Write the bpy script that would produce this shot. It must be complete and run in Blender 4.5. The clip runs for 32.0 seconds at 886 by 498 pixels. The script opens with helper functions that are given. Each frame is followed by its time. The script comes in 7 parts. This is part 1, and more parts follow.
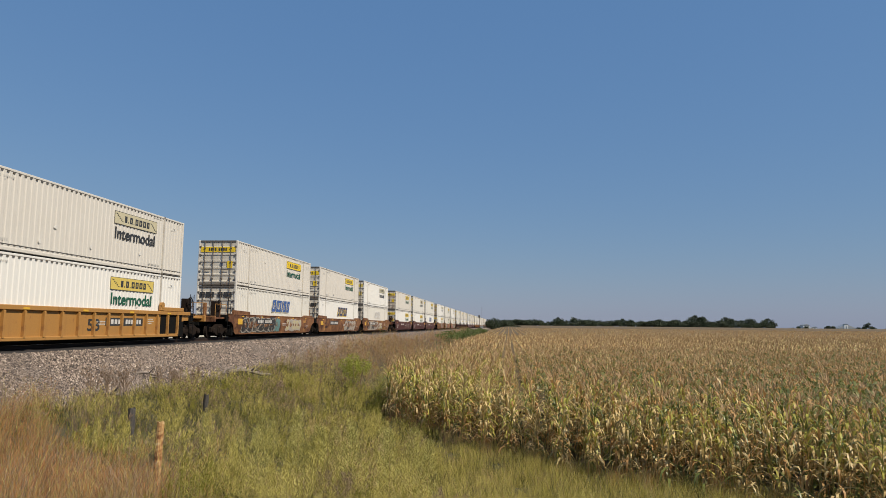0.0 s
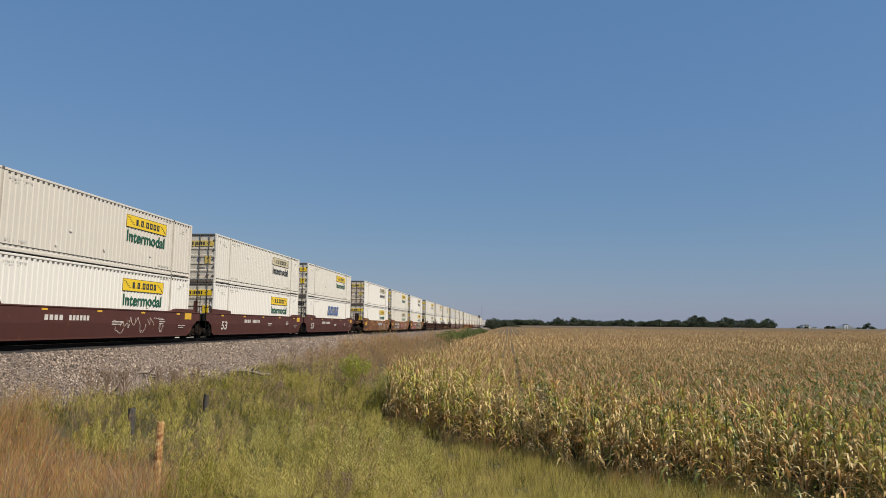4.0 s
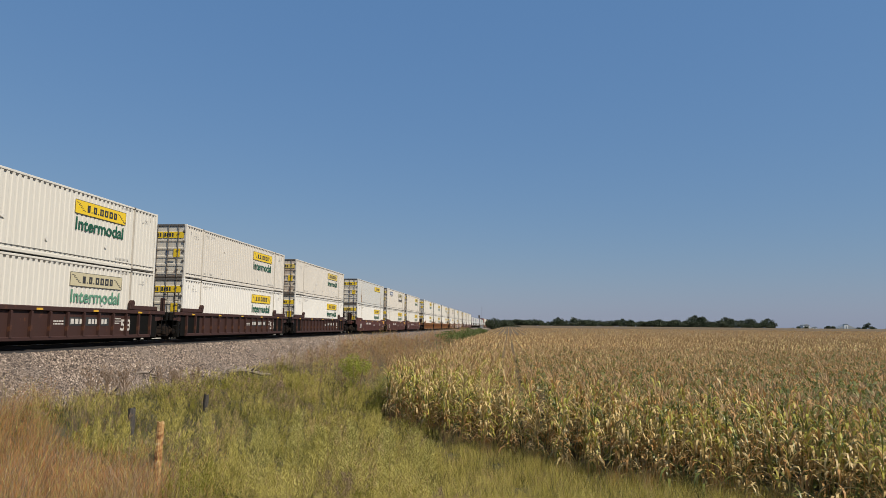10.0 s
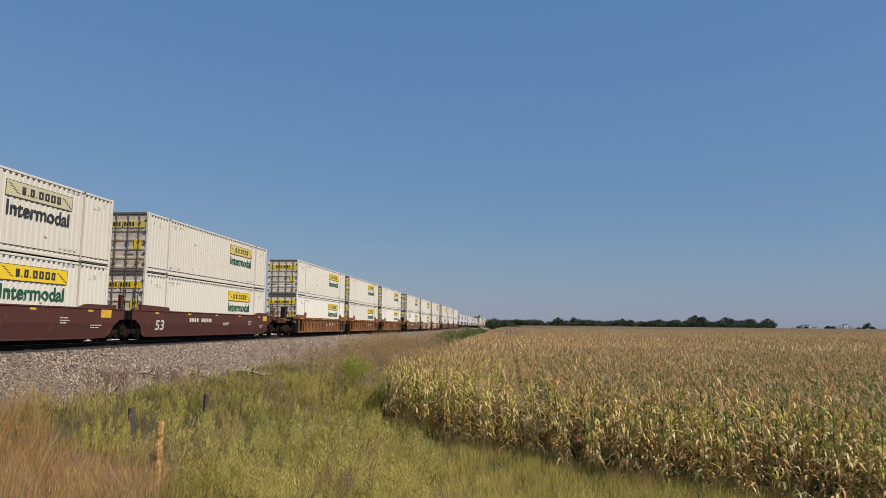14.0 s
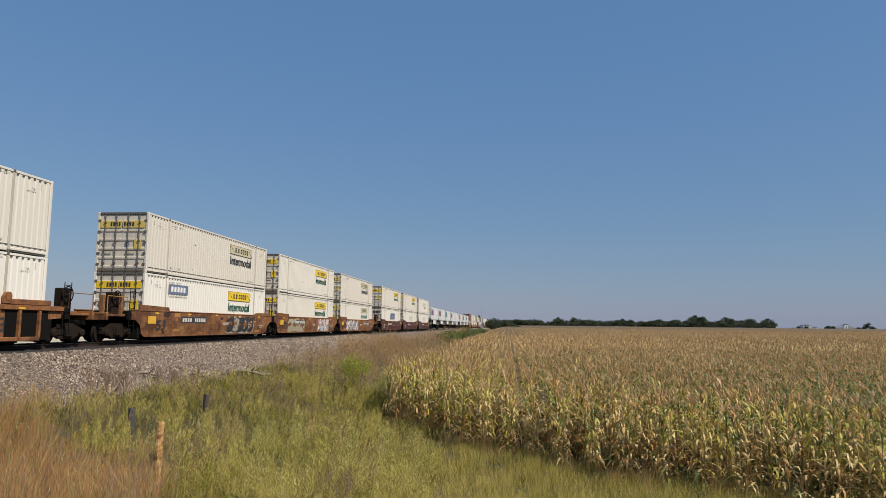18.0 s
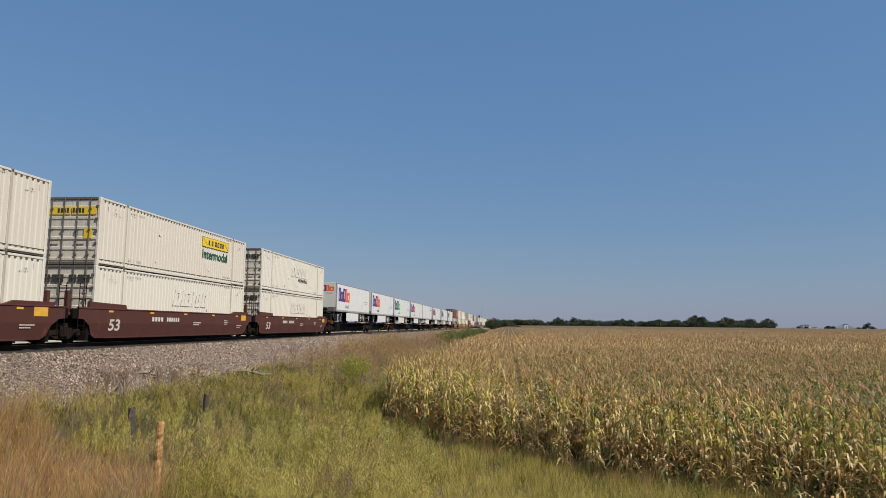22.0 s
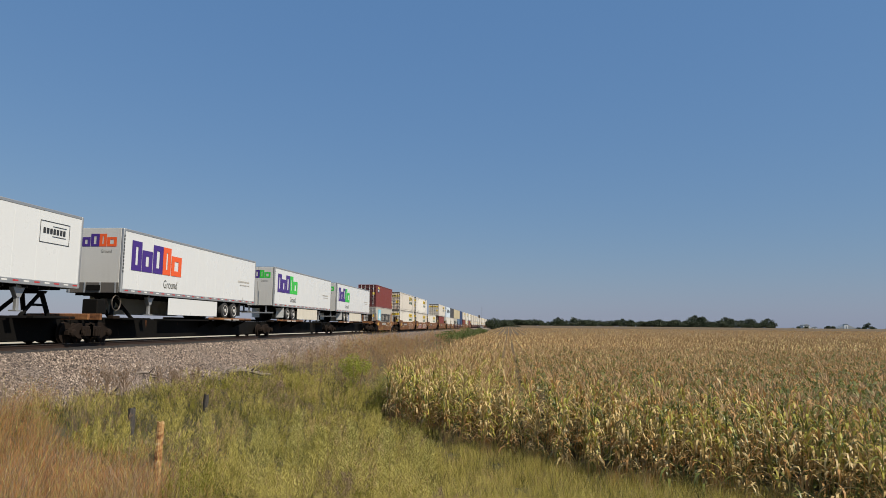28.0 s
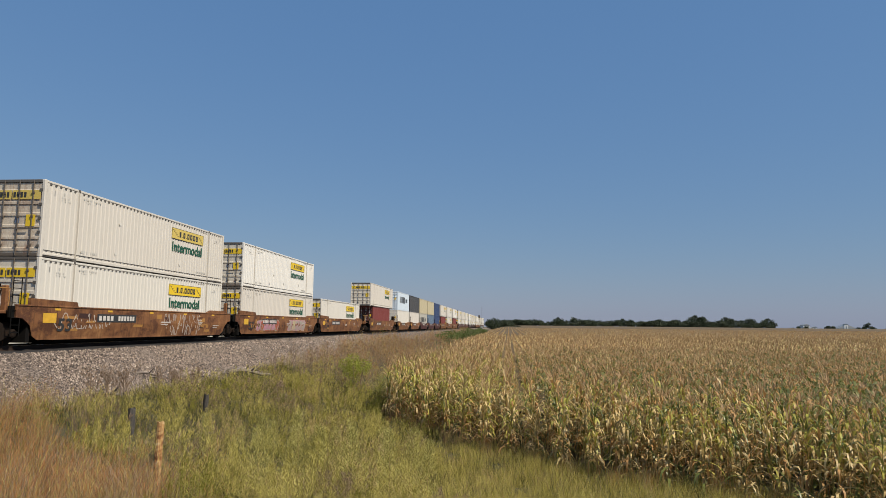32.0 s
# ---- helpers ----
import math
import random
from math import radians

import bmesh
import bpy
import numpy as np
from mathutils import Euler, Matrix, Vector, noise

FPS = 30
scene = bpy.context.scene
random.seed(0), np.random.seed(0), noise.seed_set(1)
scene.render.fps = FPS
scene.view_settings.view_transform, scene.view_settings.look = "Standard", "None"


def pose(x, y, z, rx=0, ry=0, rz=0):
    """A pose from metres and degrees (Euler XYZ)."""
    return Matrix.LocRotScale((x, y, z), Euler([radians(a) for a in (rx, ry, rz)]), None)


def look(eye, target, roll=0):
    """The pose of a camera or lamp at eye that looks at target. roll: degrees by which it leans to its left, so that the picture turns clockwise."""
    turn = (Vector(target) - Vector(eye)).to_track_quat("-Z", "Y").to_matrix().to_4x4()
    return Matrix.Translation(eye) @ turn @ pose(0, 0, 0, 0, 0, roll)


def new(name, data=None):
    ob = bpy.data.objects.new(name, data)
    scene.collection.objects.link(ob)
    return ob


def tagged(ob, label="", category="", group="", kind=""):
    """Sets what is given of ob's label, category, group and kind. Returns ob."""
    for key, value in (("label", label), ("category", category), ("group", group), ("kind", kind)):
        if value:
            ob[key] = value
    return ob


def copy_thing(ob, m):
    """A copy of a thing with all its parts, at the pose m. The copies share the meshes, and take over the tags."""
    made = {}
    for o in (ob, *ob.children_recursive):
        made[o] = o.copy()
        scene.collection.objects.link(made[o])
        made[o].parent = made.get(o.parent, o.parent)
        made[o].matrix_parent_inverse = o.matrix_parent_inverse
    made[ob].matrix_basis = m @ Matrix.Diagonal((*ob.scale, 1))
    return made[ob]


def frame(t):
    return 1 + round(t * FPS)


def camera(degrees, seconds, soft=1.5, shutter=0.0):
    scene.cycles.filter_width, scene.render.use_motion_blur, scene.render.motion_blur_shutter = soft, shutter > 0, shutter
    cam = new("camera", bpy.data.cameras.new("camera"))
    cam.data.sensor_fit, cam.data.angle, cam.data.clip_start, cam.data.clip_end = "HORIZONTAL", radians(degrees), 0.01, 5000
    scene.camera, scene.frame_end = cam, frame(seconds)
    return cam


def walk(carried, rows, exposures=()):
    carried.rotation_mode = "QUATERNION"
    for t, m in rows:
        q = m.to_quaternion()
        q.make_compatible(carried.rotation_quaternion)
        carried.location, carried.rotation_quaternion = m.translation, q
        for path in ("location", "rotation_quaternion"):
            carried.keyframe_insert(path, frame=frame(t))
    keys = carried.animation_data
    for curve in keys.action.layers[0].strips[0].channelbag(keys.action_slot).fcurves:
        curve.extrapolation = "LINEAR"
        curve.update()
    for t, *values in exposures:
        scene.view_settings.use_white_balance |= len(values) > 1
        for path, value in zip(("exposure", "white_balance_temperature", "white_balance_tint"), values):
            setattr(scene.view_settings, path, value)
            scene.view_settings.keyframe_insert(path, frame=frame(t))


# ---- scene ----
# ------------------------------------------------------------------ camera
cam = camera(65.83, 32.0, soft=0.75)
EYE = Vector((0, 0, 3.9))
YAW, PITCH = radians(-5.515), radians(6.395)
AIM = EYE + 100 * Vector((math.sin(YAW) * math.cos(PITCH), math.cos(YAW) * math.cos(PITCH), math.sin(PITCH)))
VIEW = look(EYE, AIM, 0.61)
walk(cam, [(0, VIEW), (32.0, VIEW)], [(0, 0.2, 6650, 10), (32.0, 0.2, 6650, 10)])

# ------------------------------------------------------------------ sky, sun, exposure
TO_SUN = Vector((0.59, -0.31, 0.75)).normalized()
world = bpy.data.worlds.new("sky")
scene.world = world
world.use_nodes = True
wn = world.node_tree
sky = wn.nodes.new("ShaderNodeTexSky")
sky.sky_type = "NISHITA"
sky.sun_disc = False
sky.sun_elevation = math.asin(TO_SUN.z)
sky.sun_rotation = math.atan2(TO_SUN.x, TO_SUN.y)
sky.altitude = 200
sky.air_density, sky.dust_density, sky.ozone_density = 1.6, 0.2, 2.0
haze = wn.nodes.new("ShaderNodeMix")          # even blue haze over the clear-sky gradient
haze.data_type = "RGBA"
haze.inputs["Factor"].default_value = 0.656
haze.inputs["B"].default_value = (0.92, 2.50, 5.65, 1)
wn.links.new(sky.outputs[0], haze.inputs["A"])
wn.links.new(haze.outputs["Result"], wn.nodes["Background"].inputs[0])
wn.nodes["Background"].inputs[1].default_value = 0.074
sun = new("sun", bpy.data.lights.new("sun", "SUN"))
sun.data.energy, sun.data.angle, sun.data.color = 5.0, radians(0.53), (1.0, 0.925, 0.80)
sun.matrix_world = look((0, 0, 60), Vector((0, 0, 60)) - TO_SUN)

# ------------------------------------------------------------------ plan
TRACK_X = -18.435          # centre line of the track
RAIL_Z = 3.03              # top of rail
SPEED = 21.1               # metres a second towards the camera
BOX_Z = 0.335              # underside of a lower box above the rail
H53, L53, W53 = 2.9, 16.15, 2.59
RND = random.Random(7)


# ------------------------------------------------------------------ materials
def shader(name):
    m = bpy.data.materials.new(name)
    m.use_nodes = True
    return m, m.node_tree, m.node_tree.nodes["Principled BSDF"]


def node(nt, kind, **values):
    n = nt.nodes.new(kind)
    for k, v in values.items():
        n.inputs[k].default_value = v
    return n


def noise_of(nt, coord, scale, detail=4.0, stretch=(1, 1, 1), rough=0.55):
    mp = nt.nodes.new("ShaderNodeMapping")
    mp.inputs["Scale"].default_value = stretch
    nt.links.new(coord, mp.inputs["Vector"])
    n = node(nt, "ShaderNodeTexNoise", Scale=scale, Detail=detail, Roughness=rough)
    nt.links.new(mp.outputs[0], n.inputs["Vector"])
    return n.outputs[0]


def ramp(nt, value, stops):
    r = nt.nodes.new("ShaderNodeValToRGB")
    e = r.color_ramp.elements
    while len(e) < len(stops):
        e.new(0.5)
    for el, (p, c) in zip(e, stops):
        el.position, el.color = p, (*c, 1) if len(c) == 3 else (c[0], c[0], c[0], 1)
    nt.links.new(value, r.inputs[0])
    return r.outputs[0]


def blend(nt, fac, a, b, mode="MIX"):
    m = nt.nodes.new("ShaderNodeMix")
    m.data_type, m.blend_type = "RGBA", mode
    for socket, v in ((m.inputs["Factor"], fac), (m.inputs["A"], a), (m.inputs["B"], b)):
        if isinstance(v, bpy.types.NodeSocket):
            nt.links.new(v, socket)
        elif isinstance(v, (int, float)):
            socket.default_value = v
        else:
            socket.default_value = (*v, 1)
    return m.outputs["Result"]


def bump(nt, bsdf, height, strength, distance):
    b = node(nt, "ShaderNodeBump", Strength=strength, Distance=distance)
    nt.links.new(height, b.inputs["Height"])
    nt.links.new(b.outputs[0], bsdf.inputs["Normal"])


def paint(name, col, rough=0.5, dirt=0.25, dirt_col=(0.16, 0.12, 0.085), rust=0.0, streak=0.3, metal=0.0, gloss=0.5):
    """Weathered paint: grime in patches, streaks down the wall and rust spots."""
    m, nt, bs = shader(name)
    co = nt.nodes.new("ShaderNodeTexCoord").outputs["Object"]
    big = noise_of(nt, co, 0.55, 5)
    fine = noise_of(nt, co, 22, 3)
    runs = noise_of(nt, co, 1.6, 5, (3, 3, 0.22))
    c = blend(nt, ramp(nt, big, [(0.35, (0,)), (0.75, (dirt,))]), col, tuple(a * 0.75 + b * 0.25 for a, b in zip(col, dirt_col)))
    c = blend(nt, ramp(nt, runs, [(0.52, (0,)), (0.8, (streak,))]), c, tuple(a * 0.45 + b * 0.55 for a, b in zip(col, dirt_col)))
    c = blend(nt, ramp(nt, fine, [(0.45, (0,)), (0.75, (dirt * 0.5,))]), c, dirt_col)
    if rust:
        spots = noise_of(nt, co, 2.3, 8, (1, 1, 0.6), 0.7)
        c = blend(nt, ramp(nt, spots, [(0.66 - 0.22 * rust, (0,)), (0.72, (0.85,))]), c,
                  blend(nt, fine, (0.10, 0.035, 0.015), (0.24, 0.095, 0.035)))
    nt.links.new(c, bs.inputs["Base Color"])
    nt.links.new(ramp(nt, big, [(0.3, (rough - 0.08,)), (0.8, (min(1, rough + 0.2),))]), bs.inputs["Roughness"])
    bs.inputs["Metallic"].default_value = metal
    bs.inputs["Specular IOR Level"].default_value = gloss
    bump(nt, bs, fine, 0.12, 0.01)
    return m


def plain(name, col, rough=0.6, metal=0.0, vary=0.3, scale=6.0):
    m, nt, bs = shader(name)
    co = nt.nodes.new("ShaderNodeTexCoord").outputs["Object"]
    n = noise_of(nt, co, scale, 5)
    c = blend(nt, n, tuple(v * (1 - vary) for v in col), tuple(min(1, v * (1 + vary)) for v in col))
    nt.links.new(c, bs.inputs["Base Color"])
    bs.inputs["Roughness"].default_value, bs.inputs["Metallic"].default_value = rough, metal
    return m


def rust_mat(name, dark, mid, light, scale=1.0):
    """Old paint gone to rust: blotches in three tones, run-down streaks and scoured specks."""
    m, nt, bs = shader(name)
    co = nt.nodes.new("ShaderNodeTexCoord").outputs["Object"]
    big = noise_of(nt, co, 0.8 * scale, 8, (1, 1, 1.6), 0.68)
    runs = noise_of(nt, co, 2.2 * scale, 5, (3, 3, 0.25))
    fine = noise_of(nt, co, 26, 4)
    c = blend(nt, ramp(nt, big, [(0.42, (0,)), (0.50, (1,))]), dark, mid)
    c = blend(nt, ramp(nt, big, [(0.54, (0,)), (0.64, (0.9,))]), c, light)
    c = blend(nt, ramp(nt, runs, [(0.5, (0,)), (0.7, (0.6,))]), c, tuple(0.6 * v for v in dark))
    c = blend(nt, ramp(nt, fine, [(0.55, (0,)), (0.72, (0.45,))]), c, light)
    nt.links.new(c, bs.inputs["Base Color"])
    bs.inputs["Roughness"].default_value = 0.7
    bs.inputs["Specular IOR Level"].default_value = 0.3
    bump(nt, bs, fine, 0.15, 0.01)
    return m


def leaf(name, a, b, through_light=0.3, scale=0.35, rough=0.6, gloss=0.4):
    """Thin leaf: patchy between two colours, lets some light through."""
    m, nt, bs = shader(name)
    co = nt.nodes.new("ShaderNodeTexCoord").outputs["Object"]
    n = noise_of(nt, co, scale, 3)
    f = noise_of(nt, co, 9.0, 3)
    k = nt.nodes.new("ShaderNodeMath")
    k.operation = "MULTIPLY_ADD"
    nt.links.new(f, k.inputs[0])
    k.inputs[1].default_value = 0.9
    nt.links.new(ramp(nt, n, [(0.3, (-0.25,)), (0.7, (0.35,))]), k.inputs[2])
    c = blend(nt, k.outputs[0], a, b)
    nt.links.new(c, bs.inputs["Base Color"])
    bs.inputs["Roughness"].default_value = rough
    bs.inputs["Specular IOR Level"].default_value = gloss
    tr = nt.nodes.new("ShaderNodeBsdfTranslucent")
    nt.links.new(c, tr.inputs[0])
    mx = nt.nodes.new("ShaderNodeMixShader")
    mx.inputs[0].default_value = through_light
    nt.links.new(bs.outputs[0], mx.inputs[1])
    nt.links.new(tr.outputs[0], mx.inputs[2])
    nt.links.new(mx.outputs[0], nt.nodes["Material Output"].inputs[0])
    return m


def gravel_mat():
    m, nt, bs = shader("crushed stone ballast")
    co = nt.nodes.new("ShaderNodeTexCoord").outputs["Object"]
    v = node(nt, "ShaderNodeTexVoronoi", Scale=21.0)
    nt.links.new(co, v.inputs["Vector"])
    big = noise_of(nt, co, 0.35, 5)
    c = ramp(nt, v.outputs["Color"], [(0.0, (0.016, 0.012, 0.010)), (0.35, (0.10, 0.073, 0.055)), (0.7, (0.25, 0.19, 0.145)), (1.0, (0.54, 0.44, 0.35))])
    c = blend(nt, ramp(nt, big, [(0.5, (0,)), (0.8, (0.22,))]), c, (0.27, 0.20, 0.15))
    nt.links.new(c, bs.inputs["Base Color"])
    bs.inputs["Roughness"].default_value = 0.9
    bump(nt, bs, v.outputs["Distance"], 1.0, 0.08)
    return m


def stone_mat():
    m, nt, bs = shader("broken stone")
    g = nt.nodes.new("ShaderNodeNewGeometry")
    c = ramp(nt, g.outputs["Random Per Island"], [(0.0, (0.022, 0.016, 0.013)), (0.3, (0.085, 0.062, 0.047)), (0.7, (0.22, 0.165, 0.125)), (0.92, (0.34, 0.265, 0.205)), (1.0, (0.52, 0.43, 0.35))])
    nt.links.new(c, bs.inputs["Base Color"])
    bs.inputs["Roughness"].default_value = 0.85
    return m


def soil_mat(name, a, b, scale=0.6):
    m, nt, bs = shader(name)
    co = nt.nodes.new("ShaderNodeTexCoord").outputs["Object"]
    n, f = noise_of(nt, co, scale, 6), noise_of(nt, co, 14, 5)
    c = blend(nt, n, a, b)
    c = blend(nt, ramp(nt, f, [(0.4, (0,)), (0.7, (0.6,))]), c, tuple(v * 0.5 for v in a))
    nt.links.new(c, bs.inputs["Base Color"])
    bs.inputs["Roughness"].default_value = 0.95
    bump(nt, bs, f, 0.8, 0.06)
    return m


M = {
    "white": paint("white container paint", (0.605, 0.575, 0.51), 0.45, 0.25, streak=0.16),
    "cream": paint("aged cream container paint", (0.58, 0.54, 0.475), 0.5, 0.35, streak=0.22),
    "pure": paint("clean white container paint", (0.67, 0.645, 0.59), 0.4, 0.12, streak=0.08),
    "smooth": paint("grey white panel paint", (0.54, 0.53, 0.49), 0.45, 0.2, rust=0.12, streak=0.2),
    "door": paint("grimy white door paint", (0.60, 0.55, 0.46), 0.55, 0.55, (0.10, 0.07, 0.045), rust=0.22, streak=0.6),
    "rusty_door": paint("rust stained door paint", (0.58, 0.51, 0.41), 0.6, 0.7, (0.16, 0.08, 0.04), rust=0.8, streak=0.7),
    "frame_dark": paint("dark grimy steel", (0.085, 0.078, 0.07), 0.6, 0.4, rust=0.2),
    "door_frame": paint("grimy door frame", (0.09, 0.075, 0.06), 0.6, 0.6, rust=0.35, streak=0.6),
    "post_paint": paint("rubbed post paint", (0.43, 0.395, 0.335), 0.55, 0.6, rust=0.2, streak=0.6),
    "rod": paint("galvanised rod", (0.10, 0.082, 0.066), 0.55, 0.5, metal=0.2, rust=0.2),
    "gold": paint("yellow sign paint", (0.72, 0.49, 0.015), 0.45, 0.2, streak=0.12),
    "old_gold": paint("faded ochre sign paint", (0.60, 0.45, 0.10), 0.5, 0.4, streak=0.3),
    "pale_gold": paint("bleached sign paint", (0.50, 0.445, 0.29), 0.55, 0.4, streak=0.3),
    "ink": plain("black lettering", (0.03, 0.03, 0.03), 0.5),
    "green_ink": plain("dark green lettering", (0.012, 0.085, 0.045), 0.5),
    "grey_ink": plain("faded lettering", (0.45, 0.43, 0.39), 0.6),
    "blue_ink": plain("blue lettering", (0.035, 0.085, 0.25), 0.5),
    "navy_ink": plain("navy lettering", (0.03, 0.035, 0.10), 0.5),
    "white_ink": plain("white lettering", (0.70, 0.69, 0.66), 0.5, vary=0.1),
    "slate": plain("slate blue sign", (0.12, 0.15, 0.22), 0.5),
    "rust_car": rust_mat("rust brown wagon paint", (0.085, 0.034, 0.017), (0.185, 0.080, 0.032), (0.29, 0.14, 0.055)),
    "maroon_car": paint("dark maroon wagon paint", (0.078, 0.026, 0.020), 0.6, 0.6, (0.035, 0.02, 0.016), rust=0.3, streak=0.5, gloss=0.3),
    "brown_car": paint("dark brown wagon paint", (0.045, 0.02, 0.016), 0.6, 0.5, (0.03, 0.018, 0.014), rust=0.25, streak=0.5, gloss=0.3),
    "orange_car": rust_mat("weathered orange brown wagon paint", (0.10, 0.042, 0.020), (0.21, 0.088, 0.034), (0.30, 0.14, 0.05)),
    "ochre_car": paint("faded ochre wagon paint", (0.36, 0.175, 0.04), 0.6, 0.5, (0.14, 0.07, 0.03), rust=0.3, streak=0.5),
    # Black steel, lowered further to deepen the shade below the wagons.
    "under": paint("near-black steel", (0.005, 0.0045, 0.004), 0.75, 0.5, (0.010, 0.008, 0.006), rust=0.1, gloss=0.12),
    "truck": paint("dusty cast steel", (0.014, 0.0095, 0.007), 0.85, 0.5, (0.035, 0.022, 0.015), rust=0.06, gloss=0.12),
    "reflector": plain("yellow reflector strip", (0.58, 0.33, 0.03), 0.5),
    "box_red": paint("oxide red container paint", (0.165, 0.03, 0.024), 0.5, 0.25, streak=0.2),
    "box_grey": paint("light grey container paint", (0.41, 0.395, 0.345), 0.5, 0.35, rust=0.12, streak=0.35),
    "box_dark": paint("charcoal container paint", (0.05, 0.052, 0.055), 0.5, 0.3),
    "box_tan": paint("tan container paint", (0.46, 0.40, 0.26), 0.5, 0.3),
    "box_navy": paint("navy container paint", (0.02, 0.045, 0.12), 0.5, 0.3),
    "box_slate": paint("blue grey container paint", (0.10, 0.15, 0.22), 0.5, 0.3),
    "box_ice": paint("pale blue container paint", (0.55, 0.63, 0.70), 0.5, 0.3),
    "ice_blue": plain("light blue sign paint", (0.17, 0.53, 0.70), 0.5, vary=0.15),
    "trailer": paint("white trailer panel", (0.645, 0.655, 0.645), 0.3, 0.12, streak=0.06),
    "alu": paint("dull aluminium", (0.42, 0.43, 0.43), 0.42, 0.3, metal=0.6),
    "grey_end": paint("grey white trailer end", (0.55, 0.54, 0.50), 0.4, 0.3, streak=0.2),
    "skirt": paint("dusty cream side skirt", (0.64, 0.60, 0.50), 0.5, 0.5, streak=0.4),
    "tyre": plain("tyre rubber", (0.02, 0.02, 0.02), 0.8),
    "hub": plain("white wheel hub", (0.62, 0.60, 0.56), 0.4, 0.3),
    "violet": plain("purple sign film", (0.055, 0.02, 0.19), 0.4, vary=0.1),
    "orange": plain("orange sign film", (0.75, 0.10, 0.015), 0.4, vary=0.1),
    "lime": plain("green sign film", (0.03, 0.48, 0.045), 0.4, vary=0.1),
    "red_ink": plain("red reflector", (0.5, 0.03, 0.03), 0.4),
    "rail": paint("dark rusty rail steel", (0.032, 0.02, 0.015), 0.7, 0.4, (0.02, 0.014, 0.01), gloss=0.2),
    "rail_top": plain("bright rail head", (0.55, 0.54, 0.52), 0.25, 1.0, 0.1),
    "tie": plain("oiled timber sleeper", (0.03, 0.023, 0.019), 0.85),
    "ballast": gravel_mat(),
    # Oily ballast, its black deepened to paint the shade under the train.
    "shaded_bed": soil_mat("dark oily ballast deepened for shade", (0.026, 0.021, 0.018), (0.016, 0.014, 0.012), 3.0),
    "stone": stone_mat(),
    "ground": soil_mat("dry grassy soil", (0.075, 0.060, 0.024), (0.042, 0.040, 0.015)),
    "stubble": soil_mat("bleached dry stubble", (0.46, 0.41, 0.31), (0.38, 0.33, 0.23)),
    "post": plain("weathered grey timber", (0.055, 0.048, 0.042), 0.9, vary=0.6, scale=18),
    "stake": rust_mat("flaking cream and orange painted timber", (0.20, 0.08, 0.03), (0.46, 0.26, 0.10), (0.66, 0.50, 0.28), 9.0),
    "log": plain("dead driftwood", (0.19, 0.155, 0.125), 0.9, vary=0.7, scale=7),
    "g_cyan": plain("pale cyan spray paint", (0.28, 0.42, 0.47), 0.6, vary=0.4, scale=3.0),
    "g_pink": plain("faded pink spray paint", (0.42, 0.20, 0.25), 0.6, vary=0.45, scale=3.0),
    "g_red": plain("faded red spray paint", (0.34, 0.085, 0.045), 0.6, vary=0.45, scale=3.0),
    "g_teal": plain("faded teal spray paint", (0.10, 0.19, 0.18), 0.6, vary=0.45, scale=3.0),
    "g_black": plain("black spray paint", (0.028, 0.026, 0.025), 0.5),
    "g_white": plain("weathered white spray paint", (0.40, 0.34, 0.29), 0.6, vary=0.5, scale=3.0),
    "g_grey": plain("silver spray paint", (0.30, 0.27, 0.22), 0.4),
    "g_sand": plain("sand spray paint", (0.42, 0.36, 0.20), 0.5),
}


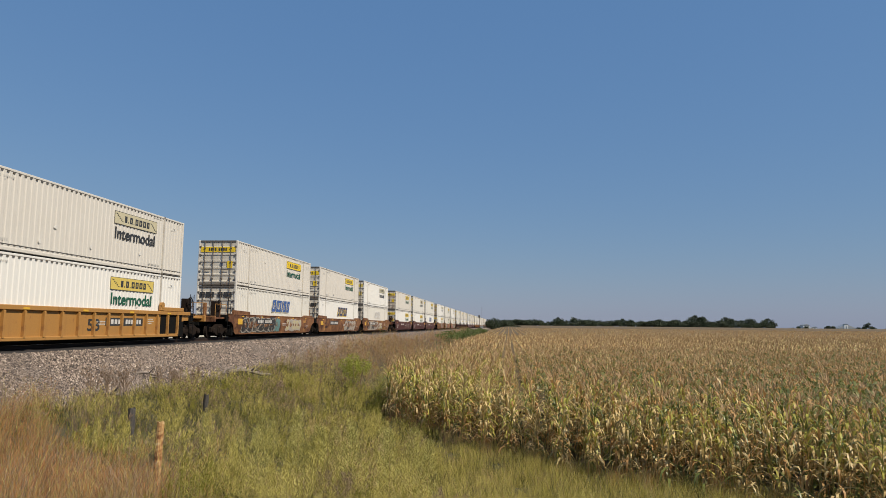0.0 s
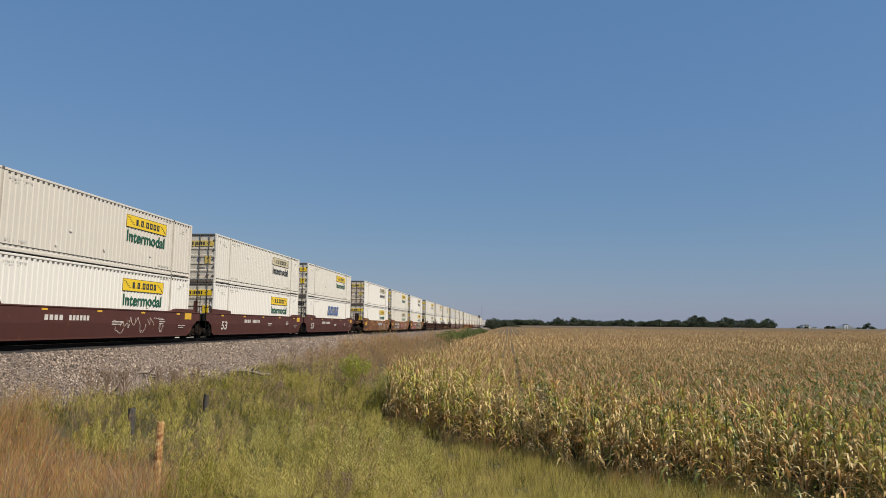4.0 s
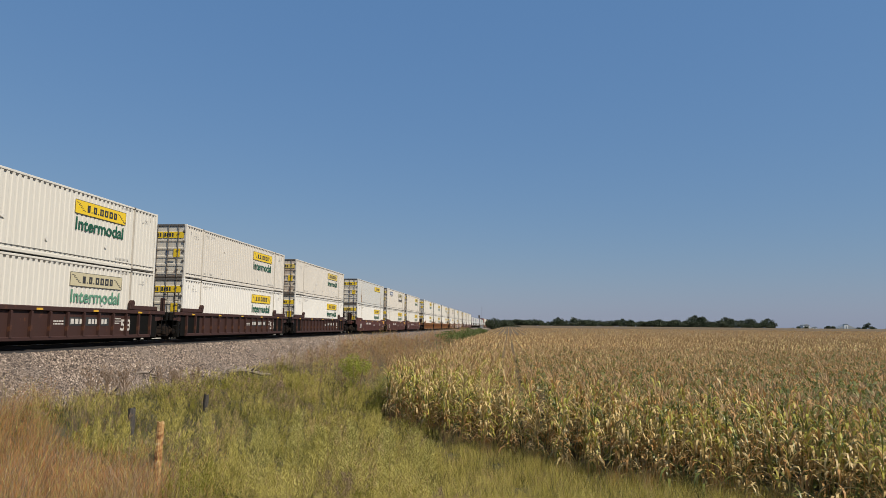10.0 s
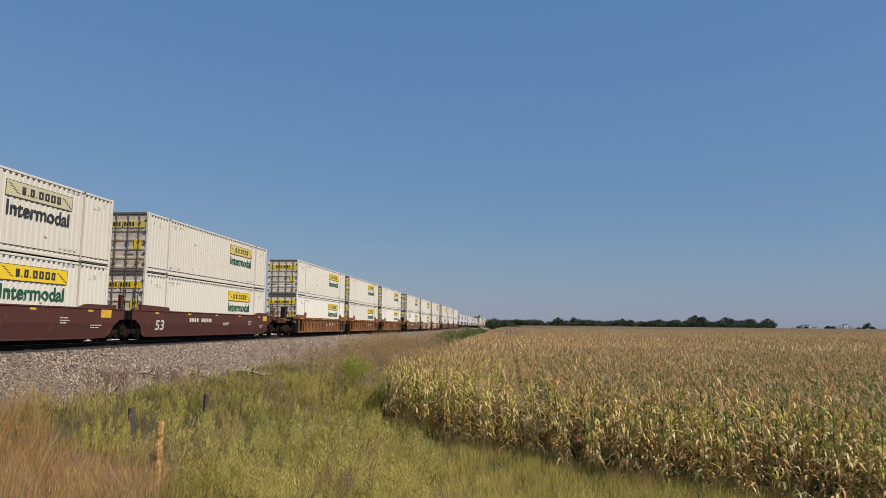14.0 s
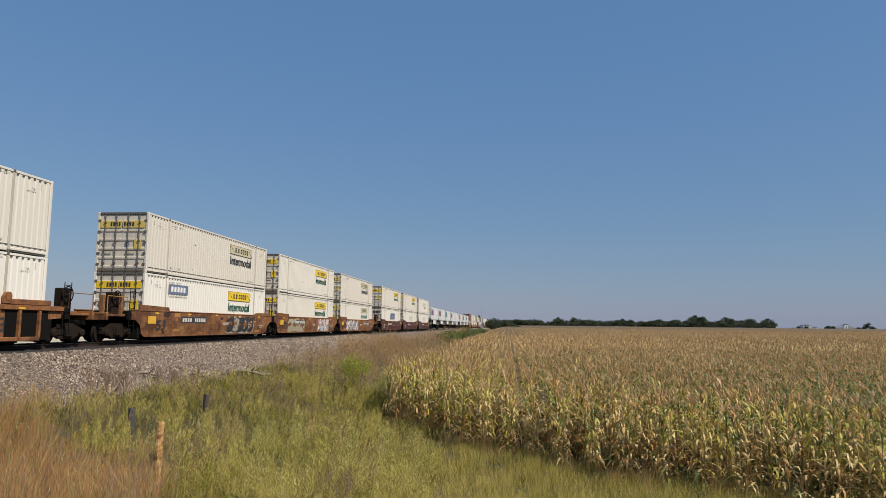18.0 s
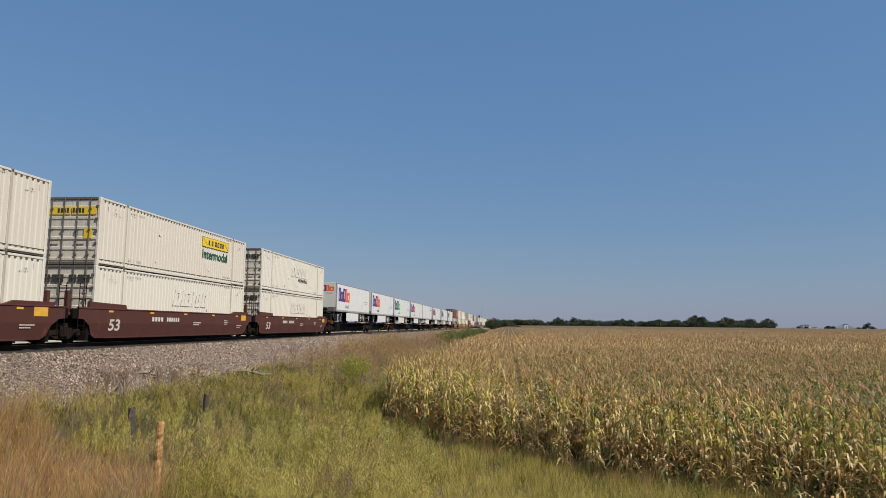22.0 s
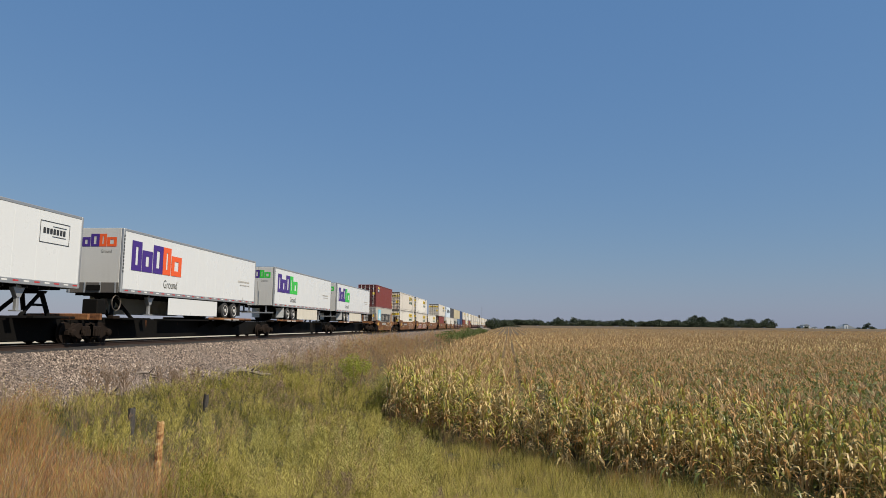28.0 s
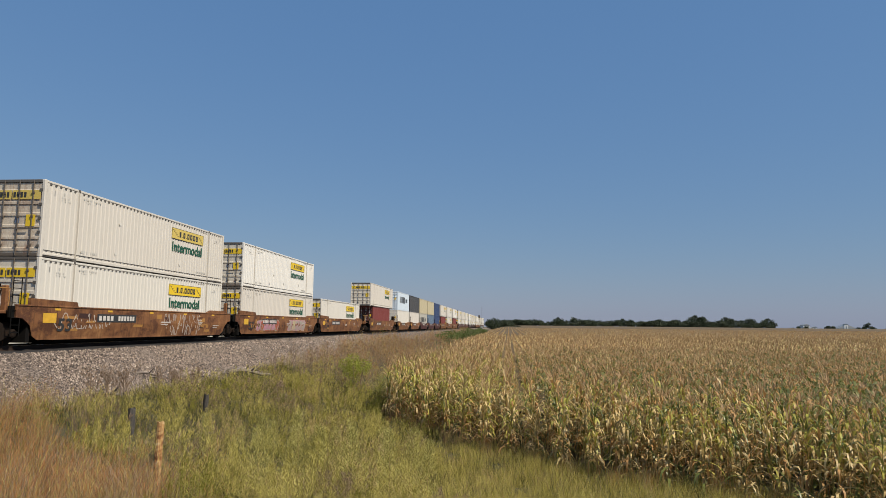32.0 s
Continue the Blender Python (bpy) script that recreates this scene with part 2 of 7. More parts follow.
# ------------------------------------------------------------------ mesh tools
class Shape:
    """Collects vertices and faces, with a material slot for each face."""

    def __init__(self):
        self.v, self.f, self.s = [], [], []

    def add(self, verts, faces, slot=0):
        n = len(self.v)
        self.v += [tuple(p) for p in verts]
        self.f += [tuple(i + n for i in f) for f in faces]
        self.s += [slot] * len(faces)
        return self

    def box(self, x0, x1, y0, y1, z0, z1, c=0.0, slot=0):
        if c <= 0:
            return self.add([(x, y, z) for x in (x0, x1) for y in (y0, y1) for z in (z0, z1)],
                            [(0, 1, 3, 2), (4, 6, 7, 5), (0, 4, 5, 1), (2, 3, 7, 6), (0, 2, 6, 4), (1, 5, 7, 3)], slot)
        c = min(c, 0.45 * min(x1 - x0, y1 - y0, z1 - z0))
        v, idx = [], {}
        for ix, x in enumerate((x0, x1)):
            for iy, y in enumerate((y0, y1)):
                for iz, z in enumerate((z0, z1)):
                    sx, sy, sz = (c if ix == 0 else -c), (c if iy == 0 else -c), (c if iz == 0 else -c)
                    for a, p in enumerate(((x, y + sy, z + sz), (x + sx, y, z + sz), (x + sx, y + sy, z))):
                        idx[ix, iy, iz, a] = len(v)
                        v.append(p)
        f = []
        for s in (0, 1):
            f.append([idx[s, 0, 0, 0], idx[s, 0, 1, 0], idx[s, 1, 1, 0], idx[s, 1, 0, 0]][::(-1 if s else 1)][::-1])
            f.append([idx[0, s, 0, 1], idx[1, s, 0, 1], idx[1, s, 1, 1], idx[0, s, 1, 1]][::(-1 if s else 1)])
            f.append([idx[0, 0, s, 2], idx[0, 1, s, 2], idx[1, 1, s, 2], idx[1, 0, s, 2]][::(-1 if s else 1)])
        for a in (0, 1):
            for b in (0, 1):
                f.append([idx[a, b, 0, 0], idx[a, b, 1, 0], idx[a, b, 1, 1], idx[a, b, 0, 1]])
                f.append([idx[a, 0, b, 0], idx[a, 1, b, 0], idx[a, 1, b, 2], idx[a, 0, b, 2]])
                f.append([idx[0, a, b, 1], idx[1, a, b, 1], idx[1, a, b, 2], idx[0, a, b, 2]])
        for a in (0, 1):
            for b in (0, 1):
                for d in (0, 1):
                    f.append([idx[a, b, d, 0], idx[a, b, d, 1], idx[a, b, d, 2]])
        return self.add(v, f, slot)

    def prism(self, pts, axis, a, b, slot=0):
        """A closed outline pushed along an axis: 'x' takes (y, z), 'y' takes (x, z), 'z' takes (x, y)."""
        def at(p, k):
            return {"x": (k, p[0], p[1]), "y": (p[0], k, p[1]), "z": (p[0], p[1], k)}[axis]
        n = len(pts)
        v = [at(p, a) for p in pts] + [at(p, b) for p in pts]
        f = [tuple(range(n))[::-1], tuple(range(n, 2 * n))] + [(i, (i + 1) % n, n + (i + 1) % n, n + i) for i in range(n)]
        return self.add(v, f, slot)

    def rod(self, p, q, r, n=6, slot=0, r2=None):
        p, q = Vector(p), Vector(q)
        r2 = r if r2 is None else r2
        d = (q - p).normalized()
        u = d.orthogonal().normalized()
        w = d.cross(u)
        ring = [(math.cos(2 * math.pi * i / n), math.sin(2 * math.pi * i / n)) for i in range(n)]
        v = [p + r * (c * u + s * w) for c, s in ring] + [q + r2 * (c * u + s * w) for c, s in ring]
        f = [(i, (i + 1) % n, n + (i + 1) % n, n + i) for i in range(n)] + [tuple(range(n))[::-1], tuple(range(n, 2 * n))]
        return self.add(v, f, slot)

    def lathe(self, centre, prof, n=16, slot=0):
        """Turned about the x axis: prof is a list of (x, radius)."""
        cx, cy, cz = centre
        v = [(cx + x, cy + r * math.cos(2 * math.pi * i / n), cz + r * math.sin(2 * math.pi * i / n)) for x, r in prof for i in range(n)]
        f = []
        for k in range(len(prof) - 1):
            for i in range(n):
                j = (i + 1) % n
                f.append((k * n + i, k * n + j, (k + 1) * n + j, (k + 1) * n + i))
        f += [tuple(range(n)), tuple(range((len(prof) - 1) * n, len(prof) * n))[::-1]]
        return self.add(v, f, slot)

    def mesh(self, name):
        me = bpy.data.meshes.new(name)
        me.from_pydata(self.v, [], self.f)
        if any(self.s):
            me.polygons.foreach_set("material_index", self.s)
        bm = bmesh.new()
        bm.from_mesh(me)
        bmesh.ops.recalc_face_normals(bm, faces=bm.faces)
        bm.to_mesh(me)
        bm.free()
        return me


MESHES = {}


def mesh_of(key, build, *mats):
    """The mesh kept under a key and its materials; build() makes a Shape the first time."""
    full = (key, *mats)
    if full not in MESHES:
        base = MESHES.get((key, None))
        if base is None:
            base = MESHES[(key, None)] = build().mesh(str(key))
        me = base.copy()
        for m in mats:
            me.materials.append(M[m])
        MESHES[full] = me
    return MESHES[full]


def part(name, me, parent, label="", at=None):
    ob = new(name, me)
    ob.parent = parent
    if at is not None:
        ob.matrix_basis = at
    return tagged(ob, label) if label else ob


def words(text, size_y, size_z, bold=0.022):
    """Flat lettering of the built-in font, fitted to a width and height, in the plane x = 0, running along +y."""
    cu = bpy.data.curves.new("lettering", "FONT")
    cu.body, cu.extrude, cu.offset = text, 0.0, bold
    ob = bpy.data.objects.new("lettering", cu)
    scene.collection.objects.link(ob)
    me = bpy.data.meshes.new_from_object(ob.evaluated_get(bpy.context.evaluated_depsgraph_get()))
    co = np.empty(len(me.vertices) * 3)
    me.vertices.foreach_get("co", co)
    co = co.reshape(-1, 3)
    faces = [tuple(p.vertices) for p in me.polygons]
    bpy.data.objects.remove(ob)
    lo, hi = co.min(0), co.max(0)
    s = Shape()
    s.add([(0, (x - lo[0]) / (hi[0] - lo[0]) * size_y, (y - lo[1]) / (hi[1] - lo[1]) * size_z) for x, y, _ in co], faces)
    return s


def blocks(rects, thick=0.004, lean=0.0):
    """Plain blocks in the plane x = 0: each (y0, y1, z0, z1, slot), leaning along y by lean per metre of height."""
    s = Shape()
    for y0, y1, z0, z1, *slot in rects:
        a, b = lean * z0, lean * z1
        s.prism([(y0 + a, z0), (y1 + a, z0), (y1 + b, z1), (y0 + b, z1)], "x", 0, thick, slot[0] if slot else 0)
    return s


def hollow(rects, stroke, thick=0.004, lean=0.0, x=0.0, into=None):
    """Plain hollow blocks in the plane x, each (y0, y1, z0, z1, slot), with a stroke width and a lean."""
    s = into or Shape()
    for y0, y1, z0, z1, slot in rects:
        for a, b, c, d in ((y0, y0 + stroke, z0, z1), (y1 - stroke, y1, z0, z1), (y0 + stroke, y1 - stroke, z1 - 0.8 * stroke, z1), (y0 + stroke, y1 - stroke, z0, z0 + 0.8 * stroke)):
            s.prism([(a + lean * c, c), (b + lean * c, c), (b + lean * d, d), (a + lean * d, d)], "x", x, x + thick, slot)
    return s


def fake_word(y0, y1, z0, z1, n, slot=0, gap=0.3):
    w = (y1 - y0) / n
    return [(y0 + i * w, y0 + (i + 1 - gap) * w, z0, z1, slot) for i in range(n)]


# ------------------------------------------------------------------ boxes (containers)
MOVING = []                # (thing, distance along the train at 0 s, height above rail)


def side_shape(length, z0, z1, outer, slope, inner, depth, x_out, ends=0.15):
    def build():
        s = Shape()
        ys, y, k = [], ends, 0
        steps = [(outer, 0), (slope, 1), (inner, 1), (slope, 0)]
        d = 0.0
        ys.append((y, 0.0))
        while y < length - ends - 1e-4:
            w, to = steps[k % 4]
            y = min(y + w, length - ends)
            d = depth * to
            ys.append((y, d))
            k += 1
        n = len(ys)
        v = [(x_out - d, y, z0) for y, d in ys] + [(x_out - d, y, z1) for y, d in ys]
        v += [(x_out - depth - 0.02, y, z0) for y, d in ys] + [(x_out - depth - 0.02, y, z1) for y, d in ys]
        f = [(i, i + 1, n + i + 1, n + i) for i in range(n - 1)]
        f += [(2 * n + i + 1, 2 * n + i, 3 * n + i, 3 * n + i + 1) for i in range(n - 1)]
        f += [(i + 1, i, 2 * n + i, 2 * n + i + 1) for i in range(n - 1)] + [(n + i, n + i + 1, 3 * n + i + 1, 3 * n + i) for i in range(n - 1)]
        return s.add(v, f)
    return build


def bx(key, *a, mat="under", c=0.0):
    """A chamfered block, kept by its key."""
    return mesh_of(key, lambda: Shape().box(*a, c=c), mat)


def door_shape(w, h):
    """A pressed door leaf: one sheet with raised horizontal bands."""
    def build():
        n = 6
        prof = [(0.05, 0.0), (0.0, 0.0)]
        for i in range(n):
            z = h * (i + 0.12) / n
            prof += [(0.0, z), (-0.028, z + 0.02), (-0.028, z + 0.12), (0.0, z + 0.14)]
        prof += [(0.0, h), (0.05, h)]
        return Shape().prism(prof, "x", 0, w)
    return build


def jb_panel(kind):
    """A framed sign with a dark word on it as plain blocks, and corner flourishes."""
    def build():
        s = Shape().box(0, 0.006, 0, 3.62, 0, 0.56)
        x = 0.0065
        for a in ((0, 3.62, 0, 0.016), (0, 3.62, 0.544, 0.56), (0, 0.02, 0, 0.56), (3.60, 3.62, 0, 0.56)):
            s.prism([(a[0], a[2]), (a[1], a[2]), (a[1], a[3]), (a[0], a[3])], "x", x, x + 0.003, 1)
        y, marks = 0.80, []
        for w in (0.19, 0.06, 0.22, 0.06, 0.25, 0.25, 0.26, 0.22):
            if w < 0.1:
                s.box(x, x + 0.003, y, y + w, 0.13, 0.19, slot=1)
            else:
                marks.append((y, y + w, 0.13, 0.42, 1))
            y += w + 0.085
        hollow(marks, 0.092, 0.003, 0.0, x, s)
        for i in range(4):
            a = 0.1 + i * 0.13
            s.prism([(a, 0.44 - i * 0.09), (a + 0.22, 0.40 - i * 0.09), (a + 0.22, 0.42 - i * 0.09), (a, 0.47 - i * 0.09)], "x", x, x + 0.003, 1)
            a = 3.0 + i * 0.13
            s.prism([(a, 0.40 - i * 0.09), (a + 0.2, 0.34 - i * 0.09), (a + 0.2, 0.37 - i * 0.09), (a, 0.43 - i * 0.09)], "x", x, x + 0.003, 1)
        return s
    return mesh_of("intermodal_panel", build, kind, "ink")


M["grey_dark"] = plain("dull dark lettering", (0.09, 0.085, 0.07), 0.6)
M["green_faded"] = plain("faded green lettering", (0.10, 0.24, 0.16), 0.6)


def word_mark(ink):
    """Five leaning blocks with notches, for a painted wordmark."""
    def build():
        r, y = [], 0.0
        for w in (0.70, 1.05, 0.26, 0.58, 0.62):
            r.append((y, y + w, 0, 0.86, 0))
            y += w + 0.16
        q = hollow([b for b in r if b[1] - b[0] > 0.3], 0.25, 0.004, 0.32)
        for y0, y1, z0, z1, slot in r:
            if y1 - y0 <= 0.3:
                q.prism([(y0, z0), (y1, z0), (y1 + 0.32 * z1, z1), (y0 + 0.32 * z1, z1)], "x", 0, 0.004)
        q.prism([(1.21, 0.1), (1.40, 0.1), (1.60, 0.72), (1.41, 0.72)], "x", 0.0, 0.0038)
        return q
    return mesh_of("wordmark", build, ink)


def drop_of(me):
    """The same flat shape once more, as a Shape."""
    return Shape().add([v.co[:] for v in me.vertices], [tuple(p.vertices) for p in me.polygons])


def marks_and_rib_shade():
    rng = random.Random(5)
    r = []
    for y0, w, z, h in ((1.0, 0.5, 2.35, 0.06), (1.0, 0.25, 2.5, 0.08), (1.0, 0.6, 2.26, 0.04), (2.4, 1.2, 2.55, 0.07), (2.5, 0.8, 2.45, 0.04),
                        (2.4, 1.1, 0.38, 0.1), (12.7, 1.1, 0.38, 0.09), (12.9, 1.0, 2.68, 0.06), (14.9, 0.35, 2.4, 0.06), (14.9, 0.25, 2.52, 0.08),
                        (14.8, 0.5, 2.3, 0.04), (15.5, 0.06, 2.42, 0.22), (0.6, 0.05, 2.4, 0.2), (7.8, 0.05, 2.25, 0.25)):
        n = max(1, int(w / 0.09))
        for i in range(n):
            if rng.random() < 0.85:
                r.append((y0 + i * w / n, y0 + (i + 0.62) * w / n, z, z + h))
    # Slot 1: dark dashes paint the shade where ribs meet the top rail.
    r += [(y, y + 0.11, H53 - 0.155, H53 - 0.108, 1) for y in [0.3 + 0.29 * i for i in range(54)] if not (1.85 < y < 2.15 or 13.9 < y < 14.2)]
    return blocks(r, 0.004)


def scuff_shape(seed):
    def build():
        rng = random.Random(seed)
        s = Shape()
        for _ in range(4):
            y, z = rng.uniform(4, 12), rng.choice([rng.uniform(0.5, 0.8), rng.uniform(0.5, 2.4)])
            pts = [(y + rng.uniform(0.04, 0.13) * math.cos(a), z + rng.uniform(0.04, 0.12) * math.sin(a)) for a in [i * math.pi / 3.5 for i in range(7)]]
            s.prism(pts, "x", 0, 0.0015)
        return s
    return build


SIDE_W = {"ribbed": (0.13, 0.035, 0.09, 0.035, 0.022), "plate": (1.19, 0.006, 0.012, 0.006, 0.006), "iso": (0.07, 0.068, 0.07, 0.068, 0.022)}


def container(s, level, paintwork="white", style="ribbed", logo="jb", sign="gold", door="door", length=L53, second="", seed=0):
    """A shipping box with its doors towards the camera. Returns its thing."""
    h, w = H53, (W53 if length > 13 else 2.44)
    long53 = length > 13
    distant = s > 755          # never comes near the camera
    half = w / 2
    root = new("shipping_container")
    k = (style, length)
    wv = SIDE_W[style]
    side = mesh_of(("side",) + k, side_shape(length, 0.17, h - 0.1, wv[0], wv[1], wv[2], wv[4], half - 0.018), paintwork)
    part("side_panel", side, root)
    part("side_panel", side, root, at=pose(0, length, 0, 0, 0, 180))
    part("roof", bx(("roof",) + k, -half + 0.03, half - 0.03, 0.04, length - 0.04, h - 0.05, h - 0.012, mat=paintwork), root)
    part("floor", bx(("floor",) + k, -half + 0.03, half - 0.03, 0.08, length - 0.04, 0.04, 0.17, mat="frame_dark"), root)
    part("end_wall", bx(("end",) + k, -half + 0.1, half - 0.1, length - 0.07, length - 0.02, 0.16, h - 0.1, mat=paintwork), root)
    for sx in (1, -1):
        a, b = sorted((sx * (half - 0.075), sx * half))
        part("top_rail", bx(("top", sx) + k, a, b, 0.13, length - 0.13, h - 0.1, h - 0.012, mat=paintwork, c=0.012), root)
        if long53:
            part("bottom_rail", bx(("bot", sx) + k, a, b, 2.14, length - 2.14, 0.05, 0.17, mat=paintwork, c=0.012), root)
            for y0, y1 in ((0.13, 1.97), (length - 1.97, length - 0.13)) if sx > 0 else ():
                part("bottom_rail", bx(("bot2", sx, y0) + k, a, b, y0, y1, 0.09, 0.17, mat=paintwork, c=0.012), root)
            a2, b2 = sorted((sx * (half - 0.06), sx * (half - 0.004)))
            if sx > 0:
                part("rub_strip", bx(("rub", sx) + k, a2, b2, 0.14, length - 0.14, 0.265, 0.285, mat="frame_dark"), root)
            a3, b3 = sorted((sx * (half - 0.09), sx * (half + 0.001)))
            for y in (1.97, length - 2.14) if sx > 0 and s < 900 else ():
                part("lift_post", bx(("lift", sx, y) + k, a3, b3, y + 0.03, y + 0.14, 0.0, h - 0.1, mat="post_paint", c=0.015), root)
                part("lift_casting", bx(("liftc", sx, y) + k, a3, b3, y, y + 0.17, h - 0.115, h + 0.004, mat="frame_dark", c=0.02), root)
                part("lift_casting", bx(("liftb", sx, y) + k, a3, b3, y, y + 0.17, -0.003, 0.13, mat="frame_dark", c=0.02), root)
        else:
            part("bottom_rail", bx(("bot", sx) + k, a, b, 0.13, length - 0.13, 0.0, 0.16, mat=paintwork, c=0.012), root)
        a3, b3 = sorted((sx * (half - 0.13), sx * (half + 0.001)))
        part("corner_post", bx(("cpost", sx, 0) + k, a3, b3, 0.0, 0.14, 0.0, h, mat=paintwork, c=0.02), root)
        part("corner_post", bx(("cpost", sx, 1) + k, a3, b3, length - 0.14, length, 0.0, h, mat=paintwork, c=0.02), root)
    part("door_header", bx(("head",) + k, -half + 0.13, half - 0.13, -0.005, 0.1, h - 0.12, h, mat="frame_dark" if long53 else paintwork, c=0.015), root)
    part("door_sill", bx(("sill",) + k, -half + 0.13, half - 0.13, -0.005, 0.1, 0.02, 0.15, mat="door_frame" if long53 else paintwork, c=0.015), root)
    dw = half - 0.14
    dm = door if long53 else {"box_red": "red_door", "box_grey": "grey_door"}.get(paintwork, paintwork)
    for i, x0 in enumerate((-dw - 0.004, 0.004)):
        leaf_door = part("door", mesh_of(("door",) + k, door_shape(dw, h - 0.28), dm), root, at=pose(x0, 0.03, 0.15))
        for xr in (0.3, 0.3 + (dw - 0.6))[:1 if s > 900 else 2]:
            rod = mesh_of(("rod",) + k, lambda: Shape().rod((0, -0.05, -0.1), (0, -0.05, h - 0.2), 0.02, 6)
                          .box(-0.05, 0.05, -0.075, -0.02, 0.25, 0.33).box(-0.05, 0.05, -0.075, -0.02, 1.3, 1.38).box(-0.05, 0.05, -0.075, -0.02, 2.2, 2.28), "rod" if long53 else "white_ink")
            part("lock_rod", rod, leaf_door, at=pose(xr, 0, 0))
        if not distant:
            part("lock_handle", bx(("handle", i) + k, 0.28, 0.75, -0.085, -0.06, 0.86, 0.9, mat="rod"), leaf_door)
        if long53:
            if not distant:
                tagged(part("hinge", mesh_of(("hinge", i) + k, lambda: (lambda q: [q.box(-0.06 + (dw if i else 0), 0.06 + (dw if i else 0), -0.05, 0.0, z, z + 0.1) for z in (0.2, 0.72, 1.24, 1.76, 2.3)] and q)(Shape()), "frame_dark"), leaf_door), kind="stuff")
            if logo in ("jb", "jb_only"):
                def word_band(i=i):
                    q = Shape().box(0.02, dw - 0.02, -0.036, -0.03, 2.0, 2.34)
                    for y0, y1, z0, z1, sl in fake_word(0.55 if i == 0 else 0.06, dw - 0.06 if i == 0 else 0.62, 2.07, 2.27, 4, 1, 0.35):
                        q.box(y0, y1, -0.042, -0.0365, z0, z1, slot=1)
                    return q
                part("door_sign", mesh_of(("band", i) + k, word_band, sign if sign != "pale_gold" else "old_gold", "ink"), leaf_door)
                if i == 1:
                    part("placard", bx(("plac",) + k, 0.62, 0.98, -0.04, -0.032, 0.98, 1.42, mat="gold" if sign != "pale_gold" else "old_gold"), leaf_door)
                    part("placard", bx(("plac2",) + k, 0.2, 0.36, -0.04, -0.032, 1.1, 1.35, mat="slate"), leaf_door)
            elif logo == "swift":
                part("door_sign", mesh_of(("swd", i) + k, lambda: (lambda q: [q.box(a, b, -0.042, -0.034, 2.02, 2.36) for a, b in ((0.1, 0.42), (0.5, 0.8), (0.86, 1.02))] and q)(Shape()), "ink"), leaf_door)
        else:
            part("placard", bx(("plac4", i) + k, 0.68, 0.95, -0.04, -0.032, 0.75 + 0.7 * i, 1.05 + 0.7 * i, mat="gold" if i else "white_ink"), leaf_door)
    x = half + 0.0005
    if logo in ("jb", "jb_only"):
        part("sign_panel", jb_panel(sign), root, {"gold": "yellow sign with black blocks", "old_gold": "faded ochre sign", "pale_gold": "bleached pale sign"}[sign], pose(x, 9.72, 1.95))
        if logo == "jb":
            part("lettering", mesh_of("word_intermodal", lambda: words("Intermodal", 3.4, 0.52), "green_ink" if sign != "pale_gold" else "ink" if seed % 2 else "green_faded"),
                 root, "dark green lettering", pose(x + 0.003, 9.82, 1.3))
    elif logo == "swift":
        ink = {"gold": "blue_ink", "old_gold": "navy_ink", "pale_gold": "grey_scuff"}[sign]
        part("wordmark", word_mark(ink), root, {"blue_ink": "blue leaning blocks", "navy_ink": "navy leaning blocks", "grey_scuff": "ghostly white leaning blocks"}[ink], pose(x, 6.7, 1.42))
        if ink != "grey_scuff":
            part("wordmark_shadow", mesh_of("wordmark_drop", lambda: drop_of(MESHES[("wordmark", None)]), "gold" if ink == "navy_ink" else "pale_gold"), root, "yellow edge behind the blocks", pose(x - 0.002, 6.63, 1.37))
        if second == "sub":
            part("lettering", mesh_of("sub_word", lambda: words("INTERMODAL", 2.5, 0.26), "ink"), root, "", pose(x, 8.3, 1.06))
    elif logo == "star":
        part("sign_panel", bx("star_panel", 0, 0.004, 0, 1.6, 0, 1.85, mat="ice_blue"), root, "light blue square sign", pose(x, 1.62, 0.75))
        def star():
            pts = []
            for i in range(14):
                r = 0.8 if i % 2 == 0 else 0.27
                pts.append((0.87 + r * math.sin(i * math.pi / 7), 0.95 + r * math.cos(i * math.pi / 7)))
            q = Shape()
            for i in range(14):
                q.prism([(0.87, 0.95), pts[i], pts[(i + 1) % 14]], "x", 0, 0.004)
            return q
        part("star_emblem", mesh_of("star", star, "white_ink"), root, "white seven-pointed star", pose(x + 0.005, 1.55, 0.75))
        def big_word():
            r, y = [], 0.0
            for w in (1.12, 0.98, 0.80, 0.86, 0.86, 0.94):
                r.append((y, y + w, 0, 1.05, 0))
                y += w + 0.20
            q = hollow(r, 0.23)
            return q
        part("wordmark", mesh_of("bigword", big_word, "ink"), root, "black block wordmark", pose(x, 3.85, 1.02))
        def rust_patch():
            q, rng = Shape(), random.Random(8)
            for i in range(10):
                y0 = 11.05 + 0.1 * i
                top, foot = 2.45 - 0.9 * rng.random() * (1 - i / 12), 0.2 + 0.5 * rng.random() * (1 - i / 10)
                q.prism([(y0, foot), (y0 + 0.11, foot + 0.08), (y0 + 0.11, top - 0.1), (y0 + 0.03, top)], "x", 0, 0.002 + 0.0003 * (i % 2))
            for i in range(4):
                q.prism([(0.15 + 0.09 * i, 0.3), (0.25 + 0.09 * i, 0.4), (0.23 + 0.09 * i, 1.2 + rng.random()), (0.17 + 0.09 * i, 2.4 - 0.3 * i)], "x", 0, 0.002 + 0.0003 * (i % 2))
            return q
        part("rust_stain", mesh_of("rust_patch", rust_patch, "rust_stain"), root, "", pose(x, 0, 0))
    elif logo == "flag":
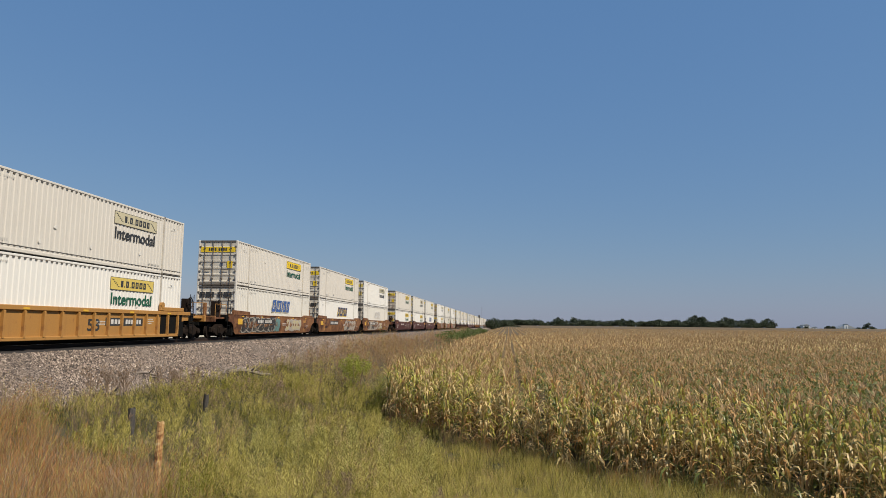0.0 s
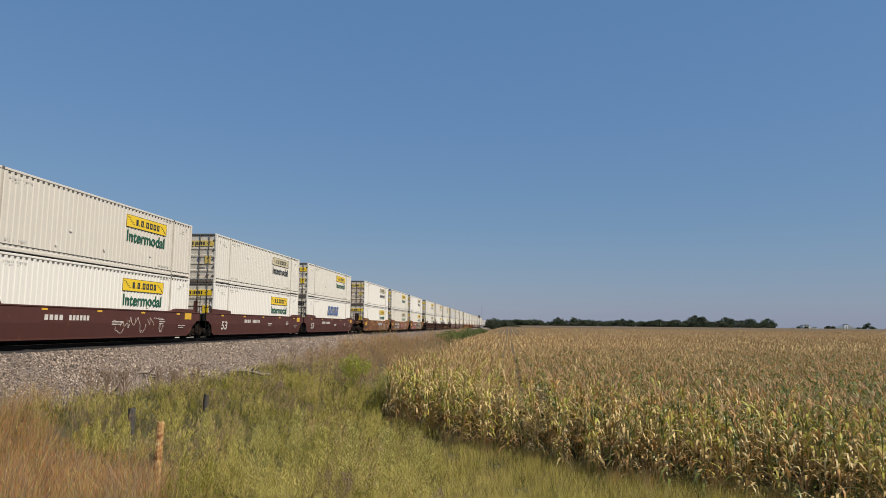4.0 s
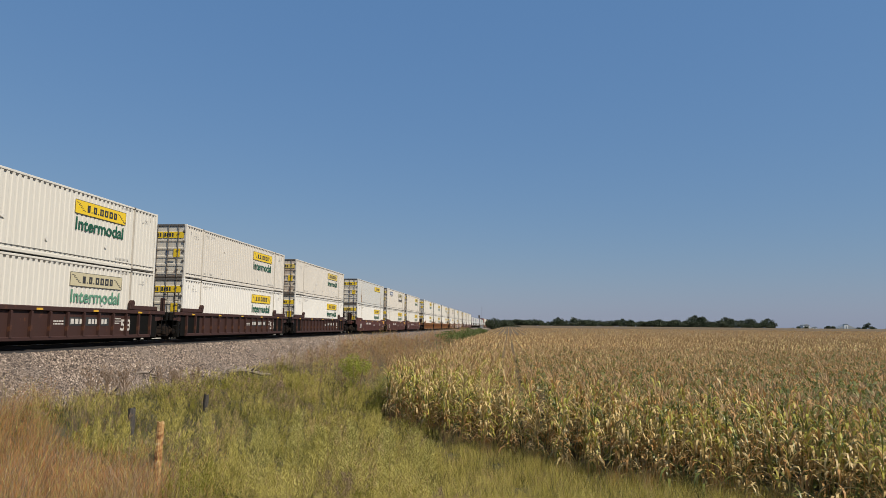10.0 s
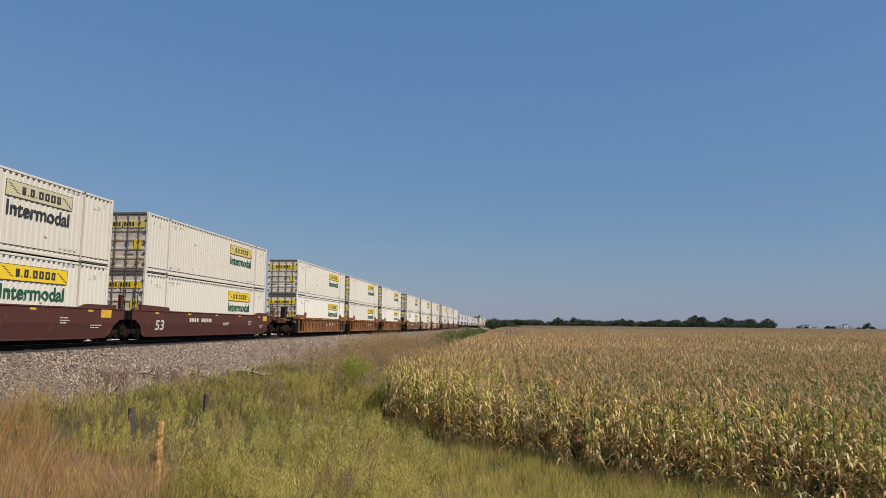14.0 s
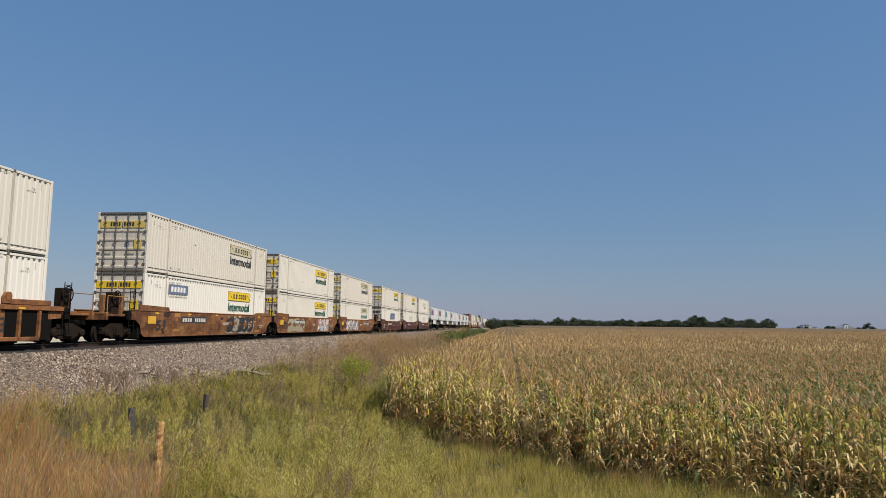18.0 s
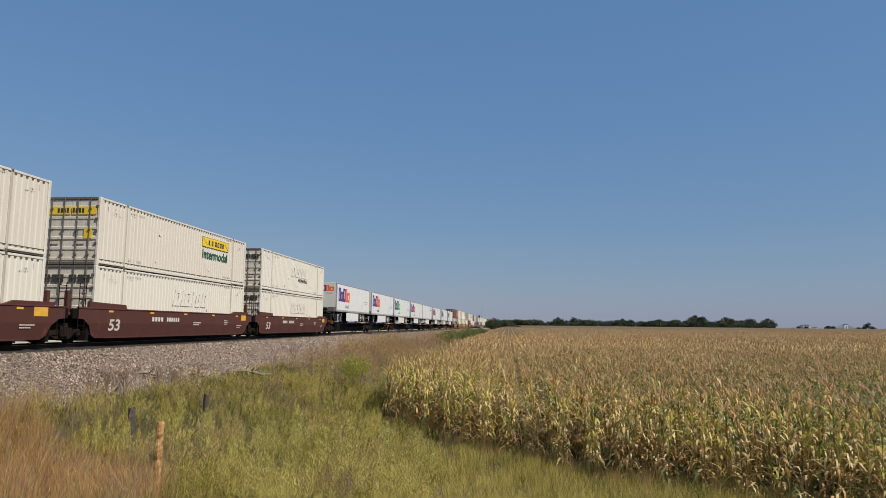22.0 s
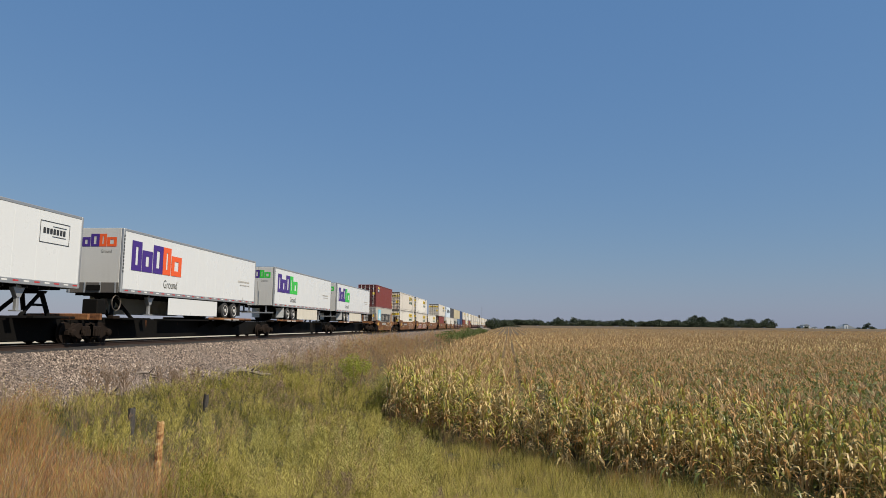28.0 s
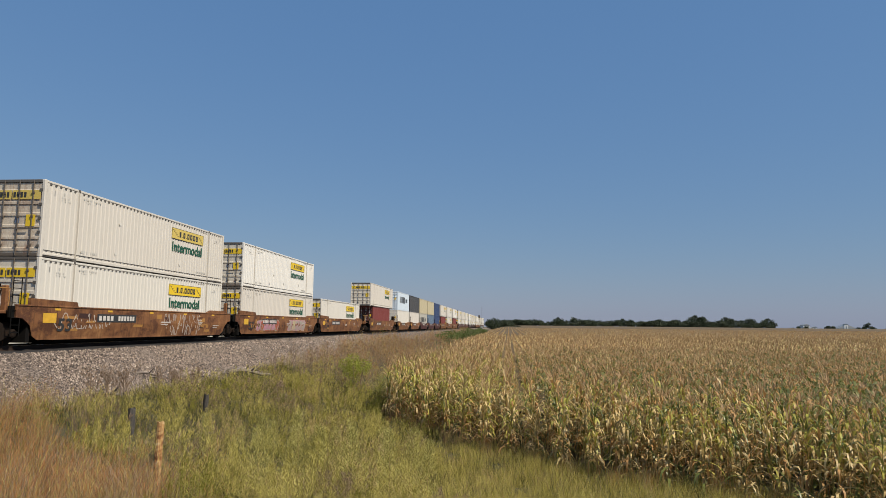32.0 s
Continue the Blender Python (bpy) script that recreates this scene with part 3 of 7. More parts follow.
        def flag():
            q = Shape().box(0, 0.004, 0, 1.1, 0, 0.7)
            q.prism([(0.0, 0.7), (1.1, 0.62), (1.1, 0.38), (0.3, 0.5)], "x", 0.0045, 0.008, 1)
            for y0, y1, z0, z1, sl in fake_word(0.3, 1.0, 0.1, 0.3, 5, 2):
                q.box(0.0045, 0.008, y0, y1, z0, z1, slot=2)
            q.box(0.0045, 0.008, 0.02, 0.2, 0.08, 0.66, slot=2)
            return q
        part("sign_panel", mesh_of("flag", flag, "box_navy", "gold", "white_ink"), root, "small navy, yellow and white flag sign", pose(x, 0.9, 1.95))
        def column():
            q = Shape()
            for i in range(11):
                q.box(0, 0.004, 0.0, 0.1, i * 0.14, i * 0.14 + 0.08)
            return q
        part("markings", mesh_of("column", column, "white_ink"), root, "", pose(x, 11.6, 0.9))
        part("placard", bx("oplac", 0, 0.004, 0, 0.22, 0, 0.3, mat="reflector"), root, "", pose(x, 11.5, 0.5))
    elif logo == "letters":
        part("wordmark", mesh_of("letters40", lambda: blocks(fake_word(1.6, 6.5, 1.1, 2.1, 4) + fake_word(7.0, 9.0, 1.3, 1.9, 3)), "ink"), root, "", pose(x, 1.2, 0.1))
    if second == "plate":
        part("name_plate", mesh_of("uplate", lambda: (lambda q: [q.box(0.0065, 0.01, 0.25 + 0.33 * i, 0.47 + 0.33 * i, 0.12, 0.38, slot=1) for i in range(5)] and q)(Shape().box(0, 0.006, 0, 2.1, 0, 0.5)), "slate", "white_ink"),
             root, "slate blue sign with white blocks", pose(x, 2.3, 2.0))
        part("markings", mesh_of("uplate2", lambda: blocks(fake_word(0, 2.0, 0, 0.06, 16)), "grey_ink"), root, "", pose(x, 2.4, 1.86))
    if long53:
        if not distant:
            tagged(part("markings", mesh_of("marks", marks_and_rib_shade, "grey_ink", "frame_dark"), root, "", pose(x - 0.017, 0, 0)), kind="stuff")
            tagged(part("scrape", mesh_of(("scuff", seed % 4), scuff_shape(seed % 4), "grey_scuff"), root, "", pose(x, 0, 0)), kind="stuff")
    if style == "plate" and logo == "jb_only":
        part("rust_stain", mesh_of("rust_run", lambda: (lambda q: [q.prism([(y, 0.3), (y + 0.1, 0.3), (y + 0.13, 1.0 + 0.8 * (i % 2)), (y + 0.02, 1.2 + 0.7 * (i % 2))], "x", 0, 0.003) for i, y in enumerate((1.9, 2.0, 14.05, 14.15))] and q)(Shape()), "rust_stain"), root, "", pose(x + 0.003, 0, 0))
    lab = {"white": "white", "cream": "cream", "pure": "clean white", "smooth": "grey-white", "box_red": "oxide red", "box_grey": "light grey", "box_dark": "charcoal",
           "box_tan": "tan", "box_navy": "navy", "box_slate": "blue-grey", "box_ice": "pale blue"}[paintwork]
    shade = {"gold": "yellow", "old_gold": "ochre", "pale_gold": "bleached"}[sign]
    what = {"jb": f"with {shade} sign", "jb_only": "with yellow sign", "swift": "with leaning block wordmark", "star": "with white star",
            "flag": "with small flag", "letters": "with dark lettering", "": "without lettering"}[logo]
    tagged(root, f"{lab} {'ribbed' if style != 'plate' else 'smooth'} container {what}, {'stacked on another' if level else 'set in well wagon'}", "shipping container", "containers on the train")
    MOVING.append((root, s, BOX_Z + level * H53))
    return root


# Darker base than the side paint, with dirt in patches and streaks.
M["red_door"] = paint("darker maroon door paint, dirty in patches", (0.085, 0.020, 0.020), 0.55, 0.6, (0.05, 0.03, 0.025), streak=0.5)
M["grey_door"] = paint("darker grey door paint, dirty and rusty in patches", (0.24, 0.235, 0.215), 0.55, 0.6, (0.10, 0.07, 0.05), rust=0.25, streak=0.6)
M["orange_spray"] = plain("orange spray paint", (0.5, 0.16, 0.04), 0.5)
M["grey_scuff"] = plain("scraped primer patch", (0.60, 0.57, 0.52), 0.7)
M["rust_stain"] = plain("rust stain", (0.26, 0.13, 0.055), 0.85, vary=0.5, scale=9)


# ------------------------------------------------------------------ wagons
def bogie(parent, y):
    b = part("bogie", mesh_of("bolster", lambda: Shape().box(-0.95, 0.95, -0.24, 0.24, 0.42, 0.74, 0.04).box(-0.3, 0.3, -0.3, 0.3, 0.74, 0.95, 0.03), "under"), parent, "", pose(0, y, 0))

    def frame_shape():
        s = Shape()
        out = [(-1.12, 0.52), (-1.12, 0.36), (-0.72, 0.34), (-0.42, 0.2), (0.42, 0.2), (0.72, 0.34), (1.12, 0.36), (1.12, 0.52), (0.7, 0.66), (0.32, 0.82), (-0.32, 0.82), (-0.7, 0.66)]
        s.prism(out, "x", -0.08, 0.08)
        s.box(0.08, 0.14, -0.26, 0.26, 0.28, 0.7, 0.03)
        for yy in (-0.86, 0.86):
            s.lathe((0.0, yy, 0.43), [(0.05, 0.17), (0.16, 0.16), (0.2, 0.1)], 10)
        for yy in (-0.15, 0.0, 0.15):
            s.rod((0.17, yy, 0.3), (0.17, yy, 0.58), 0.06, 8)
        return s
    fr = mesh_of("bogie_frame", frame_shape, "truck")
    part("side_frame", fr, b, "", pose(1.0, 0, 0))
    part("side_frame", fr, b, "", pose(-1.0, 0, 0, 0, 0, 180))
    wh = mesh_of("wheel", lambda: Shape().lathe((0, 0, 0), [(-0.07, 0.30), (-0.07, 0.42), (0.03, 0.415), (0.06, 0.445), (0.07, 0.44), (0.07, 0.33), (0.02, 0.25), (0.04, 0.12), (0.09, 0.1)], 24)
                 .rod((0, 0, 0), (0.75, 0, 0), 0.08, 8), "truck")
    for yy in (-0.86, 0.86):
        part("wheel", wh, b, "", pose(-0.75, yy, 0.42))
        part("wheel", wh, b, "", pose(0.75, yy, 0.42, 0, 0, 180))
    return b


def ladder_shape(h, n):
    s = Shape()
    for yy in (0.0, 0.42):
        s.rod((0, yy, 0), (0, yy, h), 0.018, 5)
    for i in range(n):
        s.rod((0, 0, (i + 0.5) * h / n), (0, 0.42, (i + 0.5) * h / n), 0.014, 5)
    return s


CREASE, TILT = 0.82, 0.13      # the side of a smooth wagon leans in below this height, metres a metre


def drawn_in(shape):
    """Lets flat marks follow the crease of the wagon's side."""
    shape.v = [(x - TILT * max(0.0, CREASE - z), y, z) for x, y, z in shape.v]
    return shape


def well_wagon(s, kind="smooth", mat="rust_car", near="joint", far="joint", length=L53, number_at=3.6, label="", big53=True):
    """One unit of an articulated well wagon; y = 0 is the near end of the box that it carries."""
    L = length
    root = new("well_wagon")
    X = 1.41
    low = 0.2
    rim = 1.44 if L > 13 else 1.25
    if kind == "smooth":
        ends = [(-1.15, 1.0), (-0.8, 0.97), (-0.4, 0.72), (-0.2, 0.35), (0.1, low)] if L > 13 else [(-1.15, 1.0), (-0.3, 0.95), (0.5, 0.7), (1.0, 0.4), (1.5, low)]
        def side():
            # upright above the crease, drawn in below it
            cut = [(b, z) for b, z in ends if z > CREASE]
            rest = [(b, z) for b, z in ends if z <= CREASE]
            (b0, z0), (b1, z1) = cut[-1], rest[0]
            bc = b0 + (b1 - b0) * (z0 - CREASE) / (z0 - z1)
            top = cut + [(bc, CREASE)]
            q = Shape().prism(top + [(L - b, z) for b, z in top[::-1]] + [(L + 1.15, rim), (-1.15, rim)], "x", X - 0.06, X)
            foot = Shape().prism([(bc, CREASE)] + rest + [(L - b, z) for b, z in rest[::-1]] + [(L - bc, CREASE)], "x", X - 0.02, X - 0.0006)
            q.add([(x - TILT * (CREASE - z), y, z) for x, y, z in foot.v], foot.f)
            q.box(X - 0.10, X + 0.025, -1.15, L + 1.15, rim - 0.04, rim + 0.02, 0.012)
            q.box(X - 0.12, X - 0.07, 0.8, L - 0.8, low - 0.02, low + 0.06, 0.012)
            return q
        sh = mesh_of(("wside", L), side, mat)
        part("side_wall", sh, root)
        part("side_wall", sh, root, at=pose(0, L, 0, 0, 0, 180))
        slab = mesh_of(("slab_near", rim), lambda: Shape().prism([(-0.45, rim + 0.02), (2.3, rim + 0.02), (2.2, rim + 0.2), (-0.45, rim + 0.26)], "x", X - 0.12, X + 0.01), mat)
        part("end_guide", slab, root)
        part("end_guide", mesh_of(("slab_far", L), lambda: Shape().prism([(L - 2.1, rim + 0.02), (L + 0.5, rim + 0.02), (L + 0.5, rim + 0.16), (L - 1.6, rim + 0.16)], "x", X - 0.12, X + 0.01), mat), root)
        part("end_guide", slab, root, at=pose(0, L, 0, 0, 0, 180))
    else:
        def side():
            q = Shape()
            outline = [(-1.0, 1.0), (-0.2, 0.95), (0.15, 0.75), (0.3, low), (L - 0.3, low), (L - 0.15, 0.75), (L + 0.2, 0.95), (L + 1.0, 1.0), (L + 1.0, 1.28), (-1.0, 1.28)]
            return q.prism(outline, "x", X - 0.113, X - 0.098)
        sh = mesh_of(("rside", L), side, mat)
        part("side_wall", sh, root)
        part("side_wall", sh, root, at=pose(0, L, 0, 0, 0, 180))
        for sx in (1, -1):
            a, b = sorted((sx * (X - 0.16), sx * X))
            part("top_chord", bx(("chord", sx, L), a, b, -1.0, L + 1.0, 1.26, 1.44, mat=mat, c=0.02), root)
            part("bottom_chord", bx(("chord2", sx, L), a, b, 0.3, L - 0.3, low - 0.03, low + 0.12, mat=mat, c=0.02), root)
        n = 15
        for i in range(n + 1):
            y = 0.36 + (L - 0.72) * i / n
            part("stake_post", mesh_of("stake_post", lambda: Shape().prism([(X - 0.10, 0.0), (X + 0.02, 0.05), (X + 0.02, 0.99), (X - 0.10, 1.06)], "y", -0.05, 0.05), mat), root, "", pose(0, y, 0.24))
        for y0 in (-0.2, L - 1.95):
            part("end_guide", bx(("rg", y0 > 0), X - 0.14, X + 0.01, 0, 2.15, 1.44, 1.64, mat=mat, c=0.02), root, "", pose(0, y0, 0))
        for y0 in (2.05, L - 2.05):
            part("lock_bracket", mesh_of("rbracket", lambda: Shape().box(X - 0.13, X + 0.03, -0.16, 0.16, 1.44, 1.78, 0.04).lathe((X - 0.03, 0, 1.72), [(-0.06, 0.16), (0.07, 0.16)], 10), mat), root, "", pose(0, y0, 0))
    # Added dark plates close the wheel cutouts, where only shade would show.
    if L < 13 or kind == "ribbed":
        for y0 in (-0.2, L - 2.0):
            part("shade_plate", bx(("shade_sheet", y0 > 0), 1.298, 1.325, 0, 2.2, 0.2, 1.3, mat="under"), root, "", pose(0, y0, 0))
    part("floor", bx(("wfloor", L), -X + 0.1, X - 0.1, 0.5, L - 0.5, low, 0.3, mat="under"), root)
    # Underframe added, and bulkheads drawn down, to hold the gap below dark.
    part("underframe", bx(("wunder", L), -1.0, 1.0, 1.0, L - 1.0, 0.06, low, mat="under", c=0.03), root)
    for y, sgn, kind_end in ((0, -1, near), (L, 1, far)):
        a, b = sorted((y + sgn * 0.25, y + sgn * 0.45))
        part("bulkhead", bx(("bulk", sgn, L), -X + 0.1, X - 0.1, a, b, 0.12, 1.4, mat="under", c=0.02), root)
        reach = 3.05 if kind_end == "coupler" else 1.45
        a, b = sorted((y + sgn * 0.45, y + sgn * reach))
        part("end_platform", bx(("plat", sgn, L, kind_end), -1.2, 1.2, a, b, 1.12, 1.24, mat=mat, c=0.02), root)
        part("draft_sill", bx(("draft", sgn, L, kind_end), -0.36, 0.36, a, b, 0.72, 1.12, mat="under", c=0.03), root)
        if kind_end == "coupler":
            a, b = sorted((y + sgn * 3.05, y + sgn * 3.62))
            part("coupler", bx(("coup", sgn, L), -0.14, 0.14, a, b, 0.68, 0.98, mat="under", c=0.05), root)
            a, b = sorted((y + sgn * 2.9, y + sgn * 3.05))
            part("end_beam", bx(("ebeam", sgn, L), -1.35, 1.35, a, b, 0.95, 1.3, mat=mat, c=0.02), root)
            part("grab_rail", mesh_of(("grab", sgn, L), lambda: Shape().rod((1.3, y + sgn * 2.95, 1.3), (1.3, y + sgn * 2.95, 2.0), 0.018, 5).rod((1.3, y + sgn * 1.4, 1.3), (1.3, y + sgn * 1.4, 2.0), 0.018, 5)
                                      .rod((1.3, y + sgn * 2.95, 2.0), (1.3, y + sgn * 1.4, 2.0), 0.018, 5), "ochre_car" if mat == "rust_car" else mat), root)
            if sgn < 0 or kind == "ribbed":
                part("brake_wheel", mesh_of(("brakewheel", sgn, L), lambda: (lambda q: [q.rod((1.0, y + sgn * 1.75 + 0.32 * math.cos(a), 1.95 + 0.32 * math.sin(a)), (1.0, y + sgn * 1.75 + 0.32 * math.cos(a + 0.42), 1.95 + 0.32 * math.sin(a + 0.42)), 0.025, 5) for a in [i * math.pi / 7.5 for i in range(15)]]
                                                                       and [q.rod((1.0, y + sgn * 1.75, 1.95), (1.0, y + sgn * 1.75 + 0.32 * math.cos(a), 1.95 + 0.32 * math.sin(a)), 0.02, 5) for a in (0.3, 1.9, 3.4, 5.0)] and q)(Shape().box(0.6, 0.95, y + sgn * 1.75 - 0.28, y + sgn * 1.75 + 0.28, 1.24, 2.2, 0.03)), "truck"), root)
        if s < 860:
            part("ladder", mesh_of("ladder", lambda: ladder_shape(2.05, 8), "under"), root, "", pose(X - 0.02, y + sgn * (0.95 if kind_end == "joint" else 1.15) - 0.21, 0.35))
        part("end_plate", bx(("eplate", sgn, L), X - 0.14, X - 0.04, *sorted((y + sgn * 1.15, y + sgn * 1.42)), 0.98, 1.4, mat="under", c=0.02), root)
    part("inner_post", bx("ipost", 0.35, 0.55, -0.6, -0.45, 1.2, 2.15, mat=mat, c=0.02), root)
    part("inner_post", bx("ipost", 0.35, 0.55, -0.6, -0.45, 1.2, 2.15, mat=mat, c=0.02), root, "", pose(-0.9, 0, 0))
    part("brake_pipe", mesh_of(("bpipe", L), lambda: Shape().rod((X - 0.2, 1.2, 0.14), (X - 0.2, L - 1.2, 0.14), 0.03, 5).box(X - 0.5, X - 0.15, L * 0.7, L * 0.7 + 0.5, 0.05, 0.2, 0.03).box(X - 0.5, X - 0.15, L - 3.2, L - 2.6, 0.05, 0.2, 0.03), "under"), root)
    bogie(root, L + (1.75 if far == "coupler" else 1.55))
    if near == "coupler":
        bogie(root, -1.75)
    # reflectors, plates and marks on the side
    xs = X + 0.001 if kind == "smooth" else X - 0.097
    for i in range(5 if s < 755 else 0):
        part("reflector", bx("refl", 0, 0.006, 0, 0.34, 0, 0.075, mat="reflector"), root, "", pose(X + 0.001 if kind == "smooth" else X + 0.001, 0.9 + i * (L - 2.4) / 4, rim - 0.15))
    if kind == "smooth":
        part("end_panel", bx("opanel", 0, 0.005, 0, 0.75, 0, 0.36, mat="reflector"), root, "", pose(xs, 0.25, 0.82) if mat == "rust_car" else pose(xs, L - 0.6, 1.06))
    pl = mesh_of("numplate", lambda: (lambda q: [q.box(0.0065, 0.01, a, b, 0.07, 0.27, slot=1) for a, b, *_ in fake_word(0.12, 1.25, 0, 1, 4) + fake_word(1.55, 2.9, 0, 1, 6)] and q)(Shape().box(0, 0.006, 0, 3.0, 0, 0.34)), "ink" if mat != "maroon_car" else "maroon_car", "white_dull")
    part("number_plate", pl, root, "dark plate with pale bars", pose(xs, number_at, 0.86 if kind == "smooth" else 0.72))
    if big53:
        part("lettering", mesh_of("w53", lambda: words("53", 0.85, 0.5), "white_dull" if mat in ("maroon_car", "brown_car") else "ink"), root, "size number", pose(xs + 0.004, (L - 7.9 if mat == "ochre_car" else L - 2.75) if kind == "ribbed" else 0.95 if mat == "maroon_car" else 1.1, 0.5) @ (pose(0, 0, 0) if kind == "ribbed" else pose(-0.03, 0, 0, 0, 6.0, 0)))
    tagged(part("markings", mesh_of(("wmarks", L), lambda: blocks(fake_word(L * 0.55, L * 0.55 + 0.9, 0.86, 0.92, 9) + fake_word(L * 0.55, L * 0.55 + 0.7, 0.76, 0.81, 8) + fake_word(L * 0.8, L * 0.8 + 0.5, 1.0, 1.05, 5)
                                                           + fake_word(L * 0.8, L * 0.8 + 0.6, 0.9, 0.94, 7) + fake_word(L * 0.8, L * 0.8 + 0.4, 0.8, 0.85, 5) + fake_word(L - 1.3, L - 0.5, 0.72, 0.76, 8) + fake_word(L - 1.3, L - 0.7, 0.62, 0.66, 6)), "white_dull"), root, "", pose(xs, 0, 0)), kind="stuff")
    names = {"rust_car": "rust-brown", "maroon_car": "dark maroon", "brown_car": "dark brown", "orange_car": "orange-brown", "ochre_car": "faded ochre"}
    tagged(root, label or f"{names[mat]} {'smooth-sided' if kind == 'smooth' else 'rib-sided'} steel well wagon on the rails", "railway wagon", "wagons of the train")
    MOVING.append((root, s, 0.0))
    return root


M["white_dull"] = plain("dull white stencil", (0.5, 0.47, 0.43), 0.6, vary=0.35)


def graffiti(parent, y0, y1, z0, z1, n, fill, edge, tint, seed, thin=False, extra=""):
    """Spray-painted bubble shapes, not lettering: an outline layer, a fill layer and strokes."""
    rng = random.Random(seed)
    s = Shape()
    w = (y1 - y0) / n
    if not thin:
        back = [(y0 - 0.2, z0 + 0.1), (y0 + 0.1, z0)] + [(y0 + (y1 - y0) * k / 8, z0 - 0.02 + rng.uniform(0, 0.12)) for k in range(1, 9)]
        back += [(y1 + 0.15, (z0 + z1) / 2)] + [(y1 - (y1 - y0) * k / 8, z1 - rng.uniform(0, 0.2)) for k in range(9)]
        s.prism(back, "x", 0, 0.003, 2)
        for i in range(n):
            cy, cz = y0 + (i + 0.5) * w, (z0 + z1) / 2
            pts = []
            for k in range(13):
                a = k * 2 * math.pi / 13
                e = 0.95 + rng.uniform(-0.4, 0.3)
                ca, sa = math.cos(a), math.sin(a)
                pts.append((cy + e * 0.62 * w * math.copysign(abs(ca) ** 0.6, ca) + 0.16 * (z1 - z0) * sa, cz + 0.5 * (z1 - z0) * math.copysign(abs(sa) ** 0.6, sa) * rng.uniform(0.8, 1.0)))
            s.prism(pts, "x", 0.0035 + 0.0003 * (i % 2), 0.0045 + 0.0003 * (i % 2), 1)
            inner = [(cy + (p[0] - cy) * 0.84, cz + (p[1] - cz) * 0.87) for p in pts]
            s.prism(inner, "x", 0.0052, 0.0065 + 0.0004 * (i % 2), (0, 2, 0, 3)[i % 4])
            for _ in range(4):
                a, b = cy + rng.uniform(-0.4, 0.4) * w, cz + rng.uniform(-0.3, 0.3) * (z1 - z0)
                dz, dy = rng.uniform(0.05, 0.3) * (z1 - z0), rng.uniform(-0.25, 0.3) * w
                s.prism([(a, b - dz), (a + 0.05, b - dz), (a + dy + 0.1, b + dz), (a + dy + 0.03, b + dz)], "x", 0.0075, 0.009, 1)
    else:
        for i in range(n):
            y, z = y0 + i * w, rng.uniform(z0, z1)
            for k in range(6):
                yy, zz = y + rng.uniform(0.05, 0.4) * w - 0.1 * w, min(z1, max(z0, z + rng.uniform(-0.6, 0.6) * (z1 - z0)))
                dy, dz = yy - y, zz - z
                ln = max(1e-3, math.hypot(dy, dz))
                ny, nz = -dz / ln * 0.018, dy / ln * 0.018
                s.prism([(y - ny, z - nz), (yy - ny, zz - nz), (yy + ny, zz + nz), (y + ny, z + nz)], "x", 0, 0.004)
                y, z = yy + 0.08 * w, zz
    me = drawn_in(s).mesh("graffiti")
    for m in (fill, edge, tint, extra or fill):
        me.materials.append(M[m])
    return tagged(part("graffiti", me, parent, "spray-painted graffiti shapes", pose(1.4115, 0, 0)), kind="stuff")


def wild_style(parent, y0, y1, z0, z1, n, mats, seed):
    """Spray-painted shards and strokes in several colours, with no letters in them."""
    rng = random.Random(seed)
    s = Shape()
    for i in range(n):
        y, z = y0 + (y1 - y0) * (i + rng.random()) / n, rng.uniform(z0 + 0.15, z1 - 0.15)
        up = min(z1 - z, rng.uniform(0.2, 0.6))
        dn = min(z - z0, rng.uniform(0.2, 0.6))
        lean, w = rng.uniform(-0.25, 0.5), rng.uniform(0.05, 0.2)
        pts = [(y - lean * dn - w, z - dn), (y - lean * dn + w * 0.3, z - dn + 0.05), (y + w, z), (y + lean * up + w * 0.5, z + up), (y + lean * up - w * 0.4, z + up - 0.1), (y - w * 0.6, z + 0.05)]
        h = 0.001 * (i % 5)
        s.prism(pts, "x", 0, 0.003 + h, 0 if i % 3 else 1)
        ins = [(y + (p[0] - y) * 0.62, z + (p[1] - z) * 0.72) for p in pts]
        s.prism(ins, "x", 0.003 + h, 0.0036 + h, rng.choice((2, 3, 4, 2)))
    me = drawn_in(s).mesh("graffiti")
    for m in mats:
        me.materials.append(M[m])
    return tagged(part("graffiti", me, parent, "angular many-coloured spray-painted shards", pose(1.4115, 0, 0)), kind="stuff")


def overpaint(parent, seed, length=16.2):
    """Old stencils painted out in ochre and dark brown blocks, more of them near the ends."""
    rng = random.Random(seed)
    s = Shape()
    for i in range(20):
        e = 1.0 + 2.2 * rng.random()
        y = rng.choice((e, length - e, rng.uniform(1, length - 1)))
        z, w, h = rng.uniform(0.32, 1.28), rng.uniform(0.06, 0.42), rng.uniform(0.03, 0.13)
        pts = [(y - w, z - h), (y + w * rng.uniform(0.8, 1), z - h + rng.uniform(-0.02, 0.02)), (y + w, z + h), (y - w * rng.uniform(0.8, 1), z + h + rng.uniform(-0.02, 0.02))]
        s.prism(pts, "x", 0, 0.0012 + 0.0001 * i, rng.choice((0, 0, 1, 2)))
    me = drawn_in(s).mesh("overpaint")
    for m in ("ochre_car", "orange_car", "brown_car"):
        me.materials.append(M[m])
    return tagged(part("overpaint", me, parent, "ochre and brown painted-out stencil blocks", pose(1.4095, 0, 0)), kind="stuff")


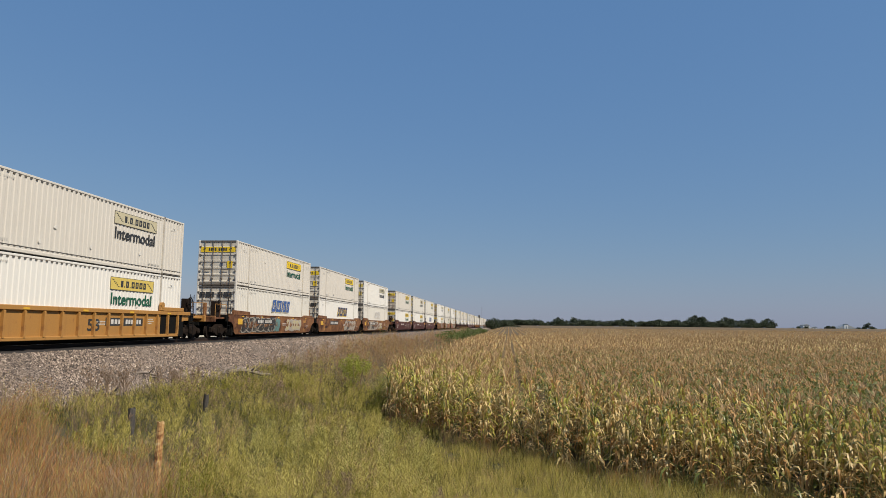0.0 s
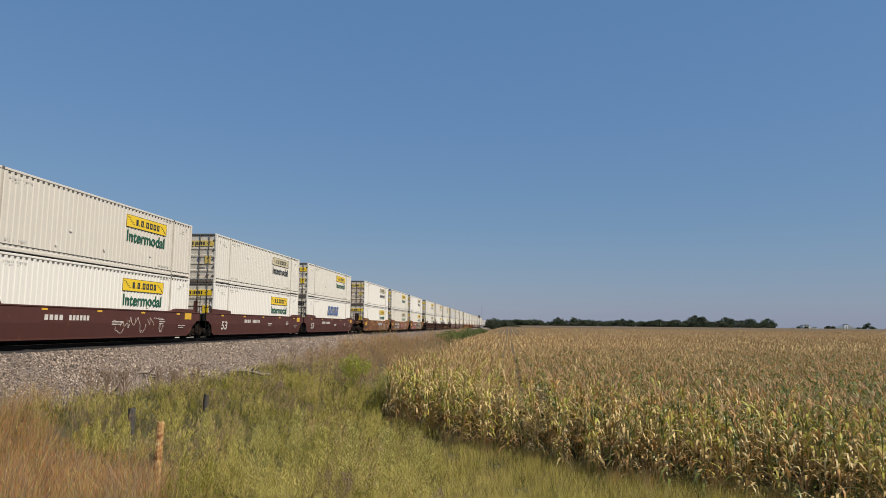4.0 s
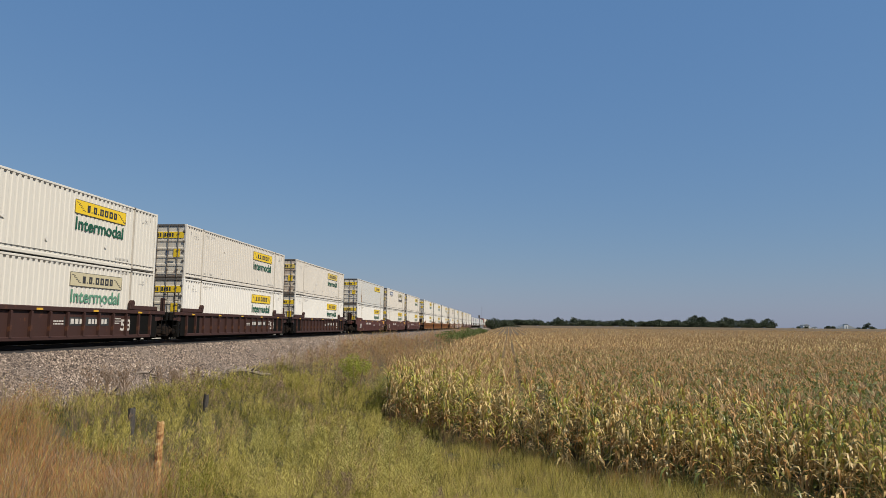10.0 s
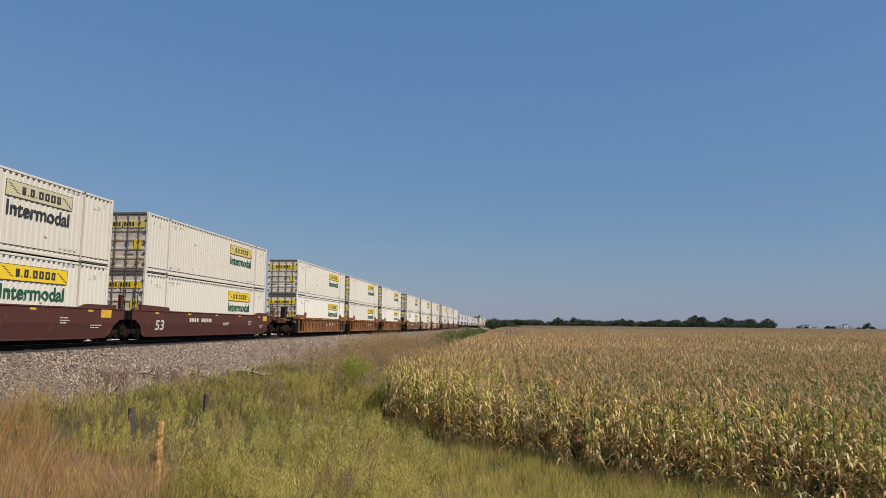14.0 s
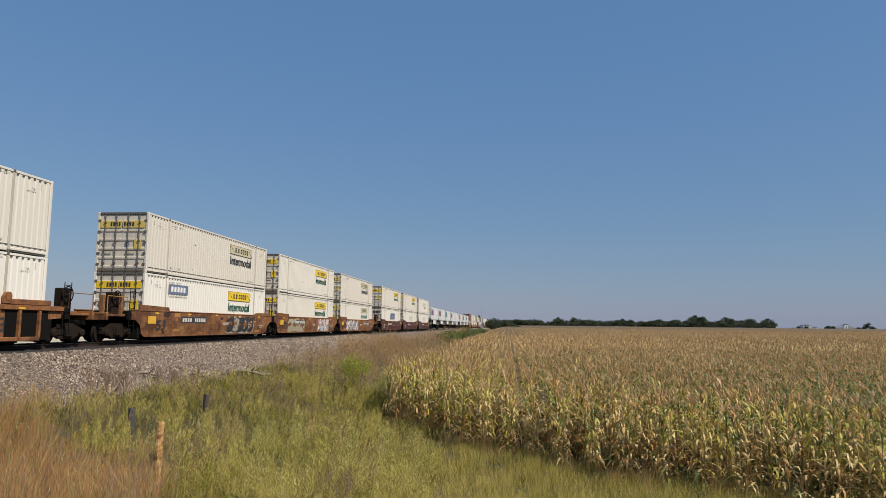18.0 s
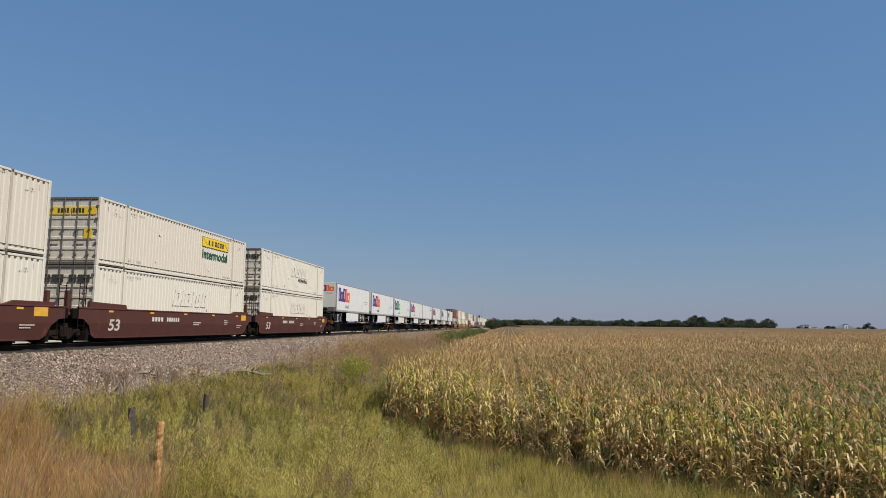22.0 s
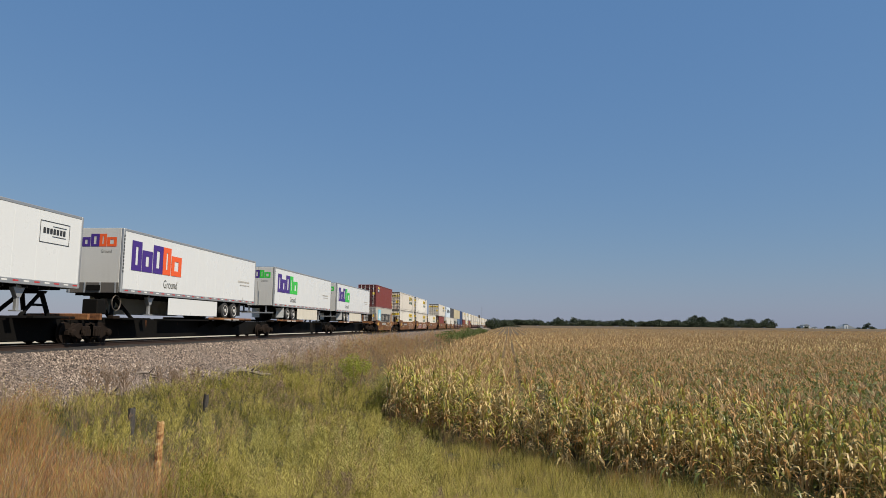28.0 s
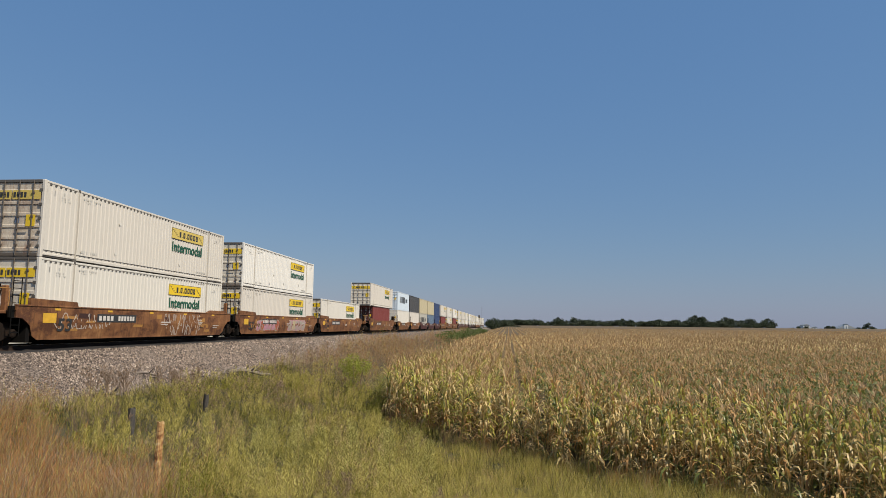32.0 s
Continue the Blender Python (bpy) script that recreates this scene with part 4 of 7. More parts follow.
def spine_wagon(s, rear_near, near="joint", far="joint", pitch=17.3):
    """One unit of a low spine wagon that carries a road trailer."""
    L = L53
    root = new("spine_wagon")
    fl = (lambda y: L - y) if rear_near else (lambda y: y)
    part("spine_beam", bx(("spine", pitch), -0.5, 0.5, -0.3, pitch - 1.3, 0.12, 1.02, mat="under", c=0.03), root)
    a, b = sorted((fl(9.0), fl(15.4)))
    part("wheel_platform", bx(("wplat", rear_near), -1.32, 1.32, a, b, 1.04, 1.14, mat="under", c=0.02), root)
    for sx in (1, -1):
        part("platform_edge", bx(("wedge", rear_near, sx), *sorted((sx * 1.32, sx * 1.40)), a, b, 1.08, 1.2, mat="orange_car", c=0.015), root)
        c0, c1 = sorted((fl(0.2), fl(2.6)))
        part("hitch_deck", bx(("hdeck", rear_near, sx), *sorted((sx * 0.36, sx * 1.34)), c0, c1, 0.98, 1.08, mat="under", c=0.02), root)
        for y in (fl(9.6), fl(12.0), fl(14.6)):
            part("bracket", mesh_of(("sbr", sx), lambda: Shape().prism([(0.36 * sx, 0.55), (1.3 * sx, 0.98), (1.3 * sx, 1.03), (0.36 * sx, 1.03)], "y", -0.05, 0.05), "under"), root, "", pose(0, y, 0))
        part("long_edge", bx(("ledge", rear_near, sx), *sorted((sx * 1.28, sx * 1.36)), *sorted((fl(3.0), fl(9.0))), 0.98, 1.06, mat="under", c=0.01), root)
    hy = fl(1.0)
    sg = -1 if rear_near else 1
    part("hitch_stand", mesh_of(("hitch", rear_near), lambda: Shape().prism([(hy - 0.3, 2.06), (hy + 0.3, 2.06), (hy + 0.2, 1.95), (hy - 0.2, 1.95)], "x", -0.45, 0.45)
                                .rod((0.4, hy, 2.0), (0.55, hy + sg * 1.3, 1.05), 0.08, 6).rod((-0.4, hy, 2.0), (-0.55, hy + sg * 1.3, 1.05), 0.08, 6)
                                .rod((0.4, hy, 2.0), (0.5, hy - sg * 0.35, 1.05), 0.09, 6).rod((-0.4, hy, 2.0), (-0.5, hy - sg * 0.35, 1.05), 0.09, 6)
                                .rod((0.47, hy - sg * 0.15, 1.5), (0.5, hy + sg * 0.7, 1.5), 0.05, 6), "under"), root)
    part("number_plate", mesh_of("splate", lambda: blocks(fake_word(0, 1.0, 0, 0.09, 6) + fake_word(1.3, 2.2, 0, 0.09, 5)), "white_dull"), root, "", pose(1.401, fl(12.2) - 1.1, 1.06))
    bogie(root, -0.65 if near == "joint" else -1.3)
    part("corner_step", bx("cstep", 1.1, 1.4, -0.6, -0.1, 1.0, 1.16, mat="truck", c=0.03), root)
    if far == "coupler":
        bogie(root, L + 0.9)
        part("end_beam", bx("sbeam", -1.35, 1.35, L + 0.6, L + 0.75, 0.95, 1.2, mat="orange_car", c=0.02), root)
        part("coupler", bx("scoup", -0.14, 0.14, L + 0.75, L + 1.6, 0.7, 0.98, mat="under", c=0.04), root)
    if near == "coupler":
        part("end_beam", bx("sbeam2", -1.35, 1.35, -1.5, -1.35, 0.95, 1.22, mat="orange_car", c=0.02), root)
        part("brake_stand", bx("sbrake", 0.3, 1.0, -1.2, -0.5, 1.2, 1.85, mat="under", c=0.04), root)
        part("brake_wheel", mesh_of("sbw", lambda: (lambda q: [q.rod((1.05, 0.1 + 0.34 * math.cos(a), 1.72 + 0.34 * math.sin(a)), (1.05, 0.1 + 0.34 * math.cos(a + 0.42), 1.72 + 0.34 * math.sin(a + 0.42)), 0.025, 5) for a in [i * math.pi / 7.5 for i in range(15)]] and q)(Shape()), "rod"), root)
        part("draft_sill", bx("sdraft", -0.36, 0.36, -1.9, -0.3, 0.7, 1.05, mat="under", c=0.03), root)
    tagged(root, "black spine wagon with ochre wheel platform and trailer hitch", "railway wagon", "wagons of the train")
    MOVING.append((root, s, 0.0))
    return root


def road_trailer(s, rear_near, accent="orange", sign=True):
    """A long box semi-trailer riding on a spine wagon; z = 0 is the top of its wheel platform."""
    L, half, z0, z1 = L53, W53 / 2, 1.03, 3.94
    root = new("road_trailer")
    fl = (lambda y: L - y) if rear_near else (lambda y: y)

    def span(a, b):
        return sorted((fl(a), fl(b)))
    tk = ("trl", rear_near)
    side = mesh_of(("tside",), side_shape(L, z0 + 0.2, z1 - 0.12, 1.2, 0.004, 0.008, 0.004, half - 0.012, 0.13), "trailer")
    part("side_panel", side, root)
    part("side_panel", side, root, at=pose(0, L, 0, 0, 0, 180))
    part("roof", bx("troof", -half + 0.02, half - 0.02, 0.02, L - 0.02, z1 - 0.05, z1 - 0.01, mat="alu"), root)
    part("floor", bx("tfloor", -half + 0.04, half - 0.04, 0.04, L - 0.04, z0 + 0.02, z0 + 0.14, mat="under"), root)
    for sx in (1, -1):
        a, b = sorted((sx * (half - 0.06), sx * half))
        part("top_rail", bx(("ttop", sx), a, b, 0.12, L - 0.12, z1 - 0.13, z1, mat="alu", c=0.02), root)
        part("bottom_rail", bx(("tbot", sx), a, b, 0.12, L - 0.12, z0, z0 + 0.2, mat="alu", c=0.015), root)
        for y0 in (0.0, L - 0.13):
            part("corner_post", bx(("tpost", sx, y0), *sorted((sx * (half - 0.13), sx * (half + 0.002))), y0, y0 + 0.13, z0, z1, mat="alu", c=0.03), root)
        # The far skirt's added forward length stands for the dark below the nose.
        part("side_skirt", bx(tk + ("skirt", sx), *sorted((sx * (half - 0.08), sx * (half - 0.05))), *span(4.45 if sx > 0 else 1.7, 10.3), 0.12, z0 - 0.04, mat="skirt" if accent != "orange" else "trailer", c=0.01), root)
        leg = part("landing_leg", mesh_of(tk + ("leg", sx), lambda: Shape().box(sx * 0.95 - 0.07, sx * 0.95 + 0.07, fl(3.05) - 0.07, fl(3.05) + 0.07, 0.12, z0, 0.015)
                                          .prism([(fl(3.05) - 0.35, z0), (fl(3.05) + 0.35, z0), (fl(3.05) + 0.09, z0 - 0.45), (fl(3.05) - 0.09, z0 - 0.45)], "x", sx * 0.95 - 0.09, sx * 0.95 + 0.09), "alu"), root)
        part("foot", bx(tk + ("foot", sx), sx * 0.95 - 0.16, sx * 0.95 + 0.16, fl(3.05) - 0.16, fl(3.05) + 0.16, 0.08, 0.13, mat="alu"), leg)
        for yw in (11.45, 12.78):
            for xo in (1.12, 0.78):
                ty = part("tyre", mesh_of(("tyre", sx), lambda: Shape().lathe((0, 0, 0), [(-0.14, 0.33), (-0.15, 0.45), (-0.1, 0.5), (0.1, 0.5), (0.15, 0.45), (0.14, 0.33)], 24), "tyre"), root, "", pose(sx * xo, fl(yw), 0.5))
                if xo > 1:
                    part("rim", mesh_of(("rim", sx), lambda: Shape().lathe((0, 0, 0), [(sx * 0.02, 0.34), (sx * 0.16, 0.33), (sx * 0.145, 0.29), (sx * 0.06, 0.22), (sx * 0.06, 0.13), (sx * 0.18, 0.11), (sx * 0.19, 0.0)], 20), "hub"), ty)
        part("mud_flap", bx(tk + ("flap", sx), *sorted((sx * 0.65, sx * 1.25)), *span(13.75, 13.78), 0.22, z0 - 0.05, mat="trailer" if rear_near else "tyre"), root)
        if sx > 0:
            part("reflector_tape", mesh_of("tape", lambda: (lambda q: [q.box(half + 0.0005, half + 0.004, 0.3 + i * 0.55, 0.3 + i * 0.55 + 0.28, z0 + 0.1, z0 + 0.15, slot=i % 2) for i in range(29)] and q)(Shape()), "red_ink", "white_ink"), root)
    part("axle_frame", bx(tk + ("axf",), -0.55, 0.55, *span(10.6, 13.7), 0.55, z0, mat="under", c=0.03), root)
    part("kingpin_plate", bx(tk + ("kpp",), -0.6, 0.6, *span(0.3, 1.9), z0 - 0.03, z0 + 0.02, mat="under"), root)
    part("rear_guard", mesh_of(tk + ("guard",), lambda: Shape().box(-1.2, 1.2, *span(15.9, 16.0), 0.5, 0.6, 0.01).box(-0.7, -0.6, *span(15.9, 16.0), 0.6, z0).box(0.6, 0.7, *span(15.9, 16.0), 0.6, z0), "alu"), root)
    part("cross_members", mesh_of("xmem", lambda: (lambda q: [q.box(-half + 0.06, half - 0.06, 0.6 + 0.6 * i, 0.66 + 0.6 * i, z0 - 0.1, z0 + 0.02) for i in range(25)] and q)(Shape()), "under"), root)
    # end walls: plain nose with a grey box, and a pair of doors
    fy = span(0.0, 0.04)
    part("nose_wall", bx(tk + ("nose",), -half + 0.13, half - 0.13, *fy, z0, z1, mat="grey_end", c=0.01), root)
    part("nose_sill", bx(tk + ("nsill",), -half + 0.12, half - 0.12, *span(-0.03, 0.0), z0, z0 + 0.46, mat="frame_dark", c=0.01), root)
    for i in range(4):
        part("nose_post", bx(tk + ("npost", i), -half + 0.14 + 0.72 * i, -half + 0.22 + 0.72 * i, *span(-0.045, -0.031), z0, z0 + 0.46, mat="alu", c=0.004), root)
    part("number_column", mesh_of("ncolumn", lambda: (lambda q: [q.box(0, 0.004, 0.02, 0.11, i * 0.16, i * 0.16 + 0.1) for i in range(11)] and q)(Shape()), "ink"), root, "column of short dark bars", pose(half + 0.003, 0, z1 - 2.0))
    part("connector_box", bx(tk + ("conn",), -0.3, 0.35, *span(-0.07, -0.03), z0 + 0.1, z0 + 0.34, mat="under", c=0.01), root)
    for i in (0, 1):
        d = part("door", bx(tk + ("tdoor", i), -half + 0.14 + i * (half - 0.13), -half + 0.13 + (i + 1) * (half - 0.14), *span(L - 0.04, L), z0 + 0.05, z1 - 0.05, mat="grey_end", c=0.01), root)
        part("lock_rod", mesh_of(tk + ("trod", i), lambda: Shape().rod((-0.15 + 0.3 * i, fl(L + 0.03), z0 + 0.1), (-0.15 + 0.3 * i, fl(L + 0.03), z0 + 1.15), 0.014, 6), "alu"), d)
    if sign:
        def logo(scale, slots=(0, 1)):
            """Plain blocks in two colours for a wordmark."""
            s_ = Shape()
            for y0, y1, top, slot in ((0.0, 0.86, 1.42, 0), (0.90, 1.84, 1.06, 0), (1.90, 2.84, 1.42, 0), (2.86, 3.66, 1.42, 1), (3.72, 4.80, 1.06, 1)):
                z = 0.05
                hollow([(y0 * scale, y1 * scale, z * scale, top * scale, slot)], 0.33 * scale, 0.004, 0.0, 0.0, s_)
            return s_
        part("wordmark", mesh_of("two_tone", lambda: logo(1.0), "violet", accent), root, f"purple and {'orange' if accent == 'orange' else 'green'} block wordmark", pose(half + 0.001, 0.72, z0 + 1.03))
        part("lettering", mesh_of("word_ground", lambda: words("Ground", 1.4, 0.4, 0.0), "grey_dark"), root, "thin grey lettering", pose(half + 0.001, 3.75, z0 + 0.42))
        part("end_wordmark", mesh_of("two_tone_small", lambda: logo(0.42), "violet", accent), root, "", pose(-1.05, -0.004, z1 - 0.86, 0, 0, -90))
        part("end_lettering", mesh_of("word_ground_small", lambda: words("Ground", 0.5, 0.14, 0.0), "grey_dark"), root, "", pose(0.25, -0.004, z1 - 1.12, 0, 0, -90))
        part("markings", mesh_of("tmarks", lambda: blocks(fake_word(13.2, 15.1, 2.35, 2.45, 12) + fake_word(13.5, 15.1, 2.15, 2.22, 11) + fake_word(14.0, 14.12, 1.25, 1.4, 1)), "grey_ink"), root, "", pose(half + 0.001, 0, 0))
    else:
        part("name_plate", mesh_of("pplate", lambda: (lambda q: [q.box(0.0, 0.004, a, b, c, d, slot=0) for a, b, c, d in ((0, 1.7, 0, 0.02), (0, 1.7, 0.8, 0.82), (0, 0.02, 0, 0.8), (1.68, 1.7, 0, 0.8), (0.7, 1.5, 0.64, 0.66), (0.7, 1.5, 0.26, 0.28))]
                                                     and [q.box(0, 0.004, y0, y1, z0_, z1_) for y0, y1, z0_, z1_, _ in fake_word(0.18, 1.5, 0.36, 0.56, 7)] and q)(Shape()), "ink"), root, "black-framed plate of dark blocks", pose(half + 0.001, 13.6, z0 + 1.62))
    tagged(root, f"white box semi-trailer {'with purple and ' + ('orange' if accent == 'orange' else 'green') + ' wordmark' if sign else 'with small framed plate'} on wagon", "semi-trailer", "trailers on the train")
    MOVING.append((root, s, 1.14))
    return root


# ------------------------------------------------------------------ the train, from its head to where it goes out of sight
# each: near end of the box at 0 s, wagon kind, wagon paint, near joint, far joint, lower (paint, style, logo, sign, door, second), upper (the same)
W_, C_, P_, S_ = "white", "cream", "pure", "smooth"


def jb(p=W_, sign="gold", style="ribbed", door="door", second="", logo="jb"):
    return (p, style, logo, sign, door, second)


def sw(p=W_, sign="gold", second="", style="ribbed"):
    return (p, style, "swift", sign, "door", second)


STACKS = [
    (-1.0, "ribbed", "ochre_car", "joint", "joint", jb(), jb(C_)),
    (18.35, "ribbed", "ochre_car", "joint", "coupler", jb(P_, "old_gold"), jb(C_, "pale_gold")),
    (41.8, "smooth", "rust_car", "coupler", "joint", sw(W_, "gold"), jb(C_)),
    (61.1, "smooth", "rust_car", "joint", "joint", sw(P_, "old_gold"), jb(C_)),
    (80.4, "smooth", "rust_car", "joint", "coupler", sw(W_, "pale_gold"), jb(P_, "pale_gold")),
    (103.7, "smooth", "maroon_car", "coupler", "joint", jb(P_), jb(C_, door="rusty_door")),
    (123.0, "smooth", "maroon_car", "joint", "joint", jb(P_), jb(W_, "pale_gold")),
    (141.7, "smooth", "maroon_car", "joint", "coupler", sw(P_, "gold"), jb(W_)),
    (165.1, "smooth", "rust_car", "coupler", "joint", jb(P_), jb(P_, "pale_gold", door="rusty_door")),
    (184.3, "smooth", "rust_car", "joint", "joint", jb(C_, "pale_gold"), jb(W_)),
    (203.8, "smooth", "rust_car", "joint", "coupler", jb(W_), jb(P_, "pale_gold")),
    (226.6, "ribbed", "brown_car", "coupler", "joint", jb(W_, "pale_gold"), jb(W_)),
    (245.8, "ribbed", "brown_car", "joint", "joint", jb(P_), jb(C_)),
    (265.0, "ribbed", "brown_car", "joint", "coupler", jb(P_), jb(C_, "old_gold", door="rusty_door")),
    (288.0, "smooth", "maroon_car", "coupler", "joint", jb(P_), jb(S_, style="plate", logo="jb_only")),
    (307.2, "smooth", "maroon_car", "joint", "joint", jb(W_), jb(C_, "pale_gold", second="plate", door="rusty_door")),
    (326.3, "smooth", "maroon_car", "joint", "coupler", jb(W_), jb(C_, "old_gold", door="rusty_door")),
    (349.9, "ribbed", "orange_car", "coupler", "joint", jb(P_), jb(W_)),
    (368.4, "ribbed", "orange_car", "joint", "joint", jb(W_), jb(W_)),
    (387.6, "ribbed", "orange_car", "joint", "coupler", jb(P_), jb(W_)),
    (410.7, "smooth", "rust_car", "coupler", "joint", jb(P_, second="plate"), jb(C_, "pale_gold")),
    (429.7, "smooth", "rust_car", "joint", "joint", jb(W_), jb(W_)),
    (448.9, "smooth", "rust_car", "joint", "coupler", jb(W_, "pale_gold"), jb(C_, "pale_gold")),
    (471.9, "smooth", "maroon_car", "coupler", "joint", sw(W_, "gold"), jb(C_)),
    (491.2, "smooth", "maroon_car", "joint", "joint", sw(W_, "pale_gold"), jb(C_)),
    (510.4, "smooth", "maroon_car", "joint", "coupler", sw(W_, "pale_gold"), sw(W_, "pale_gold", "sub")),
    (698.7, "smooth", "rust_car", "coupler", "joint", jb(W_), jb(C_, "old_gold", door="rusty_door")),
    (718.0, "smooth", "rust_car", "joint", "joint", jb(C_), jb(P_)),
    (737.0, "smooth", "rust_car", "joint", "coupler", jb(W_), None),
    (759.6, "smooth", "rust_car", "coupler", "coupler", ("box_red", "iso", "", "gold", "door", ""), jb(C_)),
]
s_far = 848.3
for i in range(15):
    joint = ("coupler", "joint", "joint", "coupler")
    low = ("box_red", "iso", "", "gold", "door", "") if i in (0, 2) else jb((W_, C_, P_)[i % 3])
    STACKS.append((s_far, "smooth", ("rust_car", "maroon_car", "brown_car")[i // 3 % 3], joint[i % 3], joint[i % 3 + 1], low, jb((C_, W_, P_, C_)[i % 4])))
    s_far += 19.25 if i % 3 < 2 else 23.3

WAGONS = {}
STACK_MAT = {row[0]: row[2] for row in STACKS}
for n, (s, kind, mat, near, far, low, up) in enumerate(STACKS):
    if mat == "rust_car":
        num = 8.2 if s == 165.1 else 11.0 if s == 448.9 else 3.6
    else:
        num = 4.4 if mat == "maroon_car" else 9.5
    WAGONS[s] = well_wagon(s, kind, mat, near, far, number_at=num, big53=kind == "ribbed" or near == "coupler" or (s < 740 and s not in (203.8, 61.1, 80.4)))
    for level, spec in ((0, low), (1, up)):
        if spec:
            p, style, logo, sign, door, second = spec
            iso = style == "iso"
            container(s + (2.0 if iso else 0), level, p, style, logo, sign, door, 12.19 if iso else L53, second, n * 2 + level)

WAGONS[679.2] = well_wagon(679.2, "smooth", "rust_car", "coupler", "coupler", 12.19, number_at=3.4, big53=False)
container(679.2, 0, "box_grey", "iso", "star", length=12.19)
container(679.2, 1, "box_red", "iso", "flag", length=12.19)
for s, low, up in ((781.0, W_, "box_ice"), (794.4, C_, "box_dark"), (807.8, "box_grey", "box_tan"), (821.0, "box_slate", "box_tan"), (834.3, "box_navy", "box_navy")):
    well_wagon(s, "smooth", "rust_car" if s < 800 else "maroon_car", "joint" if s > 782 else "coupler", "joint" if s < 834 else "coupler", 12.0, big53=False)
    container(s, 0, low, "iso", "letters" if low == "box_grey" else "", length=12.19)
    container(s, 1, up, "iso", "letters" if up == "box_ice" else "", length=12.19)

for s, rear_near, accent, sign, near, far in ((531.6, False, "orange", True, "coupler", "joint"), (549.2, False, "orange", True, "joint", "joint"), (566.4, False, "lime", True, "joint", "joint"),
                                              (584.0, False, "orange", True, "joint", "joint"), (600.6, True, "orange", False, "joint", "coupler"), (619.7, False, "orange", True, "coupler", "joint"),
                                              (639.7, True, "lime", True, "joint", "joint"), (658.2, True, "lime", True, "joint", "coupler")):
    spine_wagon(s, rear_near, near, far, 17.6 if s != 619.7 else 20.0)
    road_trailer(s, rear_near, accent, sign)

# graffiti on the rust-brown wagons
graffiti(WAGONS[41.8], 0.9, 7.2, 0.24, 1.36, 6, "g_black", "g_grey", "g_black", 1)
graffiti(WAGONS[41.8], 7.3, 8.2, 0.3, 1.3, 2, "g_teal", "g_teal", "g_teal", 23)
graffiti(WAGONS[41.8], 9.8, 13.4, 0.32, 1.3, 5, "g_sand", "g_white", "g_grey", 2)
graffiti(WAGONS[61.1], 9.6, 14.2, 0.24, 1.34, 5, "g_grey", "g_white", "g_black", 3)
graffiti(WAGONS[80.4], 2.4, 8.4, 0.24, 1.36, 6, "g_black", "g_white", "g_grey", 4)
graffiti(WAGONS[80.4], 9.2, 11.4, 0.35, 1.2, 3, "g_grey", "g_white", "g_sand", 5)
graffiti(WAGONS[103.7], 9.0, 13.5, 0.4, 1.1, 8, "g_white", "g_white", "g_white", 6, True)
graffiti(WAGONS[184.3], 2.4, 6.5, 0.3, 1.25, 4, "g_grey", "g_white", "g_black", 7)
graffiti(WAGONS[184.3], 8.4, 10.4, 0.5, 1.2, 3, "g_red", "g_red", "blue_ink", 8)
graffiti(WAGONS[184.3], 11.2, 14.2, 0.25, 1.3, 9, "g_white", "g_white", "g_white", 9, True)
graffiti(WAGONS[203.8], 1.5, 7.4, 0.25, 1.36, 7, "g_red", "g_black", "g_pink", 10, extra="orange_spray")
graffiti(WAGONS[203.8], 7.2, 13.6, 0.22, 1.36, 10, "g_teal", "g_black", "g_sand", 11, extra="g_grey")
graffiti(WAGONS[410.7], 9.6, 13.8, 0.25, 1.35, 5, "g_black", "g_black", "g_grey", 12)
graffiti(WAGONS[429.7], 2.2, 6.4, 0.25, 1.3, 4, "g_grey", "g_sand", "g_grey", 13)
wild_style(WAGONS[429.7], 10.6, 14.2, 0.25, 1.36, 34, ("white_ink", "g_cyan", "g_pink", "white_ink", "g_cyan"), 14)
wild_style(WAGONS[448.9], 2.2, 8.2, 0.25, 1.36, 64, ("white_ink", "g_black", "g_cyan", "g_pink", "white_ink"), 15)
graffiti(WAGONS[448.9], 1.6, 2.8, 0.4, 1.2, 4, "g_pink", "g_pink", "g_pink", 21, True)
graffiti(WAGONS[165.1], 9.0, 13.6, 0.3, 1.3, 14, "g_white", "g_white", "g_white", 22, True)
for k, (s, num) in enumerate(WAGONS.items()):
    if 40 < s < 740 and STACK_MAT.get(s) == "rust_car":
        overpaint(num, 60 + k)
graffiti(WAGONS[698.7], 0.9, 4.6, 0.6, 1.2, 9, "g_white", "g_white", "g_white", 16, True)
graffiti(WAGONS[698.7], 9.2, 13.4, 0.25, 1.3, 14, "g_white", "g_white", "g_white", 17, True)
graffiti(WAGONS[718.0], 2.6, 7.0, 0.35, 1.2, 6, "g_pink", "g_grey", "g_red", 18)
graffiti(WAGONS[718.0], 9.4, 13.6, 0.3, 1.25, 5, "g_grey", "g_pink", "g_sand", 19)
graffiti(WAGONS[679.2], 7.4, 11.0, 0.7, 1.25, 9, "g_sand", "g_sand", "g_sand", 20, True)


# ------------------------------------------------------------------ ground, ballast, track
def step(a, b, v):
    t = np.clip((v - a) / (b - a), 0, 1)
    return t * t * (3 - 2 * t)


def rise(x, y):
    """The field climbs gently towards the far hedgerow."""
    return 2.9 * step(180, 800, np.asarray(y, float)) * step(-10, -3, np.asarray(x, float))


